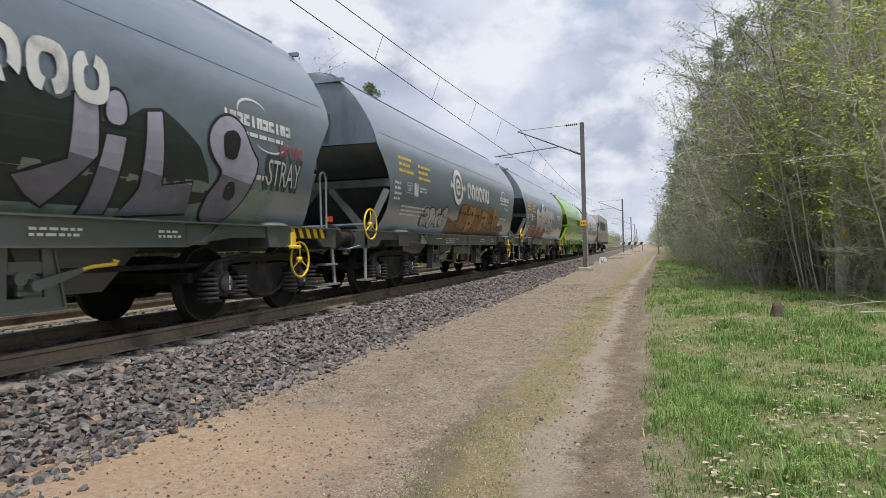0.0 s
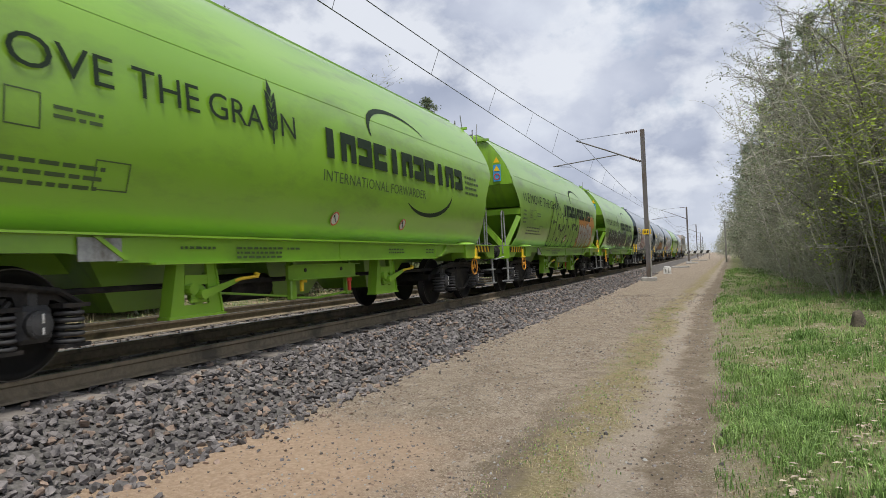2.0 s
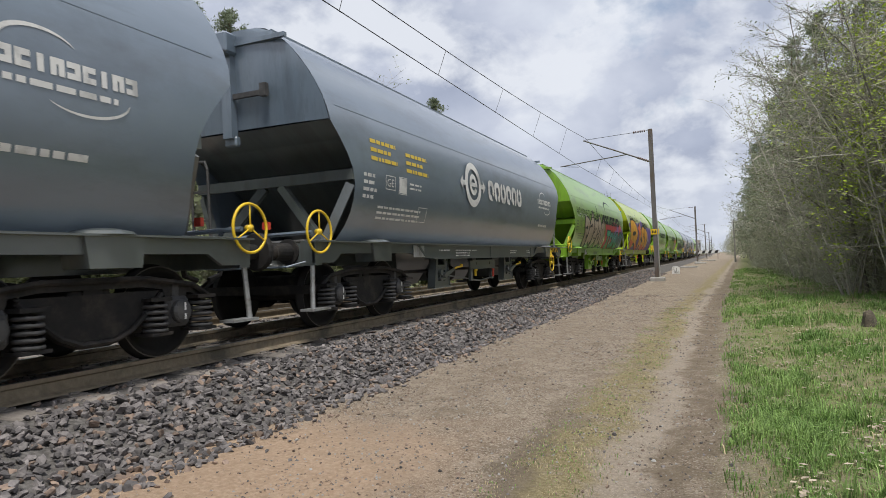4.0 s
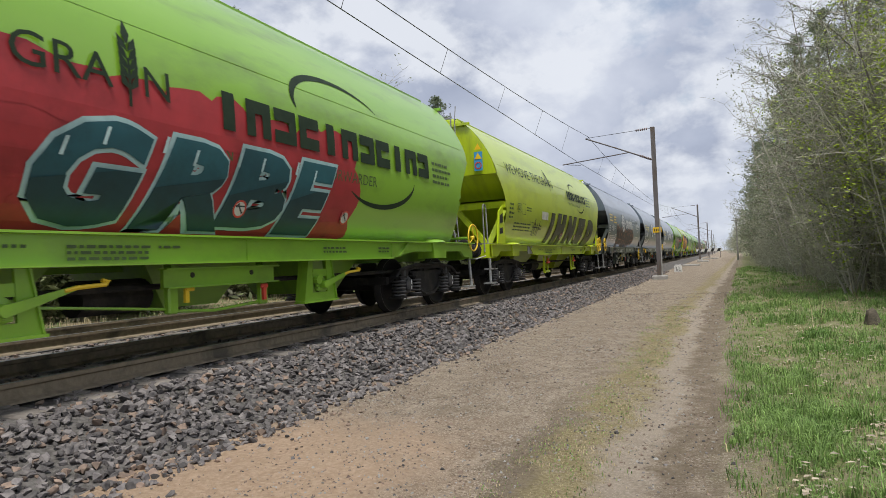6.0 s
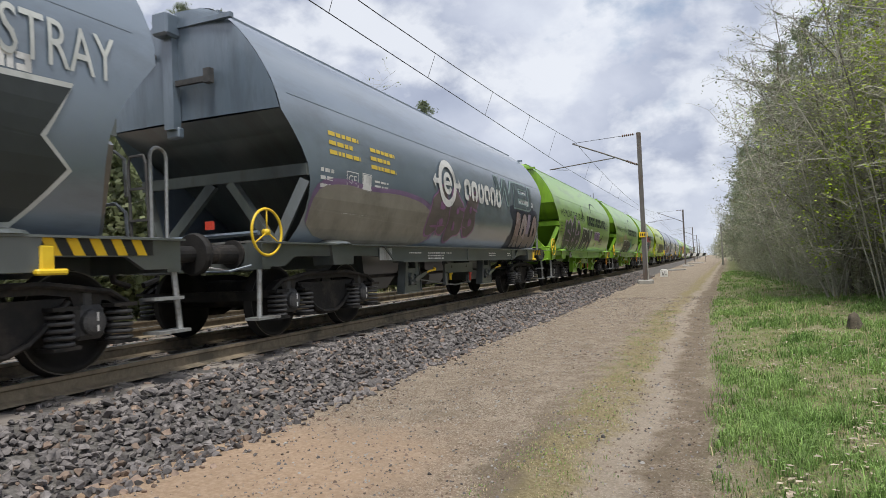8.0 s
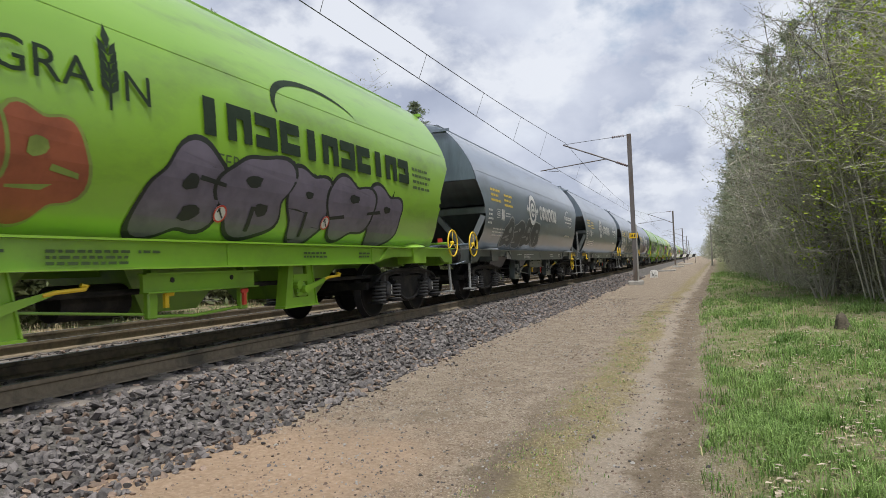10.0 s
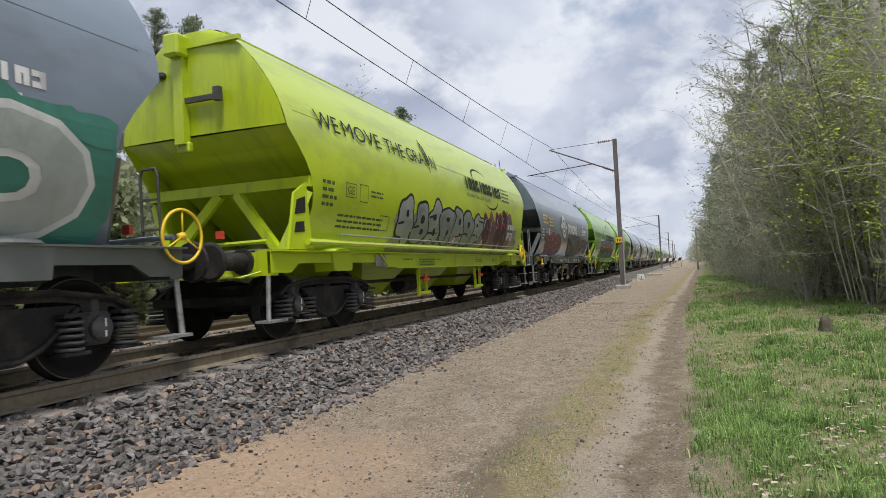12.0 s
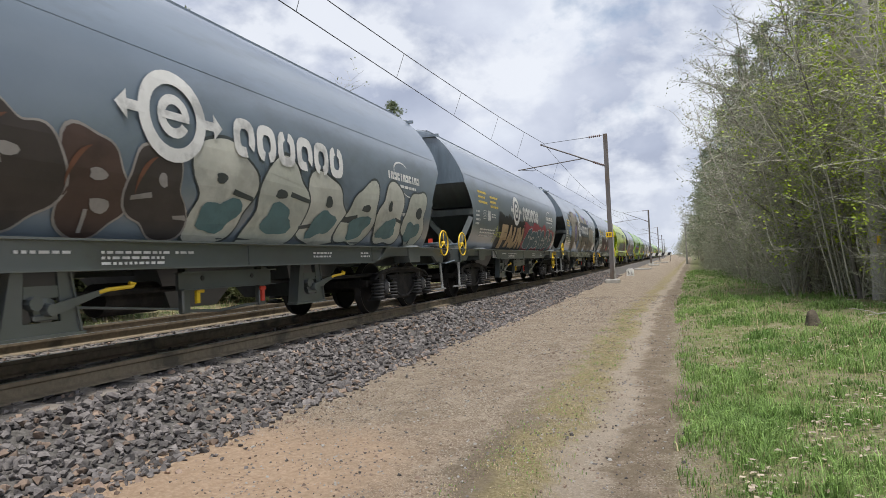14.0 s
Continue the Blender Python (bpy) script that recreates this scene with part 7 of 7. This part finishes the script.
def build_woods():
    r = random.Random(31)
    shrubs = []
    for i, (h, st, lf) in enumerate(((6.5, 8, 0.46), (5.5, 7, 0.5), (7.5, 7, 0.46), (4.2, 8, 0.21), (8.5, 6, 0.48))):
        me, lv = shrub_mesh(40 + i, h, st, lf, 0.45, 0.5 if i == 3 else 0.8)
        shrubs.append((me, raw("leaves", lv[0], lv[1], LEAF if i == 3 else LEAF_DULL), "leaves"))
    bush_me, lv = shrub_mesh(70, 3.6, 10, 0.9, 0.8)
    bush = (bush_me, raw("leaves", lv[0], lv[1], LEAF_DULL), "leaves")
    pines = [pine_mesh(50 + i, h, b, rd) for i, (h, b, rd) in enumerate(((13, 0.12, 2.6), (15, 0.2, 2.8), (11, 0.08, 2.4), (16, 0.35, 3.0)))]
    pines = [(a, b, "crown") for a, b in pines]
    tall = [(*pine_mesh(80 + i, h, 0.64, 3.4), "crown") for i, h in enumerate((19.5, 20.3))]
    SH, PN = "bare brown many-stemmed shrub at the edge of the wood", "dark green pine standing in the wood beside the line"
    # right-hand wood: large shrubs in front, pines behind
    place_tree("shrub", shrubs[0], 3.05, 19.0, 1.0, 0.4, "clump of bare grey-brown stems rising from the grass", "shrubs of the wood edge")
    place_tree("shrub", shrubs[2], 3.9, 21.5, 1.1, 2.0, SH, "shrubs of the wood edge")
    place_tree("shrub", shrubs[3], 4.9, 14.8, 1.5, 1.0, "sapling with fresh yellow-green leaves beside a grey trunk", "shrubs of the wood edge")
    place_tree("shrub", shrubs[3], 5.6, 16.8, 1.9, 4.0, "sapling with fresh yellow-green leaves beside a grey trunk", "shrubs of the wood edge")
    for x, y, s, a in ((5.3, 15.6, 1.7, 2.2), (6.3, 15.2, 1.9, 3.3)):
        place_tree("shrub", shrubs[3], x, y, s, a, "sapling with fresh yellow-green leaves beside a grey trunk", "shrubs of the wood edge")
    for x, y, s, a in ((3.9, 17.2, 1.75, 0.7), (4.5, 18.6, 2.0, 5.2), (3.6, 20.4, 1.7, 1.9), (5.0, 20.2, 2.1, 2.7), (4.7, 13.4, 1.5, 0.2)):
        place_tree("shrub", shrubs[3], x, y, s, a, "sapling with fresh yellow-green leaves at the edge of the wood", "shrubs of the wood edge")
    for i, (x, y, h, a) in enumerate(((3.5, 19.6, 8.0, 2.9), (4.0, 23.5, 9.0, 3.2), (4.2, 28.0, 9.5, 3.0), (4.0, 16.9, 7.5, 2.7), (4.5, 33.5, 10.0, 3.1), (4.3, 22.6, 10.0, 4.2))):
        place_tree("young_tree", slim_tree(200 + i, h, a), x, y, 1.0, 0.0, "slim grey young tree with budding boughs over the verge", "young trees of the wood edge")
    place_tree("shrub", shrubs[4], 4.2, 24.5, 1.25, 5.0, SH, "shrubs of the wood edge")
    for x, y, i, s, a in ((3.3, 26.0, 4, 1.15, 1.2), (3.1, 30.5, 2, 1.3, 3.9), (4.3, 21.0, 4, 1.2, 5.1), (3.2, 35.0, 4, 1.1, 0.2)):
        place_tree("young_tree", shrubs[i], x, y, s, a, "young bare tree with fine budding twigs over the verge", "young trees of the wood edge")
    y = 15.0
    while y < 120:
        for row in range(2):
            x = 3.4 + row * 1.9 + r.uniform(-0.5, 0.9) + (1.6 if y < 19 else 0)
            if y > 45:
                x += 0.4
            i = r.choice((0, 1, 2, 4)) if y > 22 or r.random() < 0.6 else 3
            place_tree("shrub", shrubs[i], x, y + r.uniform(-0.8, 0.8), r.uniform(0.75, 1.25), r.uniform(0, 6.28), SH, "shrubs of the wood edge")
        y += 3.6 if y < 50 else 6.0
    for x, y, i, s in ((4.0, 37, 0, 0.78), (5.2, 41, 1, 0.95), (4.8, 33.5, 2, 0.85), (6.2, 29, 1, 1.0), (4.4, 47, 1, 1.0), (6.6, 36, 3, 1.0), (7.4, 24, 1, 0.95), (8.4, 20, 3, 0.9)):
        place_tree("pine_tree", pines[i], x, y, s, r.uniform(0, 6.28), PN, "pines of the wood")
    for x, y, i, s in ((5.6, 26.5, 2, 0.8), (6.6, 22.5, 0, 0.75), (5.0, 31, 2, 0.8), (4.4, 52, 0, 0.95), (4.2, 58, 1, 0.9), (4.3, 65, 2, 1.0), (4.2, 73, 0, 0.95), (4.2, 82, 1, 0.9), (4.3, 92, 0, 0.9), (4.3, 103, 2, 1.0), (7.6, 17.5, 2, 0.8)):
        place_tree("pine_tree", pines[i], x, y, s, r.uniform(0, 6.28), PN, "pines of the wood")
    for _ in range(60):
        y = r.uniform(16, 130)
        x = r.uniform(6.5, 15) if y < 45 else r.uniform(5.2, 13)
        place_tree("pine_tree", pines[r.randrange(4)], x, y, r.uniform(0.75, 1.0), r.uniform(0, 6.28), PN, "pines of the wood")
    # left of the line, behind the second track
    for x, y, i, s in ((-30, 63.4, 0, 1.0), (-30, 35.6, 0, 0.97), (-31, 32.5, 1, 0.93), (-30, 46.3, 1, 0.95)):
        place_tree("pine_tree", tall[i], x, y, s, r.uniform(0, 6.28), "tall pine with a flat crown behind the train", "pines of the wood")
    place_tree("young_tree", shrubs[0], -30, 50.5, 2.75, 0.3, "tall bare tree behind the train", "trees behind the line")
    for _ in range(110):
        y = r.uniform(-25, 130)
        place_tree("shrub", bush, r.uniform(-21, -15), y, r.uniform(0.9, 1.9), r.uniform(0, 6.28), "leafy bush on the bank behind the second track", "bushes behind the line")
    for _ in range(34):
        y = r.uniform(-35, 140)
        x = r.uniform(-32, -20)
        place_tree("pine_tree", pines[r.randrange(4)], x, y, r.uniform(0.42, 0.55), r.uniform(0, 6.28), "young pine behind the second track", "pines behind the line")
    for _ in range(16):
        y = r.uniform(90, 240)
        place_tree("shrub", shrubs[r.randrange(5)], r.uniform(-22, -13.5), y, r.uniform(0.9, 1.3), r.uniform(0, 6.28), "bare shrub behind the second track", "bushes behind the line")
    # the woods further off, on both sides and ahead
    rr = random.Random(90)
    V, F = [], []

    def mass(x, y, h, rad, n):
        for _ in range(n):
            a, t = rr.uniform(0, 6.28), rr.random()
            q = rad * (1 - 0.55 * t) * math.sqrt(rr.random())
            c = Vector((x + q * math.cos(a), y + q * math.sin(a), -0.4 + h * t * rr.uniform(0.75, 1.05)))
            d = Vector((rr.gauss(0, 1), rr.gauss(0, 1), rr.gauss(0.3, 0.8))).normalized() * rr.uniform(0.3, 0.8)
            s = d.orthogonal().normalized() * rr.uniform(0.1, 0.3)
            k = len(V)
            V.extend((c - s, c + s, c + d))
            F.append((k, k + 1, k + 2))
    for _ in range(190):
        y = 120 + 500 * rr.random() ** 1.4
        mass(rr.uniform(4.5, 30), y, rr.uniform(9, 14), rr.uniform(2, 3.2), 170)
    for _ in range(260):
        y = 100 + 520 * rr.random() ** 1.4
        mass(rr.uniform(-50, -17), y, rr.uniform(7, 11), rr.uniform(2, 3.5), 150)
    for _ in range(120):
        mass(rr.uniform(-60, 60), rr.uniform(640, 800), rr.uniform(9, 14), 4, 70)
    for _ in range(150):
        mass(rr.uniform(14, 40), rr.uniform(5, 120), rr.uniform(8, 13), 2.6, 150)
    for _ in range(170):
        mass(rr.uniform(-70, -34), rr.uniform(-80, 110), rr.uniform(5, 8), 3.5, 110)
    for _ in range(170):
        mass(rr.uniform(-30, -21), rr.uniform(-25, 90), rr.uniform(5.5, 8.5), 2.4, 260)
    ob = new("far_woods", raw("far_woods", V, F, LEAF_FAR))
    tagged(ob, "grey-green mixed woodland in the distance along the line", "woodland", kind="stuff")
    # pale brushwood and leafing scrub under the trees
    V, F = [], []
    for n_ in range(330):
        y = 15.5 + 50 * rr.random() ** 1.2
        front = n_ % 2
        x = (rr.uniform(3.3, 5.0) if front else rr.uniform(4.6, 9.0)) + (1.1 if y < 19 else 0)
        h, rad = rr.uniform(1.0, 4.5) if front else rr.uniform(2.0, 7.0), rr.uniform(0.7, 1.6)
        for _n in range(380):
            a, q = rr.uniform(0, 6.28), rad * math.sqrt(rr.random())
            c = Vector((x + q * math.cos(a), y + q * math.sin(a), -0.4 + h * rr.random() ** 1.2))
            d = Vector((rr.gauss(0, 1), rr.gauss(0, 1), rr.gauss(0.8, 1.1))).normalized() * rr.uniform(0.15, 0.6)
            s = d.orthogonal().normalized() * rr.uniform(0.004, 0.02)
            k = len(V)
            V.extend((c - s, c + s, c + d))
            F.append((k, k + 1, k + 2))
    for n_ in range(70):
        y = rr.uniform(13.8, 19.5)
        x, h, rad = rr.uniform(0.30, 0.48) * y, rr.uniform(1.5, 6.5), rr.uniform(0.7, 1.4)
        for _n in range(420):
            a, q = rr.uniform(0, 6.28), rad * math.sqrt(rr.random())
            c = Vector((x + q * math.cos(a), y + q * math.sin(a), -0.4 + h * rr.random() ** 1.1))
            d = Vector((rr.gauss(0, 1), rr.gauss(0, 1), rr.gauss(0.9, 1.1))).normalized() * rr.uniform(0.12, 0.5)
            s = d.orthogonal().normalized() * rr.uniform(0.003, 0.012)
            k = len(V)
            V.extend((c - s, c + s, c + d))
            F.append((k, k + 1, k + 2))
    ob = new("undergrowth", raw("undergrowth", V, F, SCRUB))
    tagged(ob, "pale brushwood and leafing scrub under the trees", "undergrowth", kind="stuff")
    # thick grey trunk with a yellow blaze
    t = empty("tree")
    w = Wood()
    rt = random.Random(3)
    w.stem([Vector((0, 0, -0.2)), Vector((0.0, 0, 0.1)), Vector((0.0, 0, 0.6))] + [Vector((-0.01 * k + rt.gauss(0, 0.015), rt.gauss(0, 0.015), 1.2 * k)) for k in range(1, 11)], 0.19, 0.10, 12)
    for k in range(14):
        z = rt.uniform(4.5, 11.5)
        br = wander(Vector((-0.005 * z, 0, z)), Vector((rt.gauss(0, 1), rt.gauss(0, 1), 0.7)), rt.uniform(1, 2.5), 6, rt, 0.12)
        w.stem(br, 0.03, 0.006, 4)
    part("trunk", raw("trunk", w.v, w.f, BARK, True), None, t, "grey lichened bark")
    bm = BM()
    box(bm, (-0.04, -0.178, 1.32), (0.07, 0.012, 0.20), bevel=0.005)
    part("blaze", bm, SIGN_YELLOW, t, "yellow paint blaze")
    t.location = (4.30, 16.5, -0.40)
    tagged(t, "straight grey deciduous trunk with a yellow blaze", "tree")
    # stump and fallen boughs in the grass
    bm = BM()
    lathe(bm, [(-0.1, 0.15), (0.03, 0.11), (0.14, 0.08), (0.24, 0.06), (0.26, 0.02)], "z", 12, (2.05, 11.6, -0.44))
    for v in bm.verts:
        v.co += Vector((rng.gauss(0, 0.012), rng.gauss(0, 0.012), rng.gauss(0, 0.01)))
    ob = new("tree_stump", finish("tree_stump", bm, STUMP, True))
    tagged(ob, "dark broken stump in the grass", "tree stump")
    for i, (x, y, ang, ln) in enumerate(((3.2, 11.5, 0.2, 1.8), (3.4, 9.2, -0.25, 1.6), (4.4, 12.8, 2.8, 1.5), (3.9, 17.5, 0.05, 2.6))):
        w = Wood()
        rb = random.Random(i)
        main = wander(Vector((0, 0, 0.06)), Vector((math.cos(ang), math.sin(ang), 0.12)), ln, 8, rb, 0.10, -0.015)
        w.stem(main, 0.022, 0.008, 5)
        for j in (3, 5, 6):
            w.stem(wander(main[j], Vector((rb.gauss(0, 1), rb.gauss(0, 1), 0.7)), 0.5, 4, rb, 0.2), 0.010, 0.004, 4)
        ob = new("fallen_branch", raw("fallen_branch", w.v, w.f, BARK, True))
        ob.location = (x, y, ground_height(x, y))
        tagged(ob, "bare grey fallen branch lying in the grass", "branch", "fallen branches")


# ------------------------------------------------------------------ overhead line and lineside things
MASTS = [(-2.87, 33.1), (-2.75, 92.0), (-2.75, 152.0), (-2.75, 212.0), (-2.75, 272.0)]


def build_mast(x, y, side=1, sign=False):
    w = empty("catenary_mast")
    bm = BM()
    for d in (-0.10, 0.10):
        box(bm, (0, d, 3.3), (0.20, 0.018, 7.5))
    box(bm, (0, 0, 3.3), (0.016, 0.182, 7.5))
    part("post", bm, MAST, w)
    bm = BM()
    box(bm, (0, 0, -0.42), (0.7, 0.8, 0.26), bevel=0.04)
    part("footing", bm, CONCRETE, w)
    s = -side
    bm = BM()
    tube(bm, [(s * 0.1, 0, 5.45), (s * 1.9, 0, 6.25), (s * 3.3, 0, 6.85)], 0.035, 6)
    part("bracket_arm", bm, MAST, w)
    bm = BM()
    tube(bm, [(s * 0.12, 0, 7.0), (s * 3.3, 0, 6.87)], 0.012, 5)
    part("top_tie", bm, WIRE, w)
    bm = BM()
    tube(bm, [(s * 1.1, 0, 5.92), (s * 4.55, 0, 5.62)], 0.026, 6)
    part("registration_arm", bm, MAST, w)
    bm = BM()
    tube(bm, [(s * 4.4, 0, 5.63), (s * 4.1, 0.05, 5.58), (s * 3.6, 0.05, 5.52)], 0.014, 5)
    part("steady_arm", bm, MAST, w)
    for p, q in (((s * 0.15, 0, 5.47), (s * 0.60, 0, 5.67)), ((s * 0.25, 0, 6.995), (s * 0.75, 0, 6.975))):
        bm = BM()
        a, b = Vector(p), Vector(q)
        for i in range(6):
            c = a.lerp(b, i / 5)
            tube(bm, [c, c + (b - a).normalized() * 0.05], 0.06, 8)
        part("insulator", bm, INSULATOR, w, "ribbed brown insulator")
    if sign:
        bm = BM()
        box(bm, (0, -0.125, 1.95), (0.40, 0.02, 0.26), bevel=0.004)
        sg = part("number_plate", bm, SIGN_YELLOW, w, "yellow plate with dark bars")
        for k in range(4):
            bm = BM()
            box(bm, (-0.12 + 0.08 * k, -0.138, 1.95), (0.045, 0.004, 0.13))
            part("bar", bm, INK, sg, "dark bar")
        bm = BM()
        tube(bm, [(0.13, -0.12, -0.3), (0.13, -0.12, 2.5)], 0.035, 8)
        part("cable_duct", bm, CONCRETE, w, "pale cable duct")
    w.location = (x, y, 0)
    tagged(w, "grey steel catenary mast with cantilever" + (" and small yellow plate" if sign else ""), "catenary mast", "masts of the line")


def sag(a, b, drop, n=14):
    a, b = Vector(a), Vector(b)
    return [a.lerp(b, i / n) - Vector((0, 0, 4 * drop * (i / n) * (1 - i / n))) for i in range(n + 1)]


def build_overhead():
    for i, (x, y) in enumerate(MASTS):
        build_mast(x, y, 1, i == 0)
    ys = [-86.0, -27.0] + [m[1] for m in MASTS]
    for cx in (TRACK,):
        for k in range(len(ys) - 1):
            st0, st1 = (0.25 if k % 2 else -0.45), (-0.45 if k % 2 else 0.25)
            a, b = (cx + st0, ys[k], 5.60), (cx + st1, ys[k + 1], 5.60)
            bm = BM()
            tube(bm, sag(a, b, 0.03), 0.011, 5)
            o = new("contact_wire", finish("contact_wire", bm, WIRE))
            tagged(o, "overhead contact wire of the line", "wire", "overhead wires", "structure")
            m0, m1 = (cx, ys[k], 6.95), (cx, ys[k + 1], 6.95)
            ms = sag(m0, m1, 0.94)
            bm = BM()
            tube(bm, ms, 0.011, 5)
            o = new("messenger_wire", finish("messenger_wire", bm, WIRE))
            tagged(o, "sagging messenger wire above the contact wire", "wire", "overhead wires", "structure")
            yy = ys[k] + (14.7 - ys[k]) % 4.65
            while yy < ys[k + 1] - 1.5:
                t = (yy - ys[k]) / (ys[k + 1] - ys[k])
                lo = Vector(a).lerp(Vector(b), t) - Vector((0, 0, 0.12 * t * (1 - t)))
                hi = Vector(m0).lerp(Vector(m1), t) - Vector((0, 0, 4 * 0.94 * t * (1 - t)))
                if t > 0.03:
                    bm = BM()
                    tube(bm, [hi, lo], 0.006, 4)
                    o = new("dropper", finish("dropper", bm, WIRE))
                    tagged(o, "thin dropper between the two wires", "wire", "droppers", "structure")
                yy += 4.65


def build_lineside():
    # white stone with unreadable dark strokes
    w = empty("marker_stone")
    bm = BM()
    slab(bm, [(-0.24, -0.1), (0.24, -0.1), (0.24, 0.34), (0.17, 0.46), (-0.17, 0.46), (-0.24, 0.34)], -0.09, 0.09)
    for v in bm.verts:
        v.co = (v.co.y, v.co.x, v.co.z)
    bmesh.ops.bevel(bm, geom=list(bm.edges), offset=0.02, segments=1, affect="EDGES")
    part("stone", bm, WHITE, w)
    for x, z, sx, sz in ((-0.10, 0.18, 0.03, 0.24), (-0.03, 0.13, 0.03, 0.14), (0.06, 0.2, 0.03, 0.28), (0.12, 0.10, 0.08, 0.03)):
        bm = BM()
        box(bm, (x, -0.094, z), (sx, 0.006, sz))
        part("stroke", bm, INK, w, "dark painted stroke")
    w.location = (-2.66, 44.0, -0.46)
    tagged(w, "white painted kilometre stone beside the track", "marker stone")
    # level crossing far along: striped barrier on posts
    for x0, x1, y in ((-4.4, 0.0, 128.0), (-12.5, -8.0, 132.0)):
        w = empty("crossing_barrier")
        bm = BM()
        box(bm, ((x0 + x1) / 2, 0, 0.95), (x1 - x0, 0.10, 0.55))
        part("boom", bm, WHITE, w)
        n = 4
        for k in range(n):
            bm = BM()
            a = x0 + (x1 - x0) * (k + 0.2) / n
            p = [bm.verts.new(q) for q in ((a, -0.056, 0.68), (a + 0.5, -0.056, 0.68), (a + 0.75, -0.056, 1.22), (a + 0.25, -0.056, 1.22))]
            bm.faces.new(p)
            part("stripe", bm, INK, w, "black slanting stripe")
        for x in (x0 + 0.5, (x0 + x1) / 2, x1 - 0.3):
            bm = BM()
            box(bm, (x, 0.08, 0.2), (0.09, 0.06, 1.6))
            part("post", bm, MAST, w)
        w.location = (0, y, 0)
        tagged(w, "black and white striped barrier at the level crossing", "barrier", "crossing barriers")
    for x, y, sx, sy in ((-2.6, 62.0, 1.5, 1.6), (-2.2, 84.0, 1.3, 3.0), (-1.9, 110.0, 2.6, 3.2)):
        bm = BM()
        box(bm, (x, y, -0.42), (sx, sy, 0.14), bevel=0.02)
        ob = new("concrete_slab", finish("concrete_slab", bm, CONCRETE))
        tagged(ob, "pale flat concrete slab beside the line", "slab", "slabs beside the line")
    # old roadside telegraph post at the wood's edge
    w = empty("telegraph_post")
    bm = BM()
    tube(bm, [(0, 0, -0.6), (0, 0, 4.6)], 0.11, 8, r2=0.08)
    part("post", bm, BARK, w)
    bm = BM()
    box(bm, (0, -0.1, 4.3), (1.1, 0.08, 0.08))
    part("cross_arm", bm, BARK, w)
    w.location = (1.7, 84.0, 0)
    tagged(w, "weathered wooden post with a cross arm", "post")


STUMP = material("rotten_stump", (0.05, 0.042, 0.03), (0.12, 0.10, 0.07), 14, 0.95, 0, 0.6, 30)
SCRUB = material("scrub", (0.33, 0.34, 0.235), (0.48, 0.47, 0.36), 0.6, 0.9, island=0.4, thin=0.5)
LEAF_FAR = material("distant_wood", (0.22, 0.24, 0.155), (0.37, 0.365, 0.275), 0.25, 0.9, island=0.45, thin=0.5)


GROUND = build_ground()
BALLAST = build_ballast()
build_tracks()
build_train()
LOCO = build_loco()
build_overhead()
build_lineside()
build_woods()
build_grass()
build_pebbles(GROUND)
build_stones(BALLAST)


# ------------------------------------------------------------------ movement
def motions():
    times = [0.0, 1.0, 2.0, 3.0, 4.0, 5.0, 6.0, 7.0, 8.0, 9.0, 10.0, 11.0, 12.0, 13.0, 14.0]
    for k, w in TRAIN.items():
        walk(w, [(t, pose(TRACK, wagon_y(k, t), 0)) for t in times])
    walk(LOCO, [(t, pose(TRACK, wagon_y(-3, t) + LEN, 0)) for t in times])


motions()
